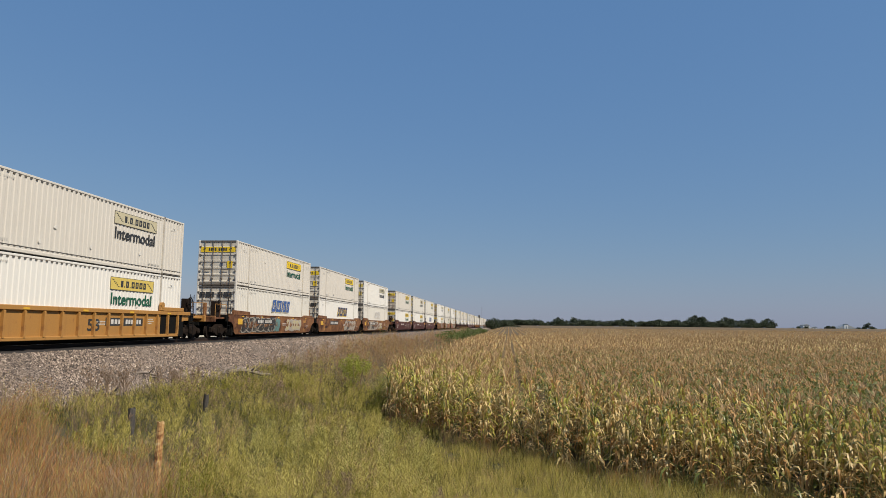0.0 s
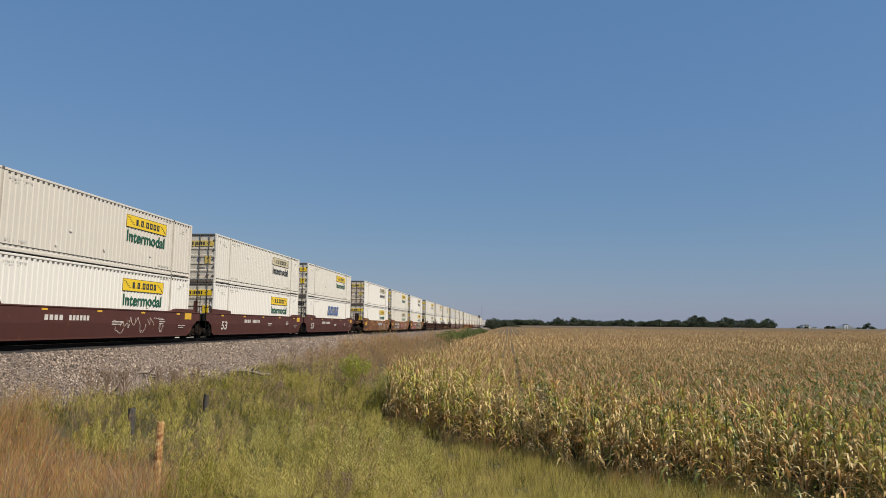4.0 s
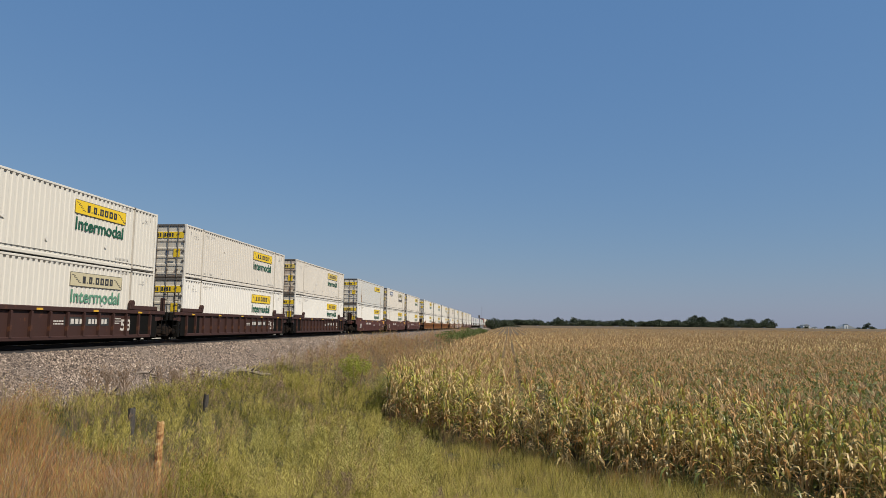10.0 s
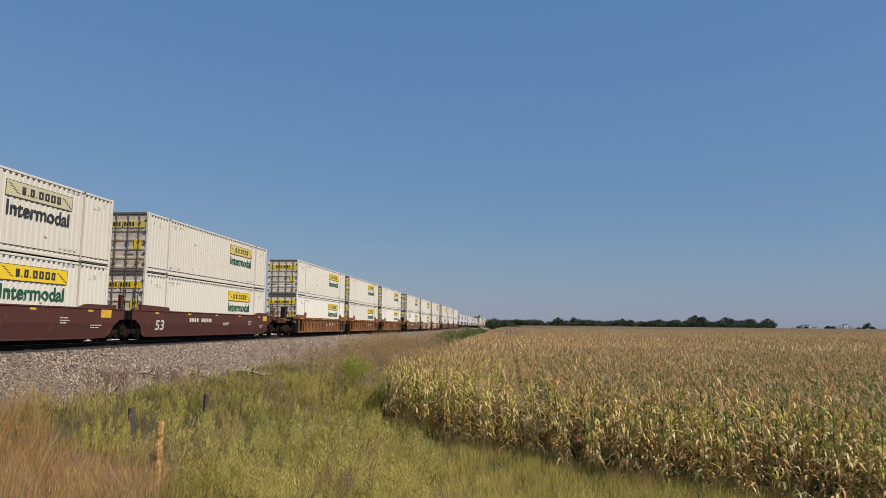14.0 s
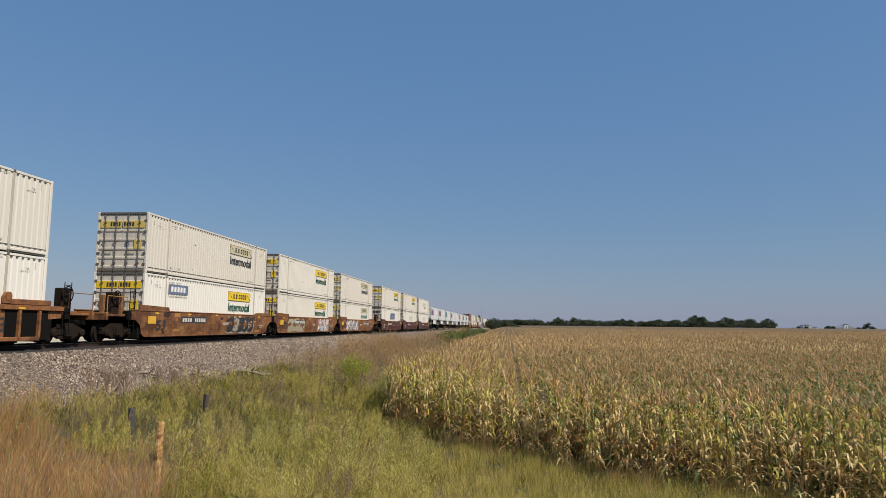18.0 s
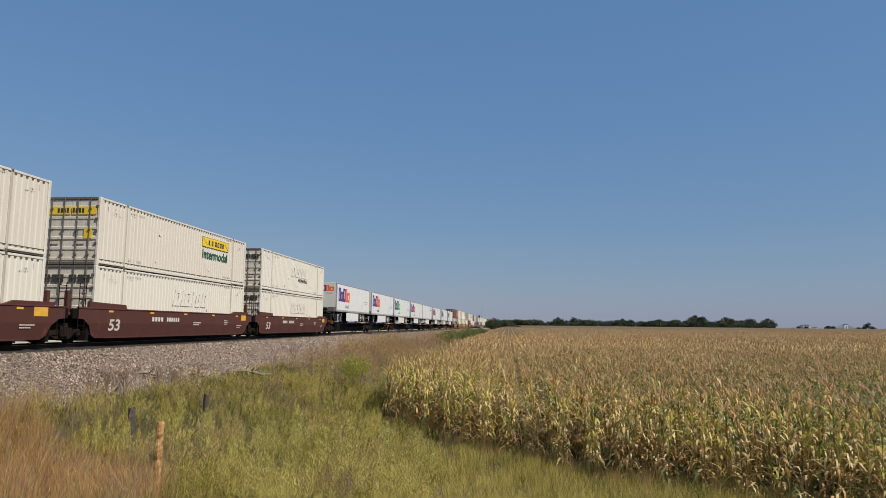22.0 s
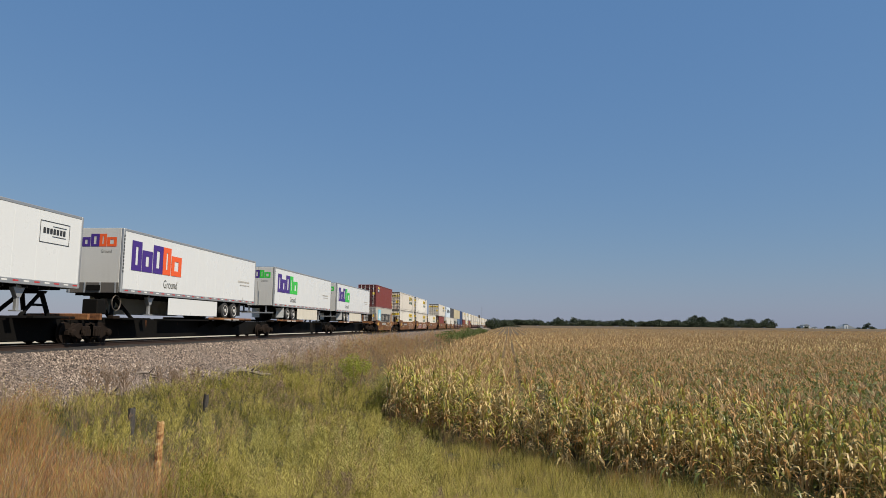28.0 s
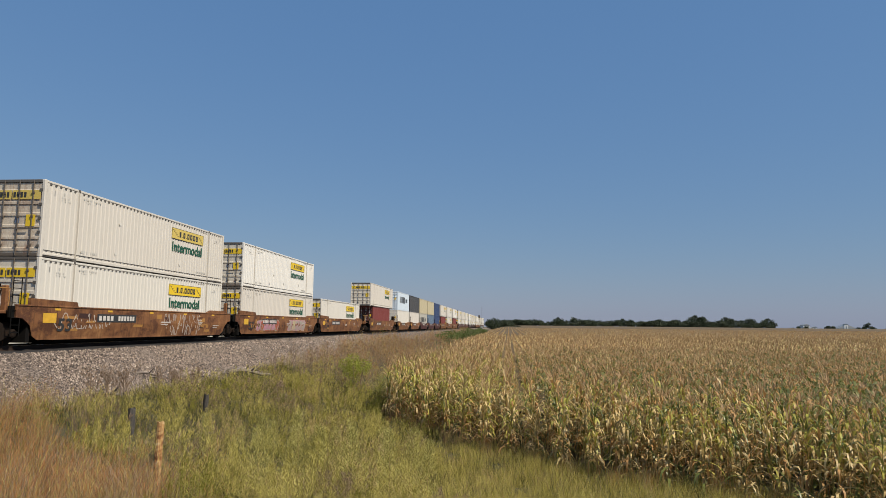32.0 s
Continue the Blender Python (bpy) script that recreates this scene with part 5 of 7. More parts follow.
def ground_z(x, y):
    """Flat field at 0; a bank up to the railway, and the bank of the road on which the camera stands."""
    x, y = np.asarray(x, float), np.asarray(y, float)
    bank = 1.5 * step(-7.0, -12.9, x) + 0.35 * step(-12.9, -15.5, x)
    bank = np.where(x < TRACK_X, 1.85 * step(-27.0, -22.0, x), bank)
    road = 2.2 * step(16.0, 3.0, y) * (1 - step(-13.5, -16, x))
    ripple = 0.05 * np.sin(0.9 * x + 0.4 * y) * np.sin(0.7 * y - 0.3 * x) + 0.02 * np.sin(2.3 * x) * np.sin(1.9 * y)
    return np.maximum(bank, road) + ripple * (x > -13) + rise(x, y)


def grid_mesh(name, xs, ys, zfun, mat):
    X, Y = np.meshgrid(xs, ys)
    Z = zfun(X, Y)
    v = np.stack([X, Y, Z], -1).reshape(-1, 3)
    nx, ny = len(xs), len(ys)
    i = np.arange(nx * ny).reshape(ny, nx)
    f = np.stack([i[:-1, :-1], i[:-1, 1:], i[1:, 1:], i[1:, :-1]], -1).reshape(-1, 4)
    me = raw_mesh(name, v, f.ravel(), np.full(len(f), 4))
    me.materials.append(mat)
    me.polygons.foreach_set("use_smooth", np.ones(len(f), bool))
    return me


def raw_mesh(name, verts, loops, sizes, slots=None):
    me = bpy.data.meshes.new(name)
    verts, loops, sizes = np.asarray(verts, np.float32), np.asarray(loops, np.int32), np.asarray(sizes, np.int32)
    me.vertices.add(len(verts))
    me.vertices.foreach_set("co", verts.ravel())
    me.loops.add(len(loops))
    me.loops.foreach_set("vertex_index", loops)
    me.polygons.add(len(sizes))
    me.polygons.foreach_set("loop_start", np.concatenate([[0], np.cumsum(sizes)[:-1]]).astype(np.int32))
    me.polygons.foreach_set("loop_total", sizes)
    if slots is not None:
        me.polygons.foreach_set("material_index", np.asarray(slots, np.int32))
    me.update(calc_edges=True)
    return me


def axis(*pieces):
    out = [np.linspace(a, b, n, endpoint=False) for a, b, n in pieces]
    return np.concatenate(out + [[pieces[-1][1]]])


gx = axis((-2500, -300, 12), (-300, -40, 14), (-40, 12, 90), (12, 60, 24), (60, 400, 18), (400, 3000, 14))
gy = axis((-1200, -60, 16), (-60, 2, 24), (2, 60, 90), (60, 300, 40), (300, 1200, 18), (1200, 4300, 14))
ground_mesh = grid_mesh("ground", gx, gy, ground_z, M["ground"])
ground_mesh.materials.append(M["stubble"])
far_side = np.empty(len(ground_mesh.polygons) * 3)
ground_mesh.polygons.foreach_get("center", far_side)
ground_mesh.polygons.foreach_set("material_index", (far_side[::3] < -28).astype(np.int32))
tagged(new("ground", ground_mesh), "dry grassy earth of verge and field", "ground", kind="structure")

RNG = np.random.default_rng(11)


def ballast_z(x, y):
    d = np.abs(x - TRACK_X)
    z = np.interp(d, [0, 2.7, 5.75, 6.3], [2.86, 2.84, 1.52, 1.2])
    return z + 0.05 * np.sin(1.3 * y + 0.8 * x) * np.sin(0.37 * y) * (d > 2) + RNG.normal(0, 0.018, np.shape(x))


bxs = TRACK_X + np.concatenate([np.linspace(-6.3, -2.2, 9), np.linspace(-1.8, 1.4, 9), [1.45, 1.75, 2.2], np.linspace(2.7, 6.3, 32)])
bys = axis((-780, 8, 120), (8, 70, 420), (70, 160, 200), (160, 1250, 240))
bank_mesh = grid_mesh("ballast_bank", bxs, bys, ballast_z, M["ballast"])
bank_mesh.materials.append(M["shaded_bed"])
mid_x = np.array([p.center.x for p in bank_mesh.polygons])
# The dark strip is widened to cover the shade band below the wagons.
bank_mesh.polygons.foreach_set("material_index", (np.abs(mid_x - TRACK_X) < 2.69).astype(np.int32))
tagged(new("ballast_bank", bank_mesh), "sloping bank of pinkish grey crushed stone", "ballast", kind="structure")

n = 70000
sx = TRACK_X + 2.62 + 3.48 * RNG.random(n)
sy = 12.5 + 62 * RNG.random(n) ** 1.5
r = RNG.uniform(0.017, 0.040, n) * (1 + 0.012 * (sy - 12))
# a rough lump: uneven ring at the bottom, off-centre crown
lump = np.array([(1, 0, -0.3), (0.1, 1, -0.3), (-1, 0.1, -0.3), (0, -1, -0.3), (0.25, 0.15, 0.8), (-0.3, -0.2, 0.65)], float)
tri = np.array([(0, 1, 4), (1, 5, 4), (1, 2, 5), (2, 3, 5), (3, 4, 5), (3, 0, 4)])
turn = RNG.uniform(0, 6.28, n)
shape = lump[None] * RNG.uniform(0.65, 1.3, (n, 6, 1)) + RNG.normal(0, 0.16, (n, 6, 3))
ca, sa = np.cos(turn)[:, None], np.sin(turn)[:, None]
dirs = np.stack([shape[..., 0] * ca - shape[..., 1] * sa, shape[..., 0] * sa + shape[..., 1] * ca, shape[..., 2]], -1)
zz = np.interp(np.abs(sx - TRACK_X), [0, 2.7, 5.75, 6.3], [2.86, 2.84, 1.52, 1.2])
v = dirs * r[:, None, None] + np.stack([sx, sy, zz + r * 0.35], -1)[:, None]
f = (tri[None] + 6 * np.arange(n)[:, None, None]).reshape(-1)
me = raw_mesh("loose_stones", v.reshape(-1, 3), f, np.full(n * 6, 3))
me.materials.append(M["stone"])
tagged(new("loose_stones", me), "loose broken ballast stones on the bank", "stones", kind="stuff")


def track():
    root = new("railway_track")
    for sx in (-0.755, 0.755):
        s = Shape()
        prof = [(-0.07, -0.175), (0.07, -0.175), (0.07, -0.16), (0.012, -0.14), (0.012, -0.045), (0.036, -0.03), (0.036, -0.004), (-0.036, -0.004), (-0.036, -0.03), (-0.012, -0.045), (-0.012, -0.14), (-0.07, -0.16)]
        s.prism(prof, "y", -780, 1250)
        s.box(-0.03, 0.03, -780, 1250, -0.0035, 0.0, slot=1)
        me = s.mesh("rail")
        me.materials.append(M["rail"])
        me.materials.append(M["rail_top"])
        part("rail", me, root, "", pose(TRACK_X + sx, 0, RAIL_Z))
    tm = bx("sleeper", -1.3, 1.3, -0.115, 0.115, -0.12, 0.0, mat="tie", c=0.015)
    for i in range(95):
        part("sleeper", tm, root, "", pose(TRACK_X + RND.uniform(-0.03, 0.03), 8 + 0.53 * i, RAIL_Z - 0.17, 0, 0, RND.uniform(-1, 1)))
    s = Shape()
    for i in range(1600):
        y = 8 + 0.53 * 95 + 0.53 * i
        s.box(TRACK_X - 1.3, TRACK_X + 1.3, y - 0.11, y + 0.11, RAIL_Z - 0.28, RAIL_Z - 0.17)
    me = s.mesh("sleepers_far")
    me.materials.append(M["tie"])
    tagged(part("sleepers_far", me, root), kind="stuff")
    tagged(root, "single straight railway track on timber sleepers", "railway track", kind="structure")


track()


# ------------------------------------------------------------------ plants: templates and scattering
class Template:
    """A small plant: strips and spikes with a slot each."""

    def __init__(self):
        self.v, self.l, self.n, self.s = [], [], [], []

    def face(self, pts, slot):
        k = len(self.v)
        self.v += [tuple(p) for p in pts]
        self.l += list(range(k, k + len(pts)))
        self.n.append(len(pts))
        self.s.append(slot)

    def strip(self, pts, widths, side, slot):
        """A ribbon along pts with half-widths, spread along the vector side; shares its edge vertices."""
        k = len(self.v)
        for p, w in zip(pts, widths):
            p, sd = Vector(p), Vector(side) * w
            self.v += [tuple(p - sd), tuple(p + sd)] if w > 0 else [tuple(p)]
        i = k
        for a in range(len(pts) - 1):
            tip = widths[a + 1] <= 0
            self.l += [i, i + 1, i + 2] if tip else [i, i + 1, i + 3, i + 2]
            self.n.append(3 if tip else 4)
            self.s.append(slot)
            i += 2

    def arrays(self):
        return np.array(self.v, float), np.array(self.l), np.array(self.n), np.array(self.s)


def scatter(templates, which, x, y, z, turn, size, lean=0.0, rng=RNG):
    """Vertices, loops, sizes and slots of many plants."""
    V, Lo, N, S, base = [], [], [], [], 0
    for k, t in enumerate(templates):
        idx = np.nonzero(which == k)[0]
        if not len(idx):
            continue
        v, l, nn, s = t.arrays()
        c, sn = np.cos(turn[idx])[:, None], np.sin(turn[idx])[:, None]
        sz = size[idx][:, None]
        px, py, pz = v[:, 0] * sz, v[:, 1] * sz, v[:, 2] * sz
        qx, qy = px * c - py * sn, px * sn + py * c
        if lean:
            la = rng.normal(0, lean, (2, len(idx), 1))
            qx, qy = qx + la[0] * pz, qy + la[1] * pz
        out = np.stack([qx + x[idx][:, None], qy + y[idx][:, None], pz + z[idx][:, None]], -1)
        V.append(out.reshape(-1, 3))
        Lo.append((l[None] + base + len(v) * np.arange(len(idx))[:, None]).ravel())
        N.append(np.tile(nn, len(idx)))
        S.append(np.tile(s, len(idx)))
        base += len(v) * len(idx)
    return np.concatenate(V), np.concatenate(Lo), np.concatenate(N), np.concatenate(S)


def stuff(name, data, mats, label, category):
    me = raw_mesh(name, *data)
    for m in mats:
        me.materials.append(M[m])
    return tagged(new(name, me), label, category, kind="stuff")


M.update({
    "corn_stalk": leaf("corn stalk", (0.34, 0.25, 0.11), (0.26, 0.24, 0.075), 0.05),
    "corn_green": leaf("green corn leaf", (0.070, 0.10, 0.026), (0.20, 0.215, 0.05), 0.28, rough=0.44, gloss=0.5),
    "corn_lime": leaf("yellowing corn leaf", (0.62, 0.54, 0.13), (0.38, 0.37, 0.07), 0.35, rough=0.46, gloss=0.45),
    "corn_tan": leaf("dry tan corn leaf", (0.88, 0.69, 0.34), (0.44, 0.31, 0.12), 0.3, rough=0.48, gloss=0.45),
    "corn_brown": leaf("dead brown corn leaf", (0.70, 0.42, 0.16), (0.34, 0.18, 0.065), 0.32),
    "corn_tassel": leaf("corn tassel", (0.50, 0.335, 0.17), (0.34, 0.21, 0.10), 0.3),
    "corn_husk": leaf("dry husk", (0.74, 0.60, 0.34), (0.56, 0.42, 0.20), 0.3),
    # Colour of the sheet below the corn tops, darkened as row-gap shade.
    "canopy": soil_mat("brown corn underlay dark for row shade", (0.16, 0.105, 0.045), (0.085, 0.056, 0.024), 0.25),
    # Weed leaf with the shade low in the growth put into its colour.
    "shade_leaf": leaf("weed leaf darkened for shade", (0.085, 0.085, 0.016), (0.045, 0.048, 0.010), 0.1, 0.5),
    "grass_green": leaf("soft green weed", (0.17, 0.165, 0.024), (0.33, 0.29, 0.05), 0.26, 0.5),
    "grass_pale": leaf("pale seeding grass", (0.56, 0.46, 0.14), (0.42, 0.36, 0.08), 0.26, 0.5),
    "plume_pale": leaf("pale yellow-green seed plume", (0.47, 0.41, 0.13), (0.34, 0.315, 0.085), 0.28, 0.5),
    "grass_straw": leaf("straw stem", (0.52, 0.40, 0.18), (0.38, 0.27, 0.11), 0.3, 0.5),
    "grass_red": leaf("russet dry grass", (0.56, 0.265, 0.095), (0.36, 0.155, 0.055), 0.3, 0.5),
    "weed_brown": leaf("brown seeded weed", (0.34, 0.235, 0.155), (0.23, 0.155, 0.10), 0.28, 0.5),
    "bush_green": leaf("fresh green bush leaf", (0.23, 0.265, 0.03), (0.38, 0.39, 0.06), 0.35, 0.8),
    "thicket_leaf": leaf("mid green thicket leaf", (0.085, 0.12, 0.028), (0.14, 0.17, 0.045), 0.3, 0.5),
    "tree_leaf": leaf("dark tree leaf", (0.028, 0.040, 0.020), (0.050, 0.066, 0.030), 0.2, 0.15),
    "bark": plain("grey brown bark", (0.10, 0.08, 0.06), 0.9),
})
CORN = ["corn_stalk", "corn_green", "corn_lime", "corn_tan", "corn_brown", "corn_tassel", "corn_husk"]


def corn_leaf(t, rng, z, az, length, up, droop, width, slot, segs=4):
    d = Vector((math.cos(az), math.sin(az), 0))
    side = Vector((-math.sin(az), math.cos(az), rng.uniform(-0.3, 0.3)))
    pts, p, a = [], Vector((0, 0, z)), up
    pts.append(p.copy())
    bend = (0.3, 0.5, 0.2, 0.0) if segs == 4 else (0.45, 0.55, 0.0) if segs == 3 else (1.0, 0.0)
    for i in range(segs):        # arches over, then hangs
        p = p + (d * math.cos(a) + Vector((0, 0, math.sin(a)))) * (length / segs)
        pts.append(p.copy())
        a = max(-1.5, a - droop * bend[i])
    prof = [0.6, 1.0, 0.9, 0.6, 0.0] if segs == 4 else [0.6, 1.0, 0.6, 0.0] if segs == 3 else [0.7, 1.0, 0.0]
    t.strip(pts, [w * width for w in prof], side, slot)


def corn_parts(rng, dry, lime=0.0):
    """Stalk, leaves, ear and tassel as separate templates."""
    h = rng.uniform(1.75, 2.05)
    stalk, tassel, ear, leaves = Template(), Template(), Template(), []
    for az in (0.4, 2.0):
        stalk.strip([(0, 0, -0.05), (0.01, 0, h * 0.5), (0, 0.01, h)], [0.014, 0.012, 0.006], (math.cos(az), math.sin(az), 0), 0)
    n = rng.randint(19, 21)
    az0 = rng.uniform(0, 6.28)
    for i in range(n):
        u = ((i + 0.5) / n) ** 1.2
        z = 0.15 + u * (h - 0.25)
        az = az0 + math.pi * i + rng.gauss(0, 0.45)
        r = rng.random()
        limp = rng.random() < 0.35 + 0.5 * dry
        if u < 0.36:
            slot, up, droop = (4 if r < 0.38 else 3 if r < 0.82 else 2 if lime > 0.2 else 1), rng.uniform(-0.4, 1.2), rng.uniform(0.8, 2.4)
        else:
            if u < 0.72:
                slot = (1 if r < 0.58 - 0.5 * dry else 2 if r < 0.68 - 0.58 * dry else 3 if r < 0.86 else 4)
            else:
                slot = (2 if r < 0.14 * (1 - dry) else 1 if r < 0.42 * (1 - dry) else 3 if r < 0.72 else 4)
            up, droop = (rng.uniform(1.0, 1.4), rng.uniform(2.2, 3.0)) if limp else (rng.uniform(1.0, 1.45), rng.uniform(0.3, 2.0))
        if u > 0.3 and rng.random() < lime:
            slot = 2
        lf = Template()
        corn_leaf(lf, rng, z, az, rng.uniform(0.5, 0.8) * (1 - 1.1 * max(0, u - 0.55)), up, droop, rng.uniform(0.017, 0.033), slot)
        leaves.append(lf)
    for i in range(6):
        a = rng.uniform(0, 6.28)
        tl = rng.uniform(0.12, 0.25)
        out = rng.uniform(0.04, 0.18)
        tassel.strip([(0, 0, h - 0.03), (out * math.cos(a), out * math.sin(a), h + tl * 0.6), (1.7 * out * math.cos(a), 1.7 * out * math.sin(a), h + tl)], [0.006, 0.008, 0.0], (-math.sin(a), math.cos(a), 0), 5)
    a = rng.uniform(0, 6.28)
    d = Vector((math.cos(a), math.sin(a), 0))
    z = h * rng.uniform(0.42, 0.52)
    for k in range(3):
        sd = Vector((math.cos(a + 1.57 + k * 1.05), math.sin(a + 1.57 + k * 1.05), 0.3))
        ear.strip([d * 0.02 + Vector((0, 0, z)), d * 0.1 + Vector((0, 0, z + 0.08)), d * 0.16 + Vector((0, 0, z + 0.02)), d * 0.19 + Vector((0, 0, z - 0.12))], [0.015, 0.035, 0.03, 0.0], sd, 6)
    return stalk, leaves, ear, tassel


def merged(*ts):
    m = Template()
    for t in ts:
        k = len(m.v)
        m.v += t.v
        m.l += [i + k for i in t.l]
        m.n += t.n
        m.s += t.s
    return m


crng = random.Random(21)
CORN_SETS = [corn_parts(crng, dry, lime) for dry, lime in ((0.0, 0.0), (0.15, 0.12), (0.3, 0.6), (0.45, 0.3), (0.8, 0.0), (1.0, 0.0), (1.0, 0.0), (0.8, 0.0))]
CORN_FULL = [merged(a, *b, c, d) for a, b, c, d in CORN_SETS]


def corn_top(rng, dry):
    t = Template()
    h = rng.uniform(1.8, 2.08)
    t.strip([(0, 0, h - 0.9), (0, 0, h)], [0.009, 0.004], (1, 0, 0), 0)
    for i in range(9):
        r = rng.random()
        slot = (1 if r < 0.7 * (1 - 0.85 * dry) else 2 if r < 0.75 * (1 - 0.85 * dry) else 3 if r < 0.7 else 4)
        limp = rng.random() < 0.5 + 0.4 * dry
        up, droop = (rng.uniform(0.9, 1.4), rng.uniform(2.2, 3.0)) if limp else (rng.uniform(0.4, 1.2), rng.uniform(0.8, 2.4))
        corn_leaf(t, rng, h - 0.95 + 0.11 * i, 2.0 * i + rng.gauss(0, 0.6), rng.uniform(0.18, 0.33), up, droop, rng.uniform(0.018, 0.034), slot, 3)
    for i in range(4):
        a, tl, out = rng.uniform(0, 6.28), rng.uniform(0.10, 0.22), rng.uniform(0.03, 0.16)
        t.strip([(0, 0, h - 0.03), (out * math.cos(a), out * math.sin(a), h + tl * 0.6), (1.7 * out * math.cos(a), 1.7 * out * math.sin(a), h + tl)], [0.007, 0.009, 0.0], (-math.sin(a), math.cos(a), 0), 5)
    return t


def corn_far(rng, dry, wide):
    t = Template()
    h = rng.uniform(1.85, 2.1)
    for i in range(4):
        r = rng.random()
        slot = (1 if r < 0.4 * (1 - dry) else 2 if r < 0.5 * (1 - dry) else 3 if r < 0.72 else 4)
        corn_leaf(t, rng, h - 0.6 + 0.15 * i, 1.57 * i + rng.gauss(0, 0.5), rng.uniform(0.22, 0.40) * (0.4 + 0.6 * wide), rng.uniform(1.0, 1.4), rng.uniform(1.0, 4.5), 0.035 * wide, slot, 2)
    for i in range(3):
        a, tl, out = rng.uniform(0, 6.28), rng.uniform(0.15, 0.28), rng.uniform(0.02, 0.14) * wide
        t.strip([(0, 0, h - 0.1), (out * math.cos(a), out * math.sin(a), h + tl)], [0.025 * wide, 0.0], (-math.sin(a), math.cos(a), 0), 5)
    return t


CORN_TOPS = [corn_top(crng, d) for d in (0.0, 0.1, 0.25, 0.45, 0.6, 0.75, 0.9, 1.0)]
CORN_FAR = [corn_far(crng, d, 1.25) for d in (0.3, 0.6, 0.8, 1.0, 1.0, 1.0)]
CORN_CLUMP = [corn_far(crng, d, 1.8) for d in (0.7, 0.8, 1.0, 1.0, 1.0, 1.0)]

FRONT_X = [-9.0, -6.2, -4.63, -0.87, 1.5, 3.4, 4.55, 8.0, 14.0, 40.0]
FRONT_Y = [44.0, 32.2, 28.2, 21.7, 19.1, 17.5, 16.9, 14.6, 11.0, 4.0]


def in_field(x, y):
    """Metres inside the field's front edge and left edge (the smaller of the two)."""
    front = (y - np.interp(x, FRONT_X, FRONT_Y)) * 0.8
    left = x + 5.5 + 0.008 * y
    return np.minimum(front, left)


def rows(y0, y1, along, across):
    """Plants in drilled rows that run nearly along the track."""
    xs = np.arange(-19.77, 0.60 * y1 + 6, across)
    ys = np.arange(y0, y1, along)
    X, Y = np.meshgrid(xs, ys)
    X = X + RNG.normal(0, 0.022, X.shape)
    Y = Y + RNG.uniform(-0.4, 0.4, Y.shape) * along
    x, y = X.ravel(), Y.ravel()
    keep = (in_field(x, y) > 0) & (x < 0.60 * y + 4) & (RNG.random(len(x)) < np.where(in_field(x, y) < 2.5, 0.78, 0.93))
    return x[keep], y[keep]


def patch(x, y, f=0.12):
    return 0.5 + 0.25 * (np.sin(f * x * 1.7 + 0.8) * np.sin(f * y + 1.1) + np.sin(f * 2.3 * x - f * 1.4 * y) * 0.6 + np.sin(f * 4.1 * y + f * 3.3 * x) * 0.4)


GRID = np.random.default_rng(3).random((64, 64))


def blobs_of(x, y, f):
    """Smooth value noise between 0 and 1."""
    u, v = np.asarray(x) * f, np.asarray(y) * f
    i, j = np.floor(u).astype(int), np.floor(v).astype(int)
    a, b = u - i, v - j
    a, b = a * a * (3 - 2 * a), b * b * (3 - 2 * b)
    g = lambda p, q: GRID[p % 64, q % 64]
    return (g(i, j) * (1 - a) + g(i + 1, j) * a) * (1 - b) + (g(i, j + 1) * (1 - a) + g(i + 1, j + 1) * a) * b


def pick(n_t, dryness):
    return np.clip((dryness * n_t + RNG.normal(0, 1.6, dryness.shape)).astype(int), 0, n_t - 1)


x, y = rows(12, 62, 0.20, 0.76)
depth = in_field(x, y)
near = (depth < 6.0) & (y < 50)
dryness = 0.30 + 0.58 * step(2.0, 22.0, depth) + 0.5 * (blobs_of(x, y, 0.35) - 0.5) + 0.12 - 0.52 * step(-0.02, 0.34, x / y) - 0.36 * step(-0.5, -3.0, x) * step(46, 36, y) - 0.45 * step(0.62, 0.75, blobs_of(x + 50, y, 0.12)) * step(2, 8, x) - 0.25 * step(0.25, 0.5, x / y)
CX, CY, CD = x[near], y[near], dryness[near]


def front_kinds(x, y, dryness):
    """Kinds at the field's front: yellowing at the track end, dark green with dead stalks between along the rest."""
    which = pick(8, dryness)
    u = RNG.random(len(x))
    tone = blobs_of(x * 1.3 + 20, y * 1.3, 1.1)
    right = step(-0.06, 0.06, x / y) > u
    mixed = np.where(u * 0.6 + tone * 0.55 < 0.46 + 0.2 * step(0.3, 0.5, x / y), 0, np.where(u * 0.6 + tone * 0.55 < 0.62 + 0.2 * step(0.3, 0.5, x / y), 1, RNG.integers(3, 8, len(x))))
    which = np.where(right, mixed, which)
    corner = (step(1.0, -2.5, x) > RNG.random(len(x))) & (u < 0.62)
    return np.where(corner, np.where(u < 0.34, 2, np.where(u < 0.46, 3, 4)), which)


first = np.argsort(in_field(CX, CY) + 0.03 * CY)
single = first[:42]
rest = first[42:]
stuff("corn_rows_near", scatter(CORN_FULL, front_kinds(CX[rest], CY[rest], CD[rest]), CX[rest], CY[rest], np.zeros(len(rest)), RNG.uniform(0, 6.28, len(rest)), RNG.normal(1.08, 0.06, len(rest)), 0.05), CORN, "ripening corn standing in rows, green below and tan above", "corn")
x, y, dryness = x[~near], y[~near], dryness[~near]
m = len(x)
stuff("corn_rows_mid", scatter(CORN_TOPS, pick(8, dryness), x, y, np.zeros(m), RNG.uniform(0, 6.28, m), RNG.normal(1.08, 0.06, m), 0.05), CORN, "tan ripe corn tops in rows", "corn")
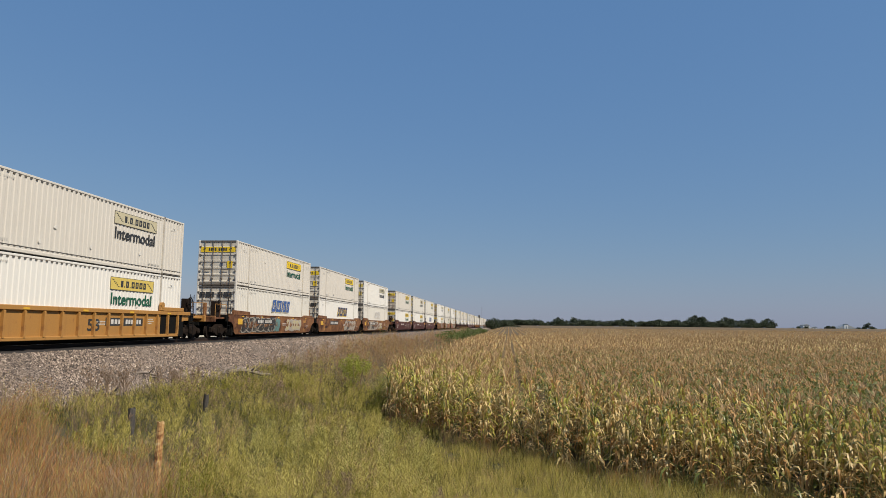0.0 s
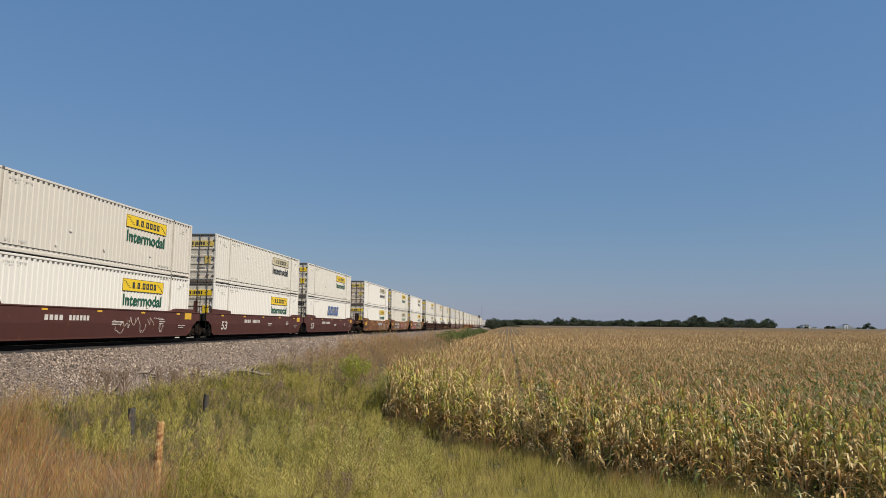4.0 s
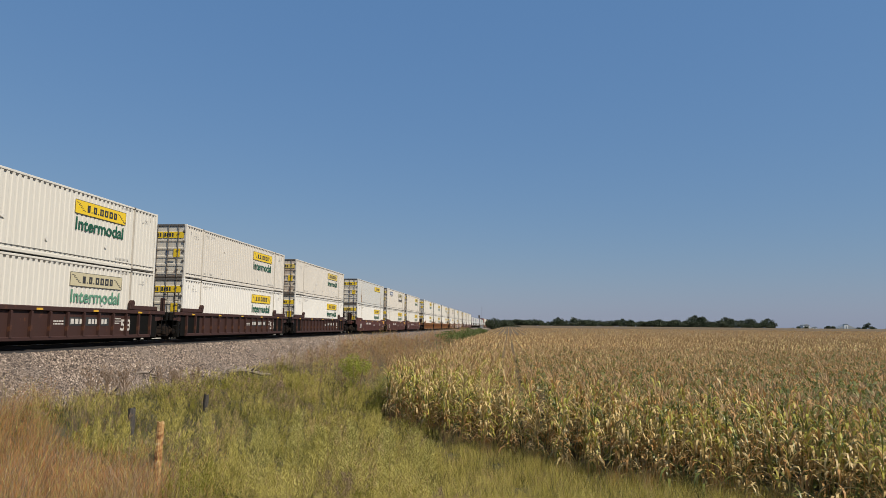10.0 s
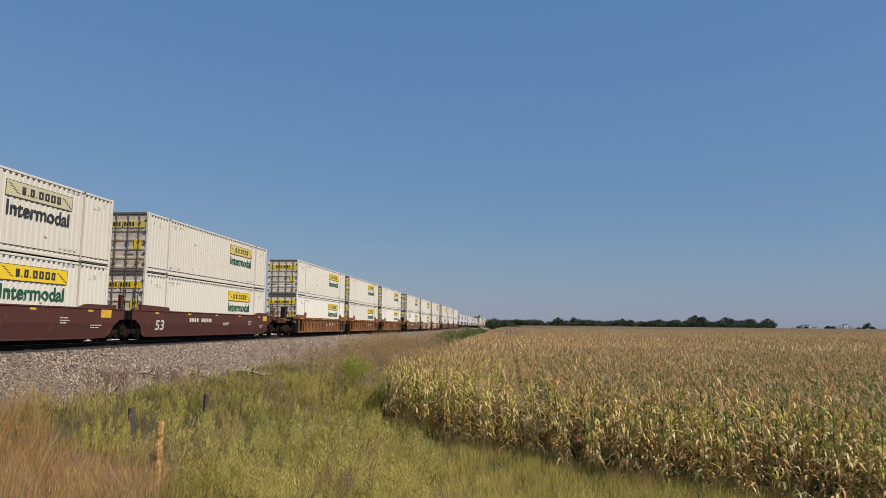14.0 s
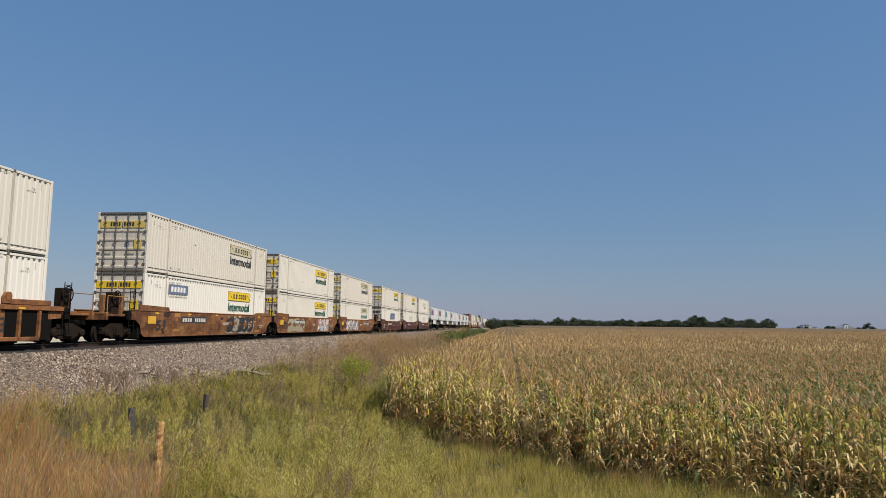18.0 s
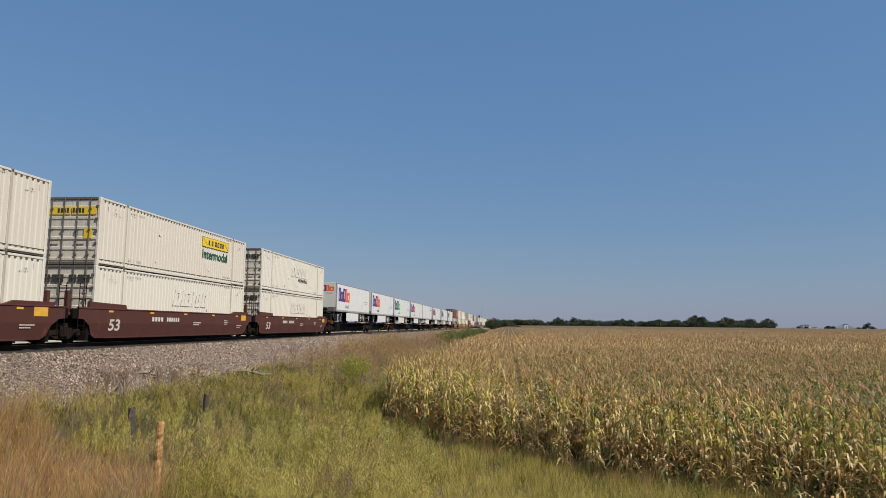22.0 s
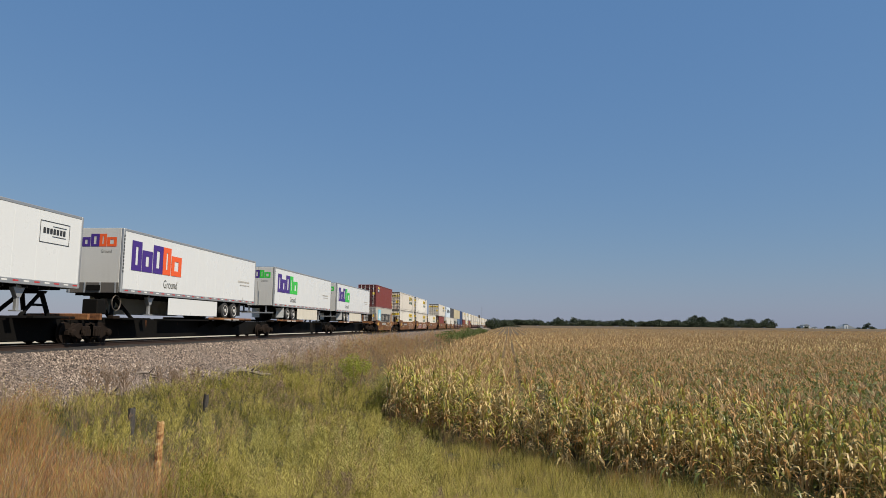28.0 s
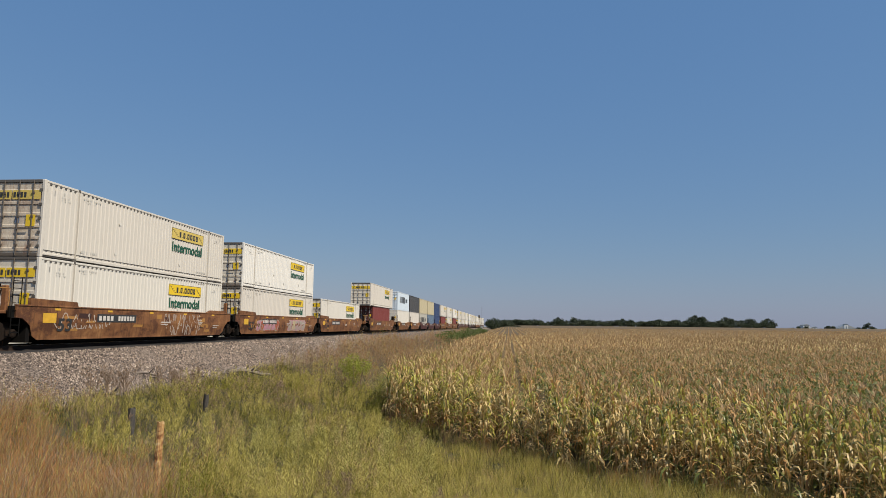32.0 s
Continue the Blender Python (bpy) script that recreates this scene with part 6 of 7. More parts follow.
x, y = rows(62, 150, 0.55, 0.76)
m = len(x)
stuff("corn_rows_far", scatter(CORN_FAR, pick(6, 0.62 + 0.5 * patch(x, y, 0.05) - 0.62 * step(0.05, 0.45, x / y)), x, y, np.zeros(m), RNG.uniform(0, 6.28, m), RNG.normal(1.08, 0.05, m), 0.05), CORN, "tan ripe corn field", "corn")
x, y = rows(150, 430, 2.0, 1.52)
m = len(x)
stuff("corn_field_distant", scatter(CORN_CLUMP, pick(6, 0.6 + 0.4 * patch(x, y, 0.03) - 0.35 * step(0.05, 0.5, x / y)), x, y, rise(x, y), RNG.uniform(0, 6.28, m), RNG.normal(1.08, 0.06, m)), CORN, "distant tan corn field", "corn")


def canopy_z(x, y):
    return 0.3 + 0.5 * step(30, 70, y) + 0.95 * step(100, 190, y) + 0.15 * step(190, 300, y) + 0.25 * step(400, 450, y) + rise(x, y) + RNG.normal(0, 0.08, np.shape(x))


# Filler sheet for the lower leaves; its dark brown paints shade between rows.
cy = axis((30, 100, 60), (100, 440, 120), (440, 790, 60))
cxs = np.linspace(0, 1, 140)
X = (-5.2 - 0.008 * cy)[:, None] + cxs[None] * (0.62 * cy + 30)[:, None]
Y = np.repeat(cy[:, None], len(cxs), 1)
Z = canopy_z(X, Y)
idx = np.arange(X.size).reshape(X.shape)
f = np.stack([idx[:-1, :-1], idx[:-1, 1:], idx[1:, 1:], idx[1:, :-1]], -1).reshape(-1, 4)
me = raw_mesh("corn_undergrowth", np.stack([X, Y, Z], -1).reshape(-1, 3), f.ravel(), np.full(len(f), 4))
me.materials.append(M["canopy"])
tagged(new("corn_undergrowth", me), "sheet for lower corn leaves, coloured dark as shade between rows", "corn", kind="stuff")


def as_mesh(t, name):
    v, l, nn, s = t.arrays()
    me = raw_mesh(name, v, l, nn, s)
    for mm in CORN:
        me.materials.append(M[mm])
    return me


PROTO = []
for a, b, c, d in CORN_SETS:
    root = new("corn_plant")
    part("stalk", as_mesh(a, "stalk"), root)
    for lf in b:
        part("leaf", as_mesh(lf, "leaf"), root)
    part("ear", as_mesh(c, "ear"), root)
    part("tassel", as_mesh(d, "tassel"), root)
    tagged(root, "ripening corn plant with drying leaves at the field edge", "corn plant", "corn plants along the field edge")
    PROTO.append(root)
used = set()
for i in single:
    k = int(front_kinds(CX[i:i + 1], CY[i:i + 1], CD[i:i + 1])[0])
    m4 = pose(float(CX[i]), float(CY[i]), 0, RND.gauss(0, 2.5), RND.gauss(0, 2.5), RND.uniform(0, 360))
    if k not in used:
        used.add(k)
        PROTO[k].matrix_basis = m4
    else:
        copy_thing(PROTO[k], m4)
for k in range(8):
    if k not in used:
        PROTO[k].matrix_basis = pose(9.0 + 0.5 * k, 16.0 + 0.3 * k, 0, 0, 0, 40 * k)


# ------------------------------------------------------------------ grass and weeds of the verge
def tuft(rng, blades, h, spread, width, mix, segs=2, bow=0.35):
    t = Template()
    for _ in range(blades):
        a, r = rng.uniform(0, 6.28), spread * rng.random() ** 0.7
        bx_, by_ = r * math.cos(a), r * math.sin(a)
        hh = h * rng.uniform(0.55, 1.1)
        d = rng.uniform(0, 6.28)
        b = bow * hh * rng.uniform(0.2, 1.0)
        pts = [(bx_, by_, 0), (bx_ + b * 0.3 * math.cos(d), by_ + b * 0.3 * math.sin(d), hh * 0.6), (bx_ + b * math.cos(d), by_ + b * math.sin(d), hh)]
        if segs == 1:
            pts = [pts[0], pts[2]]
        w = [width, width * 0.8, 0.0] if segs == 2 else [width, 0.0]
        q = rng.uniform(0, 6.28)
        t.strip(pts, w, (math.cos(q), math.sin(q), 0), rng.choices(range(len(mix)), mix)[0])
    return t


def plume(rng, h, mix, sprays=105, width=0.0031):
    """A feathery weed: a stem with many fine rising side sprays."""
    t = Template()
    t.strip([(0, 0, 0), (0.02, 0, h * 0.5), (0, 0.03, h)], [0.0025, 0.002, 0.0], (1, 0, 0), 2)
    # Foot leaves take a darker slot, which paints shade low in the plant.
    for i in range(16):
        a, z, k = rng.uniform(0, 6.28), h * rng.uniform(0.02, 0.5), rng.uniform(0.02, 0.16)
        p = Vector((k * math.cos(a), k * math.sin(a), z))
        d = Vector((rng.gauss(0, 0.5), rng.gauss(0, 0.5), rng.uniform(0.2, 1))).normalized() * rng.uniform(0.09, 0.17)
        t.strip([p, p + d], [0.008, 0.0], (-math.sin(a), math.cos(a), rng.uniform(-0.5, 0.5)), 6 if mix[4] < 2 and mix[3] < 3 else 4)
    arms = []
    for i in range(9):
        u, a = rng.uniform(0.25, 0.8), rng.uniform(0, 6.28)
        ln = h * (0.42 * (1 - u) + 0.1)
        arms.append((u * h, a, ln))
    for i in range(sprays):
        z, a, ln = rng.choice(arms + [(0.0, 0.0, 0.0)])
        k = rng.uniform(0.15, 1.0)
        if ln:
            p = Vector((math.cos(a) * ln * 0.5 * k, math.sin(a) * ln * 0.5 * k, z + ln * k * 0.9))
        else:
            p = Vector((0, 0, h * k))
        d = Vector((rng.gauss(0, 0.7), rng.gauss(0, 0.7), rng.uniform(0.1, 1.0))).normalized()
        q = p + d * rng.uniform(0.03, 0.085)
        w = rng.uniform(0, 6.28)
        t.strip([p, q], [width, 0.0], (math.cos(w), math.sin(w), 0.3), rng.choices(range(len(mix)), mix)[0])
    return t


GRASS = ["grass_green", "grass_pale", "grass_straw", "grass_red", "weed_brown", "bush_green", "shade_leaf"]
grng = random.Random(31)
GREENS = [plume(grng, 0.8, (7, 2, 1, 0, 0, 0)), plume(grng, 0.95, (3, 6, 1, 0, 0, 0)), plume(grng, 0.7, (5, 3, 2, 0, 0, 0)), plume(grng, 0.9, (1, 6, 3, 0, 0, 0)),
          plume(grng, 1.0, (4, 4, 1, 0, 0, 0.5)), plume(grng, 0.75, (4, 5, 2, 0, 0, 0)), plume(grng, 0.6, (2, 5, 3, 0.6, 0, 0)), plume(grng, 0.85, (4, 1, 1, 0, 1, 1))]


def seeded(rng):
    """Dry grass: fine stems with fuzzy seed heads."""
    t = tuft(rng, 30, 0.85, 0.2, 0.0013, (0.3, 0.4, 2, 7, 3, 0))
    for _ in range(64):
        a, r, z = rng.uniform(0, 6.28), 0.26 * rng.random() ** 0.6, rng.uniform(0.35, 0.95)
        p = Vector((r * math.cos(a), r * math.sin(a), z))
        d = Vector((rng.gauss(0, 0.3), rng.gauss(0, 0.3), 1)).normalized() * rng.uniform(0.06, 0.16)
        w = rng.uniform(0, 6.28)
        t.strip([p, p + d], [0.0018, 0.0], (math.cos(w), math.sin(w), 0.2), rng.choices(range(6), (0.4, 0.6, 1.6, 6, 3, 0))[0])
    return t


BROWNS = [seeded(grng) for _ in range(5)] + [plume(grng, 0.8, (0.5, 1, 2, 6, 1, 0)), plume(grng, 0.9, (0.3, 0.5, 4, 4, 1, 0))]
DARKS = [tuft(grng, 36, 0.9, 0.16, 0.0018, (0.3, 0.5, 1, 1.5, 7, 0)), plume(grng, 1.0, (0.3, 0.3, 1, 1, 7, 0)), plume(grng, 0.9, (1, 0.5, 1.5, 2, 5, 0))]
LUSH = [plume(grng, 0.8, (2, 1, 0, 0, 0, 7), 100, 0.0045), tuft(grng, 46, 0.65, 0.18, 0.004, (3, 2, 0, 0, 0, 6))]


NEAR_SET = GREENS + BROWNS + DARKS + LUSH
FAR_SET = [plume(grng, rng_h, mix, 46, 0.0065) for rng_h, mix in (
    (0.8, (7, 2, 1, 0, 0, 0)), (0.95, (3, 6, 1, 0, 0, 0)), (0.7, (5, 3, 2, 0, 0, 0)), (0.9, (1, 6, 3, 0, 0, 0)), (1.0, (4, 4, 1, 0, 0, 0.5)), (0.75, (4, 5, 2, 0, 0, 0)), (0.6, (2, 5, 3, 0.6, 0, 0)), (0.85, (4, 1, 1, 0, 1, 1)),
    (0.8, (0.5, 1, 2, 6, 1, 0)), (0.9, (0.3, 0.5, 4, 4, 1, 0)), (0.8, (0.5, 1, 2, 4, 3, 0)), (0.9, (0.3, 1, 2, 5, 2, 0)), (0.7, (0.5, 1, 3, 4, 2, 0)), (0.85, (0.5, 1, 2, 6, 1, 0)), (0.9, (0.5, 1, 2, 5, 2, 0)),
    (0.9, (0.3, 0.5, 1, 1.5, 7, 0)), (1.0, (0.3, 0.3, 1, 1, 7, 0)), (0.9, (1, 0.5, 1.5, 2, 5, 0)), (0.8, (2, 1, 0, 0, 0, 7)), (0.65, (3, 2, 0, 0, 0, 6)))]


def feather_clump(rng, n, h, spread, body, tip, sprays, width, short=1.0, dark=6):
    """A bushy mound of feathery weeds: tapering plumes round a centre, leafy and coloured dark below as shade, paler at
    the tips.
    """
    t = Template()
    for _ in range(n):
        a, r = rng.uniform(0, 6.28), spread * math.sqrt(rng.random())
        hh = h * (1 - 0.5 * (r / spread) ** 2) * rng.uniform(0.72, 1.12)
        foot = Vector((r * math.cos(a), r * math.sin(a), 0))
        top = foot * rng.uniform(1.1, 1.7) + Vector((rng.gauss(0, 0.06), rng.gauss(0, 0.06), hh))
        t.strip([foot, foot.lerp(top, 0.5), top], [0.003, 0.0022, 0.0], (1, 0, 0), 2)
        # Base leaves in the dark slot: the mound's lower shade as colour.
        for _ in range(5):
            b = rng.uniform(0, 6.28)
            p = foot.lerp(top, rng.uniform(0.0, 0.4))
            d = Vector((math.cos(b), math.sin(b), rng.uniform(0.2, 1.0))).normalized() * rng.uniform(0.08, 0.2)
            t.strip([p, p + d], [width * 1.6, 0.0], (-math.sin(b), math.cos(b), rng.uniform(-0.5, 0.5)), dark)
        for _ in range(sprays):
            u, b = 0.22 + 0.78 * rng.random() ** 0.85, rng.uniform(0, 6.28)
            out = math.sqrt(rng.random()) * hh * (0.015 + 0.17 * (1 - u) ** 0.8)
            p = foot.lerp(top, u) + Vector((out * math.cos(b), out * math.sin(b), 0.25 * out))
            d = Vector((0.5 * math.cos(b) + rng.gauss(0, 0.3), 0.5 * math.sin(b) + rng.gauss(0, 0.3), rng.uniform(0.5, 1.5))).normalized() * (short * rng.uniform(0.045, 0.115))
            w = rng.uniform(0, 6.28)
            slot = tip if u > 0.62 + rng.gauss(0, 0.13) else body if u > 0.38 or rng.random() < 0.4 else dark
            t.strip([p, p + d], [width * rng.uniform(0.6, 1.1), 0.0], (math.cos(w), math.sin(w), 0.3), slot)
    return t


def dry_clump(rng, h, stems, heads, main, second, lean, width):
    """A tussock of dry grass bent one way, with fuzzy seed heads and a few straw stems above."""
    t = Template()
    for k in range(stems):
        a, r = rng.uniform(0, 6.28), 0.24 * math.sqrt(rng.random())
        foot = Vector((r * math.cos(a), r * math.sin(a), 0))
        hh = h * rng.uniform(0.5, 1.05) * (1.25 if k % 14 == 0 else 1)
        bend = Vector((lean + rng.gauss(0, 0.22), rng.gauss(0, 0.22), 0)) * hh
        q = rng.uniform(0, 6.28)
        t.strip([foot, foot + bend * 0.35 + Vector((0, 0, hh * 0.6)), foot + bend + Vector((0, 0, hh))], [width, width * 0.8, 0.0], (math.cos(q), math.sin(q), 0),
                1 if k % 14 == 0 else rng.choices((main, second, 2, 6), (6, 3, 1.5, 1.2))[0])
    for _ in range(heads):
        a, r, z = rng.uniform(0, 6.28), 0.3 * math.sqrt(rng.random()), h * rng.uniform(0.4, 1.05)
        p = Vector((r * math.cos(a) + lean * z, r * math.sin(a), z))
        d = Vector((lean + rng.gauss(0, 0.35), rng.gauss(0, 0.35), 1)).normalized() * rng.uniform(0.05, 0.14)
        w = rng.uniform(0, 6.28)
        t.strip([p, p + d], [width * 1.5, 0.0], (math.cos(w), math.sin(w), 0.2), rng.choices((main, second, 1), (6, 3, 0.7))[0])
    return t


# slots: 0 green, 1 pale, 2 straw, 3 russet, 4 brown, 5 fresh green, 6 leaf darkened for shade
CLUMP_LOOK = ((0, 0), (0, 1), (6, 1), (1, 1), (0, 0), (0, 1), (1, 2), (0, 4), (6, 0), (5, 0))
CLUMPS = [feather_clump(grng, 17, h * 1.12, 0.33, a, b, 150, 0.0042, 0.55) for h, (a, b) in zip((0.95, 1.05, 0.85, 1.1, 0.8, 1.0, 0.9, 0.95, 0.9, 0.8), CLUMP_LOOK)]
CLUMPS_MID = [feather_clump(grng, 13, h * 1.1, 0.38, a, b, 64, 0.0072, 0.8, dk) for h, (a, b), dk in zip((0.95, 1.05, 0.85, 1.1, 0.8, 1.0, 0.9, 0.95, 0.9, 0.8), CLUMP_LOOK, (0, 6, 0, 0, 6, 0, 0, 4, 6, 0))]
DRY_CLUMPS = [dry_clump(grng, h, 78, 110, a, b, ln, 0.0019) for h, a, b, ln in ((0.85, 3, 3, 0.15), (0.95, 3, 4, 0.3), (0.75, 4, 3, -0.2), (0.9, 3, 2, 0.4), (0.8, 2, 3, 0.1), (1.0, 4, 4, 0.0))]


def verge(x, y):
    """True where the verge grows: between the ballast and the corn."""
    return (in_field(x, y) < 0.55) & (x > -12.7 - 0.5 * step(40, 60, y))


def sow(count, y0, y1, xr):
    y = y0 + (y1 - y0) * RNG.random(count)
    x = xr[0](y) + (xr[1](y) - xr[0](y)) * RNG.random(count)
    k = verge(x, y) & (blobs_of(x + 3, y + 5, 1.5) > 0.24)
    return x[k], y[k]


def clump_places(y0, y1, gap, xr):
    """Clump centres on a loosened grid over the verge."""
    ys = np.arange(y0, y1, gap)
    xs = np.arange(-13.4, 7.0, gap)
    X, Y = np.meshgrid(xs, ys)
    X, Y = (v + RNG.uniform(-0.48, 0.48, v.shape) * gap for v in (X, Y))
    x, y = X.ravel(), Y.ravel()
    k = verge(x, y) & (x > xr[0](y)) & (x < xr[1](y)) & (RNG.random(len(x)) < 0.95) & (blobs_of(x * 1.2 + 11, y * 0.7, 0.8) > 0.2)
    return x[k], y[k]


def lowered(x, y):
    """Height factor: lower before the posts, beside the ballast and on the mown strip before the corn."""
    f = 1 - 0.4 * step(-10.6, -12.2, x) * step(48, 38, y) * step(16.5, 19, y)
    f = f * (1 - 0.5 * step(-0.24, -0.06, x / np.maximum(y, 1)) * step(27, 21, y))
    f = f * (1 - 0.25 * step(-3.2, -1.4, in_field(x, y)) * step(38, 30, y))
    for px, py, reach in ((-9.90, 22.0, 1.3), (-10.25, 18.2, 0.35), (-5.98, 11.5, 1.2)):
        ahead = (py - y + 0.2) / reach
        beside = np.abs(x - px * y / py)
        f = f * np.where((ahead > 0) & (ahead < 1), 1 - 0.45 * step(0.55, 0.3, beside), 1)
    return f


def plant_clumps(name, x, y, kinds, label, scale=1.0):
    b = brownness(x, y)
    n = len(x)
    look_at = blobs_of(x * 1.1 + 4, y * 0.8, 0.55) * 0.55 + 0.5 * RNG.random(n)
    which = np.clip((look_at * 9.0).astype(int), 0, 8)
    mown = step(-0.24, -0.1, x / np.maximum(y, 1)) * step(27, 21, y) > RNG.random(n)
    which = np.where(mown, RNG.choice([3, 6, 7, 1, 3], n), which)
    lush = (in_field(x, y) > -2.0) & (y > 24) & (RNG.random(n) < 0.75)
    which = np.where(lush, 9, which)
    which = np.where(RNG.random(n) < b, 10 + RNG.integers(0, 6, n), which)
    size = scale * RNG.uniform(0.6, 1.25, n) * (0.66 + 0.66 * blobs_of(x + 30, y + 7, 0.4)) * lowered(x, y)
    stuff(name, scatter(kinds, which, x, y, ground_z(x, y) - 0.02, RNG.uniform(-0.7, 0.7, n) + np.where(which < 10, RNG.uniform(0, 6.28, n), 0), size, 0.08), GRASS, label, "grass")


def brownness(x, y):
    r = -x / np.maximum(y, 1)
    r = r + 0.12 * (blobs_of(x, y, 0.8) - 0.5)
    near_b = step(0.42, 0.55, r) * step(15.5, 11, y) + 0.8 * step(0.58, 0.70, r) * step(24, 14, y)
    far_b = step(34, 44, y) * step(-7.6, -9.0, x)
    return np.clip(near_b + far_b + 0.25 * (patch(x, y, 0.9) - 0.5), 0, 1)


def plant(name, x, y, scale, label, kinds=NEAR_SET):
    b = brownness(x, y)
    n = len(x)
    draw = RNG.random(n)
    g, br, dk, lu = len(GREENS), len(BROWNS), len(DARKS), len(LUSH)
    # plants of one kind stand together
    fam = (blobs_of(x, y, 0.9) * 1.35 - 0.17 + RNG.normal(0, 0.16, n)).clip(0, 0.999)
    which = (fam * g).astype(int)
    which = np.where(draw < b, g + RNG.integers(0, br, n), which)
    dark = ((y > 31) & (x < -8.2 - 0.045 * (60 - y).clip(0, 40)) & (draw < 0.6)) | ((blobs_of(x + 9, y, 0.55) > 0.88) & (draw < 0.5)) | ((x < -11.6) & (draw < 0.45))
    which = np.where(dark, g + br + RNG.integers(0, dk, n), which)
    edge = in_field(x, y)
    lush = (edge > -1.6) & (y > 24) & (draw < 0.7)
    which = np.where(lush, g + br + dk + RNG.integers(0, lu, n), which)
    size = scale * RNG.normal(1.0, 0.15, n) * (0.45 + 0.6 * blobs_of(x + 30, y + 7, 0.95)) * lowered(x, y)
    size = size * (1 + 0.35 * step(44, 60, y) * step(-7.5, -9.0, x))
    stuff(name, scatter(kinds, which, x, y, ground_z(x, y) - 0.02, RNG.uniform(0, 6.28, n), size, 0.14), GRASS, label, "grass")


LEFT, RIGHT = (lambda y: np.maximum(-13.4, -0.80 * y)), (lambda y: np.minimum(0.5 * y, 6.5))
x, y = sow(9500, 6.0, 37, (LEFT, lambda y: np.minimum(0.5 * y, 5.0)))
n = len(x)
# Low tufts, mostly in the dark leaf colour that paints gaps as shade.
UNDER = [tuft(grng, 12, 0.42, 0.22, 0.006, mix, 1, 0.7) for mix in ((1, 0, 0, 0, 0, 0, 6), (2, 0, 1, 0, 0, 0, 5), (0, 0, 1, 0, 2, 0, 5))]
stuff("verge_undergrowth", scatter(UNDER, RNG.integers(0, 3, n), x, y, ground_z(x, y) - 0.02, RNG.uniform(0, 6.28, n), RNG.uniform(0.7, 1.3, n), 0.2), GRASS, "undergrowth coloured dark for the shade between the weeds", "grass")
x, y = sow(1100, 5.0, 20, (LEFT, RIGHT))
plant("verge_grass_near", x, y, 0.8 * (0.6 + 0.55 * step(5.5, 9.5, y)), "tall feathery green weeds and russet dry grass")
x, y = clump_places(6.2, 14, 0.74, (LEFT, RIGHT))
xd, yd = clump_places(6.0, 24, 0.40, (LEFT, RIGHT))
k = brownness(xd, yd) > RNG.uniform(0.35, 0.9, len(xd))
xd, yd = xd[k], yd[k]
stuff("russet_tussocks", scatter(DRY_CLUMPS, RNG.integers(0, 6, len(xd)), xd, yd, ground_z(xd, yd) - 0.02, RNG.uniform(-0.9, 0.9, len(xd)), RNG.uniform(0.6, 1.15, len(xd)) * (0.72 + 0.4 * step(5.5, 10.0, yd)), 0.1), GRASS, "russet and straw-coloured dry grass in tussocks", "grass")
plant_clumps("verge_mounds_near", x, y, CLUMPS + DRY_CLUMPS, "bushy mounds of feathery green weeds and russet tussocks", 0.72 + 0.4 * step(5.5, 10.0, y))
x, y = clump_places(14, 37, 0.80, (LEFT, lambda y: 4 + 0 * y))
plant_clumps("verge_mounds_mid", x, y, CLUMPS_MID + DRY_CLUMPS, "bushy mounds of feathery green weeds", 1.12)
x, y = clump_places(11, 31, 0.36, (lambda y: -5.5 + 0 * y, RIGHT))
k = (in_field(x, y) > -0.65) & (in_field(x, y) < 0.5)
x, y = x[k], y[k]
stuff("corn_foot_grass", scatter(DRY_CLUMPS, RNG.integers(0, 6, len(x)), x, y, ground_z(x, y) - 0.02, RNG.uniform(-0.9, 0.9, len(x)), RNG.uniform(0.35, 0.75, len(x)), 0.1), GRASS, "brown and straw grass at the foot of the corn", "grass")
x, y = sow(9000, 8.0, 22, (lambda y: -0.25 * y, lambda y: 0.5 * y))
n = len(x)
SWARD = [tuft(grng, 16, 0.36, 0.16, 0.0034, mix, 1, 0.6) for mix in ((1, 5, 3, 0, 0, 0), (1, 6, 3, 0, 0, 0), (1, 4, 4, 0.6, 0, 0))]
stuff("short_verge_grass", scatter(SWARD, RNG.integers(0, 3, n), x, y, ground_z(x, y) - 0.02, RNG.uniform(0, 6.28, n), RNG.uniform(0.8, 1.5, n), 0.2), GRASS, "short yellow green grass before the corn", "grass")
x, y = sow(900, 19, 34, (lambda y: np.maximum(-13.4, -0.78 * y), lambda y: 4 + 0 * y))
plant("verge_grass_mid", x, y, 1.12, "soft green and straw coloured weeds", FAR_SET)
x, y = sow(4600, 34, 76, (lambda y: -13.4 + 0 * y, lambda y: -4 + 0 * y))
x2, y2 = sow(1800, 76, 125, (lambda y: -13.4 + 0 * y, lambda y: -4 + 0 * y))
x, y = np.concatenate([x, x2]), np.concatenate([y, y2])
plant("verge_grass_far", x, y, 1.5, "brown seeded weeds and green grass beside the track", FAR_SET)
x, y = sow(1800, 120, 420, (lambda y: -13.6 + 0 * y, lambda y: -6 - 0.03 * y))
plant("verge_grass_distant", x, y, 1.9, "distant weeds beside the track", FAR_SET)


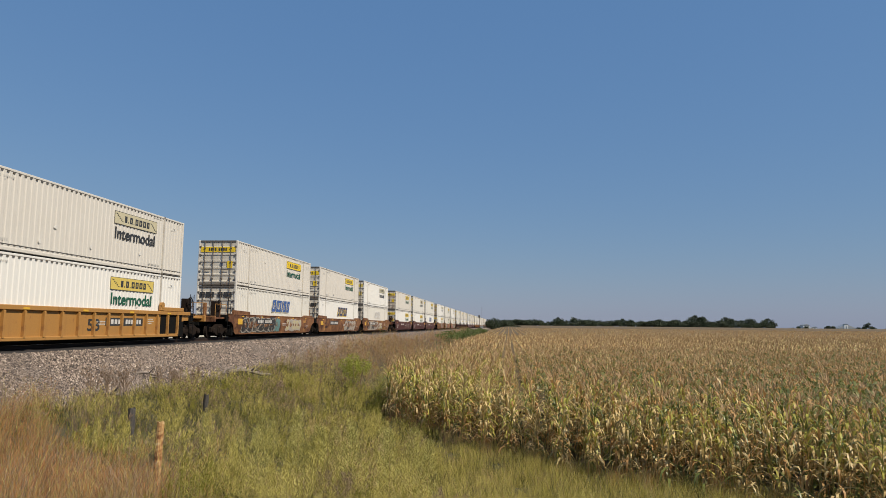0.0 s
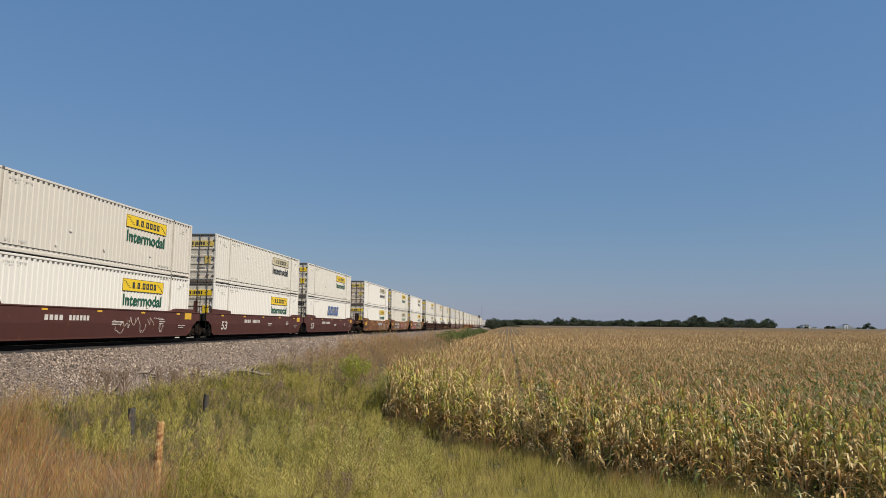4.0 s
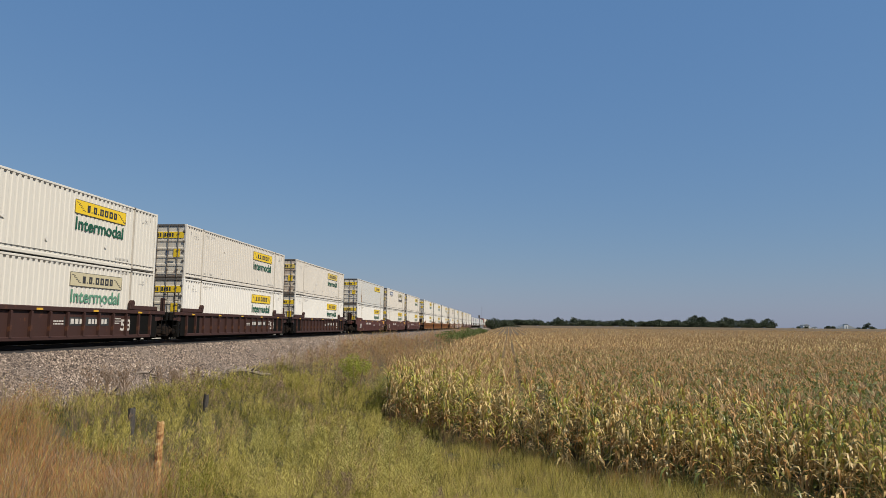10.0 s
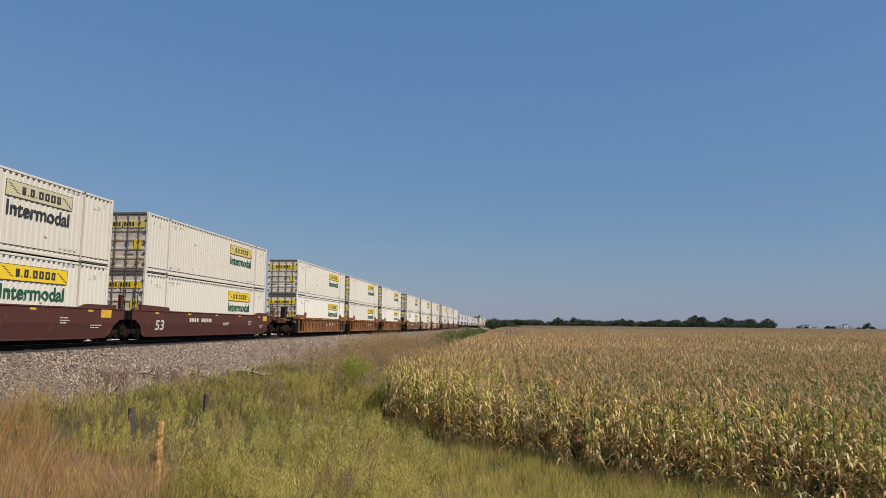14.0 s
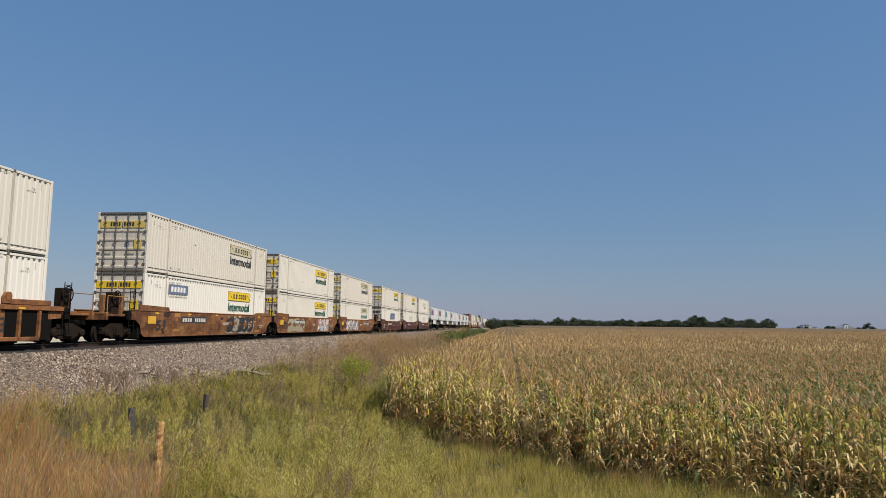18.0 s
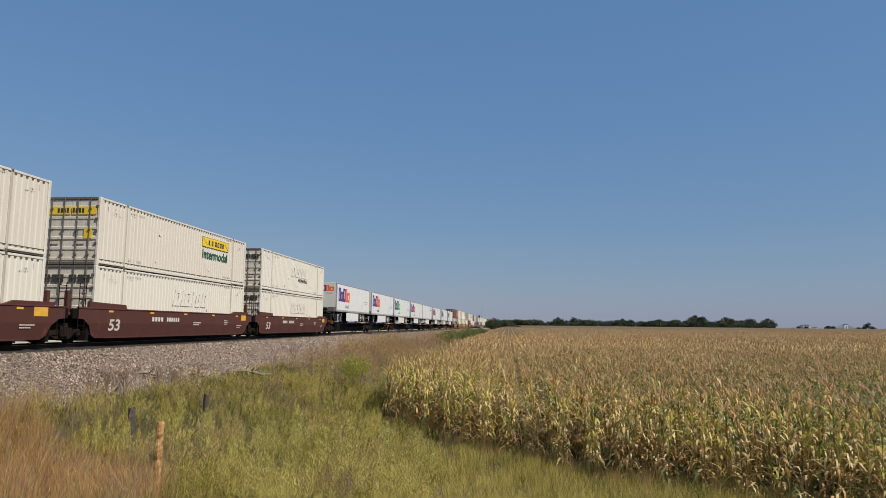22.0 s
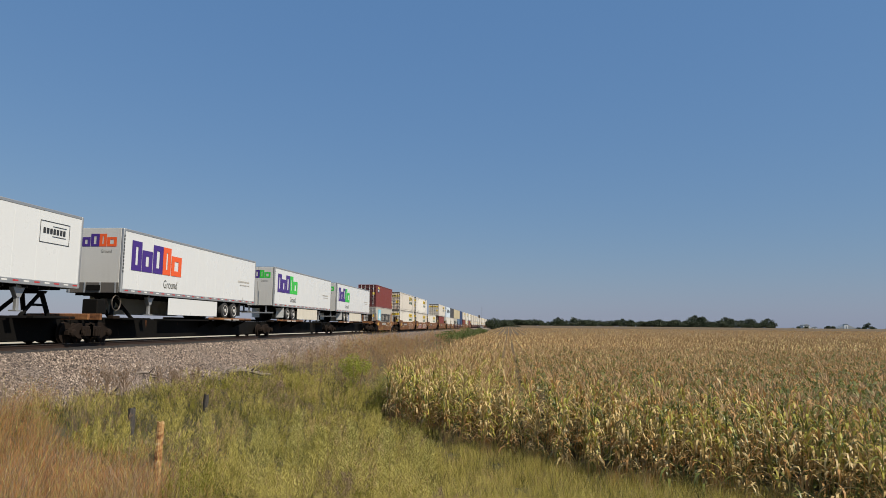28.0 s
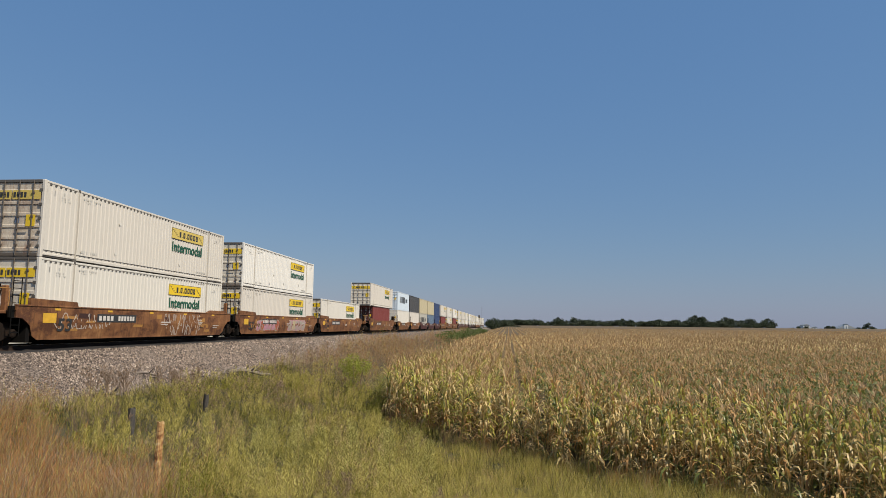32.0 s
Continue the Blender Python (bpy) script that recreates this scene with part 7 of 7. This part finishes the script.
def feathery_weed(x, y, h, seed):
    """A tall pale weed with a tapering plume of fine sprays."""
    rng = random.Random(seed)
    root = new("feathery_weed")
    stem, spray = Template(), Template()
    for a in (0.3, 1.8):
        stem.strip([(0, 0, -0.05), (0.015, 0, h * 0.5), (0.01, 0.02, h)], [0.005, 0.004, 0.001], (math.cos(a), math.sin(a), 0), 2)
    for _ in range(900):
        u, a = 0.3 + 0.7 * rng.random() ** 0.8, rng.uniform(0, 6.28)
        out = rng.random() ** 0.7 * h * (0.25 * (1.05 - u) + 0.02)
        p = Vector((out * math.cos(a), out * math.sin(a), u * h + 0.35 * out))
        d = Vector((math.cos(a) * 0.6 + rng.gauss(0, 0.3), math.sin(a) * 0.6 + rng.gauss(0, 0.3), rng.uniform(0.4, 1.1))).normalized() * rng.uniform(0.03, 0.07)
        w = rng.uniform(0, 6.28)
        spray.strip([p, p + d], [0.0048, 0.0], (math.cos(w), math.sin(w), 0.3), 7)
    for name, t in (("stem", stem), ("plume", spray)):
        me = raw_mesh(name, *t.arrays())
        for m in GRASS + ["plume_pale"]:
            me.materials.append(M[m])
        part(name, me, root)
    root.matrix_basis = pose(x, y, float(ground_z(x, y)) - 0.03, rng.gauss(0, 4), rng.gauss(0, 4), 0)
    tagged(root, "tall pale green feathery weed gone to seed", "weed", "feathery weeds on the verge")


for k, (slope, y, h) in enumerate(((0.375, 10.4, 1.25), (0.36, 10.9, 1.15), (0.305, 9.7, 1.2), (0.285, 9.9, 1.1), (0.31, 12.6, 1.35), (0.235, 9.6, 1.05), (0.21, 10.4, 1.2), (0.17, 9.9, 1.1), (0.15, 10.6, 1.15),
                                   (0.19, 12.5, 1.3), (0.25, 13.8, 1.35), (0.40, 13.2, 1.3), (0.34, 14.6, 1.4), (0.44, 16.0, 1.4), (0.12, 9.5, 0.95), (0.26, 11.4, 1.2))):
    feathery_weed(-slope * y, y, 1.3 * h, 80 + k)

x = TRACK_X - RNG.uniform(5.6, 8.5, 500)
y = RNG.uniform(14, 330, 500)
stuff("weeds_behind_track", scatter(FAR_SET[:15], RNG.integers(0, 15, len(x)), x, y, ground_z(x, y) - 0.05, RNG.uniform(0, 6.28, len(x)), RNG.uniform(0.5, 0.9, len(x)), 0.15), GRASS, "low weeds on the far side of the railway", "weeds")

# ------------------------------------------------------------------ trees on the horizon
def leaf_cloud(rng, blobs, count, size):
    t = Template()
    for _ in range(count):
        cx, cy_, cz, rx, rz = rng.choices(blobs, [b[3] ** 2 for b in blobs])[0]
        a, u = rng.uniform(0, 6.28), rng.uniform(-1, 1)
        r = rng.uniform(0.55, 1.05)
        q = math.sqrt(1 - u * u)
        p = Vector((cx + rx * r * q * math.cos(a), cy_ + rx * r * q * math.sin(a), cz + rz * r * u))
        n1 = Vector((rng.gauss(0, 1), rng.gauss(0, 1), rng.gauss(0, 1))).normalized()
        n2 = n1.orthogonal().normalized()
        n3 = n1.cross(n2)
        s1, s2 = size * rng.uniform(0.6, 1.3), size * rng.uniform(0.5, 1.0)
        t.face([p + n2 * s1, p + n3 * s2, p - n2 * s1, p - n3 * s2 * 0.7], 0)
    return t


def tree_meshes(seed, h, w):
    rng = random.Random(seed)
    s = Shape()
    s.rod((0, 0, -0.2), (0.1, 0, h * 0.35), 0.05 * h * 0.6, 8, r2=0.03 * h * 0.6)
    blobs = []
    for i in range(9):
        a = rng.uniform(0, 6.28)
        rr = w * rng.uniform(0.1, 0.36)
        z = h * rng.uniform(0.38, 0.85)
        rx = w * rng.uniform(0.16, 0.28)
        blobs.append((rr * math.cos(a), rr * math.sin(a), z, rx, rx * rng.uniform(0.6, 0.9)))
        s.rod((0.1, 0, h * 0.3), blobs[-1][:3], 0.012 * h, 6, r2=0.003 * h)
    blobs.append((0, 0, h * 0.88, w * 0.18, h * 0.12))
    tm = s.mesh("trunk")
    tm.materials.append(M["bark"])
    v, l, nn, sl = leaf_cloud(rng, blobs, 620, 0.055 * w).arrays()
    cm = raw_mesh("crown", v, l, nn, sl)
    cm.materials.append(M["tree_leaf"])
    return tm, cm


TREES = [tree_meshes(50 + i, h, w) for i, (h, w) in enumerate(((11, 11), (12.5, 13), (10, 12), (13.5, 14), (9, 11)))]
SHRUB = [tree_meshes(80 + i, h, w) for i, (h, w) in enumerate(((5.5, 8), (4.5, 7)))]


def tree(x, y, k, scale, label="dark green broadleaf tree in the far hedgerow", low=False):
    tm, cm = (SHRUB if low else TREES)[k]
    root = new("tree" if not low else "shrub")
    for name, me in (("trunk", tm), ("crown", cm)):
        part(name, me, root)
    root.matrix_basis = pose(x, y, float(ground_z(x, y)) - 0.1, 0, 0, RND.uniform(0, 360)) @ Matrix.Scale(scale, 4)
    tagged(root, label, "tree" if not low else "shrub", "far tree line")


for i in range(11):                       # clump beside the track that hides the train's end
    tree(-14.5 + 1.3 * i + RND.uniform(-0.8, 0.8), 505 + RND.uniform(-10, 25), RND.randrange(5), RND.uniform(0.52, 0.72))
for i in range(9):
    tree(-13 + 2.6 * i, 498 + RND.uniform(-4, 6), RND.randrange(2), RND.uniform(0.6, 0.85), low=True, label="low dark green shrub in the far hedgerow")
for i in range(48):
    u = i / 47
    tree(0 + 292 * u + RND.uniform(-2, 2), 805 + RND.uniform(-14, 14), RND.randrange(5), RND.uniform(0.75, 1.05) * (1.18 if 0.62 < u < 0.92 else 0.95))
for i in range(64):
    tree(-4 + 4.65 * i + RND.uniform(-2, 2), 790 + RND.uniform(-4, 4), RND.randrange(2), RND.uniform(1.2, 1.7), low=True, label="low dark green shrub in the far hedgerow")
for bearing, sc, lowtree in ((20.2, 0.75, 1), (20.9, 0.5, 1), (21.5, 0.7, 1), (21.9, 0.9, 1), (22.3, 0.9, 1), (22.7, 0.6, 1), (23.75, 1.25, 1), (24.05, 1.0, 1), (24.7, 0.6, 1),
                             (25.6, 0.8, 1), (25.95, 1.0, 1), (26.3, 0.82, 0), (26.55, 1.1, 1), (27.3, 0.7, 1)):
    far_y = 812 + RND.uniform(-8, 8)
    tree(math.tan(radians(bearing)) * far_y, far_y, RND.randrange(2), sc * 0.95, low=bool(lowtree))


# ------------------------------------------------------------------ things beside the track
def post(x, y, top, w, mat, label, name="fence_post", lean=(0, 0)):
    g = float(ground_z(x, y)) - 0.15
    h = top - g
    rng = random.Random(int(x * 100))
    s = Shape()
    rings = []
    for k in range(6):
        z = h * k / 5
        rings.append([(0.5 * w * rng.uniform(0.8, 1.1) * math.cos(a), 0.5 * w * rng.uniform(0.8, 1.1) * math.sin(a), z + (rng.uniform(-0.05, 0.03) if k == 5 else 0)) for a in [i * math.pi / 4.5 for i in range(9)]])
    v = [p for r_ in rings for p in r_]
    f = [(k * 9 + i, k * 9 + (i + 1) % 9, (k + 1) * 9 + (i + 1) % 9, (k + 1) * 9 + i) for k in range(5) for i in range(9)] + [tuple(range(45, 54))]
    s.add(v, f)
    me = s.mesh(name)
    me.materials.append(M[mat])
    tagged(new(name, me), label, "post").matrix_basis = pose(x, y, g, lean[0], lean[1], 0)


post(-9.90, 22.0, 1.60, 0.17, "post", "split dark grey timber fence post in the weeds", lean=(0, 2))
post(-10.25, 18.2, 1.58, 0.2, "post", "weathered grey timber fence post overgrown by weeds", lean=(-2, -2))
post(-5.98, 11.5, 2.22, 0.13, "stake", "upright stake with flaking cream and orange paint", "marker_stake", (0, 1))

for y0, x0, z0, ln, turn, r0 in ((30.6, -12.7, 1.6, 1.9, 28, 0.13), (31.2, -13.0, 1.68, 1.6, 8, 0.09), (30.6, -12.5, 1.58, 1.3, 75, 0.09), (30.0, -12.7, 1.58, 0.9, 110, 0.10), (31.8, -12.6, 1.6, 1.5, 50, 0.07),
                              (24.6, -13.9, 1.93, 1.1, 20, 0.06), (24.9, -13.4, 1.78, 0.6, 60, 0.04), (27.6, -13.2, 1.72, 0.8, 0, 0.045), (20.6, -12.6, 1.62, 0.5, 30, 0.07)):
    s = Shape()
    rng = random.Random(int(y0 * 10))
    pts = [Vector((0, ln * k / 4, 0.05 + 0.16 * math.sin(k * 1.3) * ln * 0.4)) + Vector((rng.uniform(-0.08, 0.08), 0, 0)) for k in range(5)]
    for k in range(4):
        s.rod(pts[k], pts[k + 1], r0 * (1 - 0.15 * k), 7, r2=r0 * (1 - 0.15 * (k + 1)))
    s.rod(pts[2], pts[2] + Vector((0.25, 0.2, 0.22)), r0 * 0.5, 5, r2=0.01)
    me = s.mesh("dead_branch")
    me.materials.append(M["log"])
    tagged(new("dead_branch", me), "bleached dead branch at the foot of the ballast", "branch").matrix_basis = pose(x0, y0, z0, 0, 0, turn - 90)


def bush(x, y, h, w, count, size, label, mat="bush_green", name="bush", seed=3):
    rng = random.Random(seed)
    root = new(name)
    s = Shape()
    blobs = []
    for i in range(10):
        a, rr = rng.uniform(0, 6.28), w * 0.36 * rng.random()
        z = h * rng.uniform(0.12, 0.85)
        blobs.append((rr * math.cos(a), rr * math.sin(a), z, w * rng.uniform(0.12, 0.2), h * rng.uniform(0.12, 0.2)))
        s.rod((rr * 0.3 * math.cos(a), rr * 0.3 * math.sin(a), -0.1), blobs[-1][:3], 0.012 * h, 5, r2=0.004 * h)
    tm = s.mesh("stems")
    tm.materials.append(M["weed_brown"])
    part("stems", tm, root)
    v_, l_, n_, s_ = leaf_cloud(rng, blobs, count, size).arrays()
    cm = raw_mesh("foliage", v_, l_, n_, s_)
    cm.materials.append(M[mat])
    part("foliage", cm, root)
    root.matrix_basis = pose(x, y, float(ground_z(x, y)))
    tagged(root, label, "bush")


bush(-8.0, 35.5, 2.4, 2.2, 3800, 0.032, "fresh green leafy weed bush between track and corn", seed=4)
for i in range(15):
    bush(-10.0 + RND.uniform(-0.6, 0.6), 107 + 9 * i + 0.35 * i * i, RND.uniform(2.0, 2.7), RND.uniform(4.0, 5.2), 800, 0.12, "green sapling thicket beside the corn", "thicket_leaf", seed=20 + i)
for i in range(5):
    bush(-11.5 + 0.7 * i, 24 + 3.1 * i, 0.9, 1.0, 360, 0.035, "dry brown weed at the ballast foot", "weed_brown", "dry_weed", seed=40 + i)


def twig_shrub(x, y, z, h, seed):
    """A bare dry weed: a few stems that fork into fine twigs with brown seed heads."""
    rng = random.Random(seed)
    root = new("dry_weed")
    for _ in range(5):
        s = Shape()
        a = rng.uniform(0, 6.28)
        top = Vector((0.35 * h * math.cos(a) * rng.random(), 0.35 * h * math.sin(a) * rng.random(), h * rng.uniform(0.7, 1.0)))
        s.rod((0, 0, -0.05), top, 0.009, 5, r2=0.003)
        for _ in range(7):
            p = top * rng.uniform(0.35, 1.0)
            b = rng.uniform(0, 6.28)
            q = p + Vector((math.cos(b) * 0.2, math.sin(b) * 0.2, rng.uniform(0.08, 0.3))) * h
            s.rod(p, q, 0.005, 4, r2=0.002)
            for _ in range(3):
                e = p.lerp(q, rng.uniform(0.5, 1.0))
                s.rod(e, e + Vector((rng.gauss(0, 0.03), rng.gauss(0, 0.03), rng.uniform(0.03, 0.08))), 0.010, 4, r2=0.002)
        me = s.mesh("stem")
        me.materials.append(M["weed_brown"])
        part("stem", me, root)
    root.matrix_basis = pose(x, y, z)
    tagged(root, "bare brown weed with forked stems at the ballast foot", "weed", "dry weeds at the ballast foot")


for k, (x, y, h) in enumerate(((-12.5, 19.9, 1.0), (-12.3, 20.4, 1.1), (-12.4, 21.2, 0.9), (-12.1, 21.0, 1.1), (-12.3, 23.4, 1.0), (-12.0, 23.9, 0.9), (-12.2, 24.6, 0.8), (-11.9, 25.6, 0.9), (-12.4, 35.5, 1.2), (-12.2, 38.0, 1.3),
                               (-12.1, 41.5, 1.3), (-12.0, 45.0, 1.4), (-11.8, 49.0, 1.4))):
    twig_shrub(x, y, float(ground_z(x, y)), h, 300 + k)


def signal():
    root = new("railway_signal")
    part("mast", mesh_of("sig_mast", lambda: Shape().rod((0, 0, 0), (0, 0, 7.2), 0.1, 8).box(-0.3, 0.3, -0.3, 0.3, -0.2, 0.25, 0.03), "rod"), root)
    part("signal_head", mesh_of("sig_head", lambda: Shape().box(-0.42, 0.42, -0.12, 0.12, 6.2, 7.7, 0.08).lathe((0, -0.2, 7.35), [(-0.14, 0.14), (0.14, 0.14)], 10).lathe((0, -0.2, 6.95), [(-0.14, 0.14), (0.14, 0.14)], 10), "frame_dark"), root)
    part("antenna", mesh_of("sig_ant", lambda: Shape().rod((1.2, 3, 0), (1.2, 3, 12.5), 0.07, 6, r2=0.03), "rod"), root)
    part("cabinet", mesh_of("sig_cab", lambda: Shape().box(0.6, 2.0, 1.0, 2.2, -0.2, 2.2, 0.04), "alu"), root)
    root.matrix_basis = pose(-15.0, 352, 1.75)
    tagged(root, "trackside colour-light signal mast with dark head", "railway signal")


signal()


def shed(x, y, w, d, h, mat, label, name="farm_building"):
    root = new(name)
    g = float(ground_z(x, y))
    part("walls", mesh_of(("shed", w, d, h), lambda: Shape().box(-w / 2, w / 2, -d / 2, d / 2, 0, h), mat), root)
    part("roof", mesh_of(("sroof", w, d, h), lambda: Shape().prism([(-w / 2 - 0.4, h), (w / 2 + 0.4, h), (0, h + w * 0.22)], "y", -d / 2 - 0.4, d / 2 + 0.4), "alu"), root)
    part("door", mesh_of(("sdoor", w, d, h), lambda: Shape().box(-w * 0.15, w * 0.15, -d / 2 - 0.06, -d / 2 - 0.004, 0, h * 0.7), "box_slate"), root)
    root.matrix_basis = pose(x, y, g)
    tagged(root, label, "building")


shed(344, 841, 7, 10, 6.0, "trailer", "small white farm building among far trees")
shed(353, 838, 5, 5, 3.6, "trailer", "small white farm shed far across the field")
shed(397, 860, 22, 12, 2.6, "box_ice", "long pale farm building on the horizon")
shed(388, 838, 4, 4, 7.5, "trailer", "white grain bin building on the horizon")


def bird():
    root = new("bird")
    part("body", mesh_of("bird_body", lambda: Shape().rod((-0.09, 0, 0), (0.0, 0, 0), 0.008, 6, r2=0.022).rod((0, 0, 0), (0.07, 0, 0.005), 0.022, 6, r2=0.01), "frame_dark"), root)
    for sgn in (1, -1):
        part("wing", mesh_of(("bird_wing", sgn), lambda: Shape().prism([(0.03, 0), (-0.03, 0), (-0.05, sgn * 0.14), (0.0, sgn * 0.15)], "z", 0, 0.006), "frame_dark"), root, "", pose(0, 0, 0.01, 28 * sgn, 0, 0))
    tagged(root, "small dark bird flying across the sky", "bird")
    return root


BIRD = bird()
# its swooping way over the field: seconds, x, y, z
BIRD_WAY = ((0.0, -180.0, 8.0, 21.0), (18.0, -17.0, 26.5, 21.5), (19.0, -8.6, 27.4, 19.2), (19.4, -5.2, 27.8, 17.0), (19.8, -2.41, 28.2, 17.24), (20.0, -0.91, 28.4, 17.56), (20.2, 0.76, 28.7, 17.96), (20.5, 3.94, 29.12, 18.10),
            (20.8, 7.40, 29.5, 17.85), (21.3, 14.0, 30.2, 17.5), (23.0, 36.0, 32.5, 16.5), (32.0, 150.0, 44.0, 15.0))

# ------------------------------------------------------------------ motion of the train
def motions():
    for thing, s, z in MOVING:
        walk(thing, [(t, pose(TRACK_X, s - SPEED * t, RAIL_Z + z)) for t in (0.0, 8.0, 16.0, 24.0, 32.0)])
    walk(BIRD, [(t, pose(x, y, z)) for t, x, y, z in BIRD_WAY])


motions()
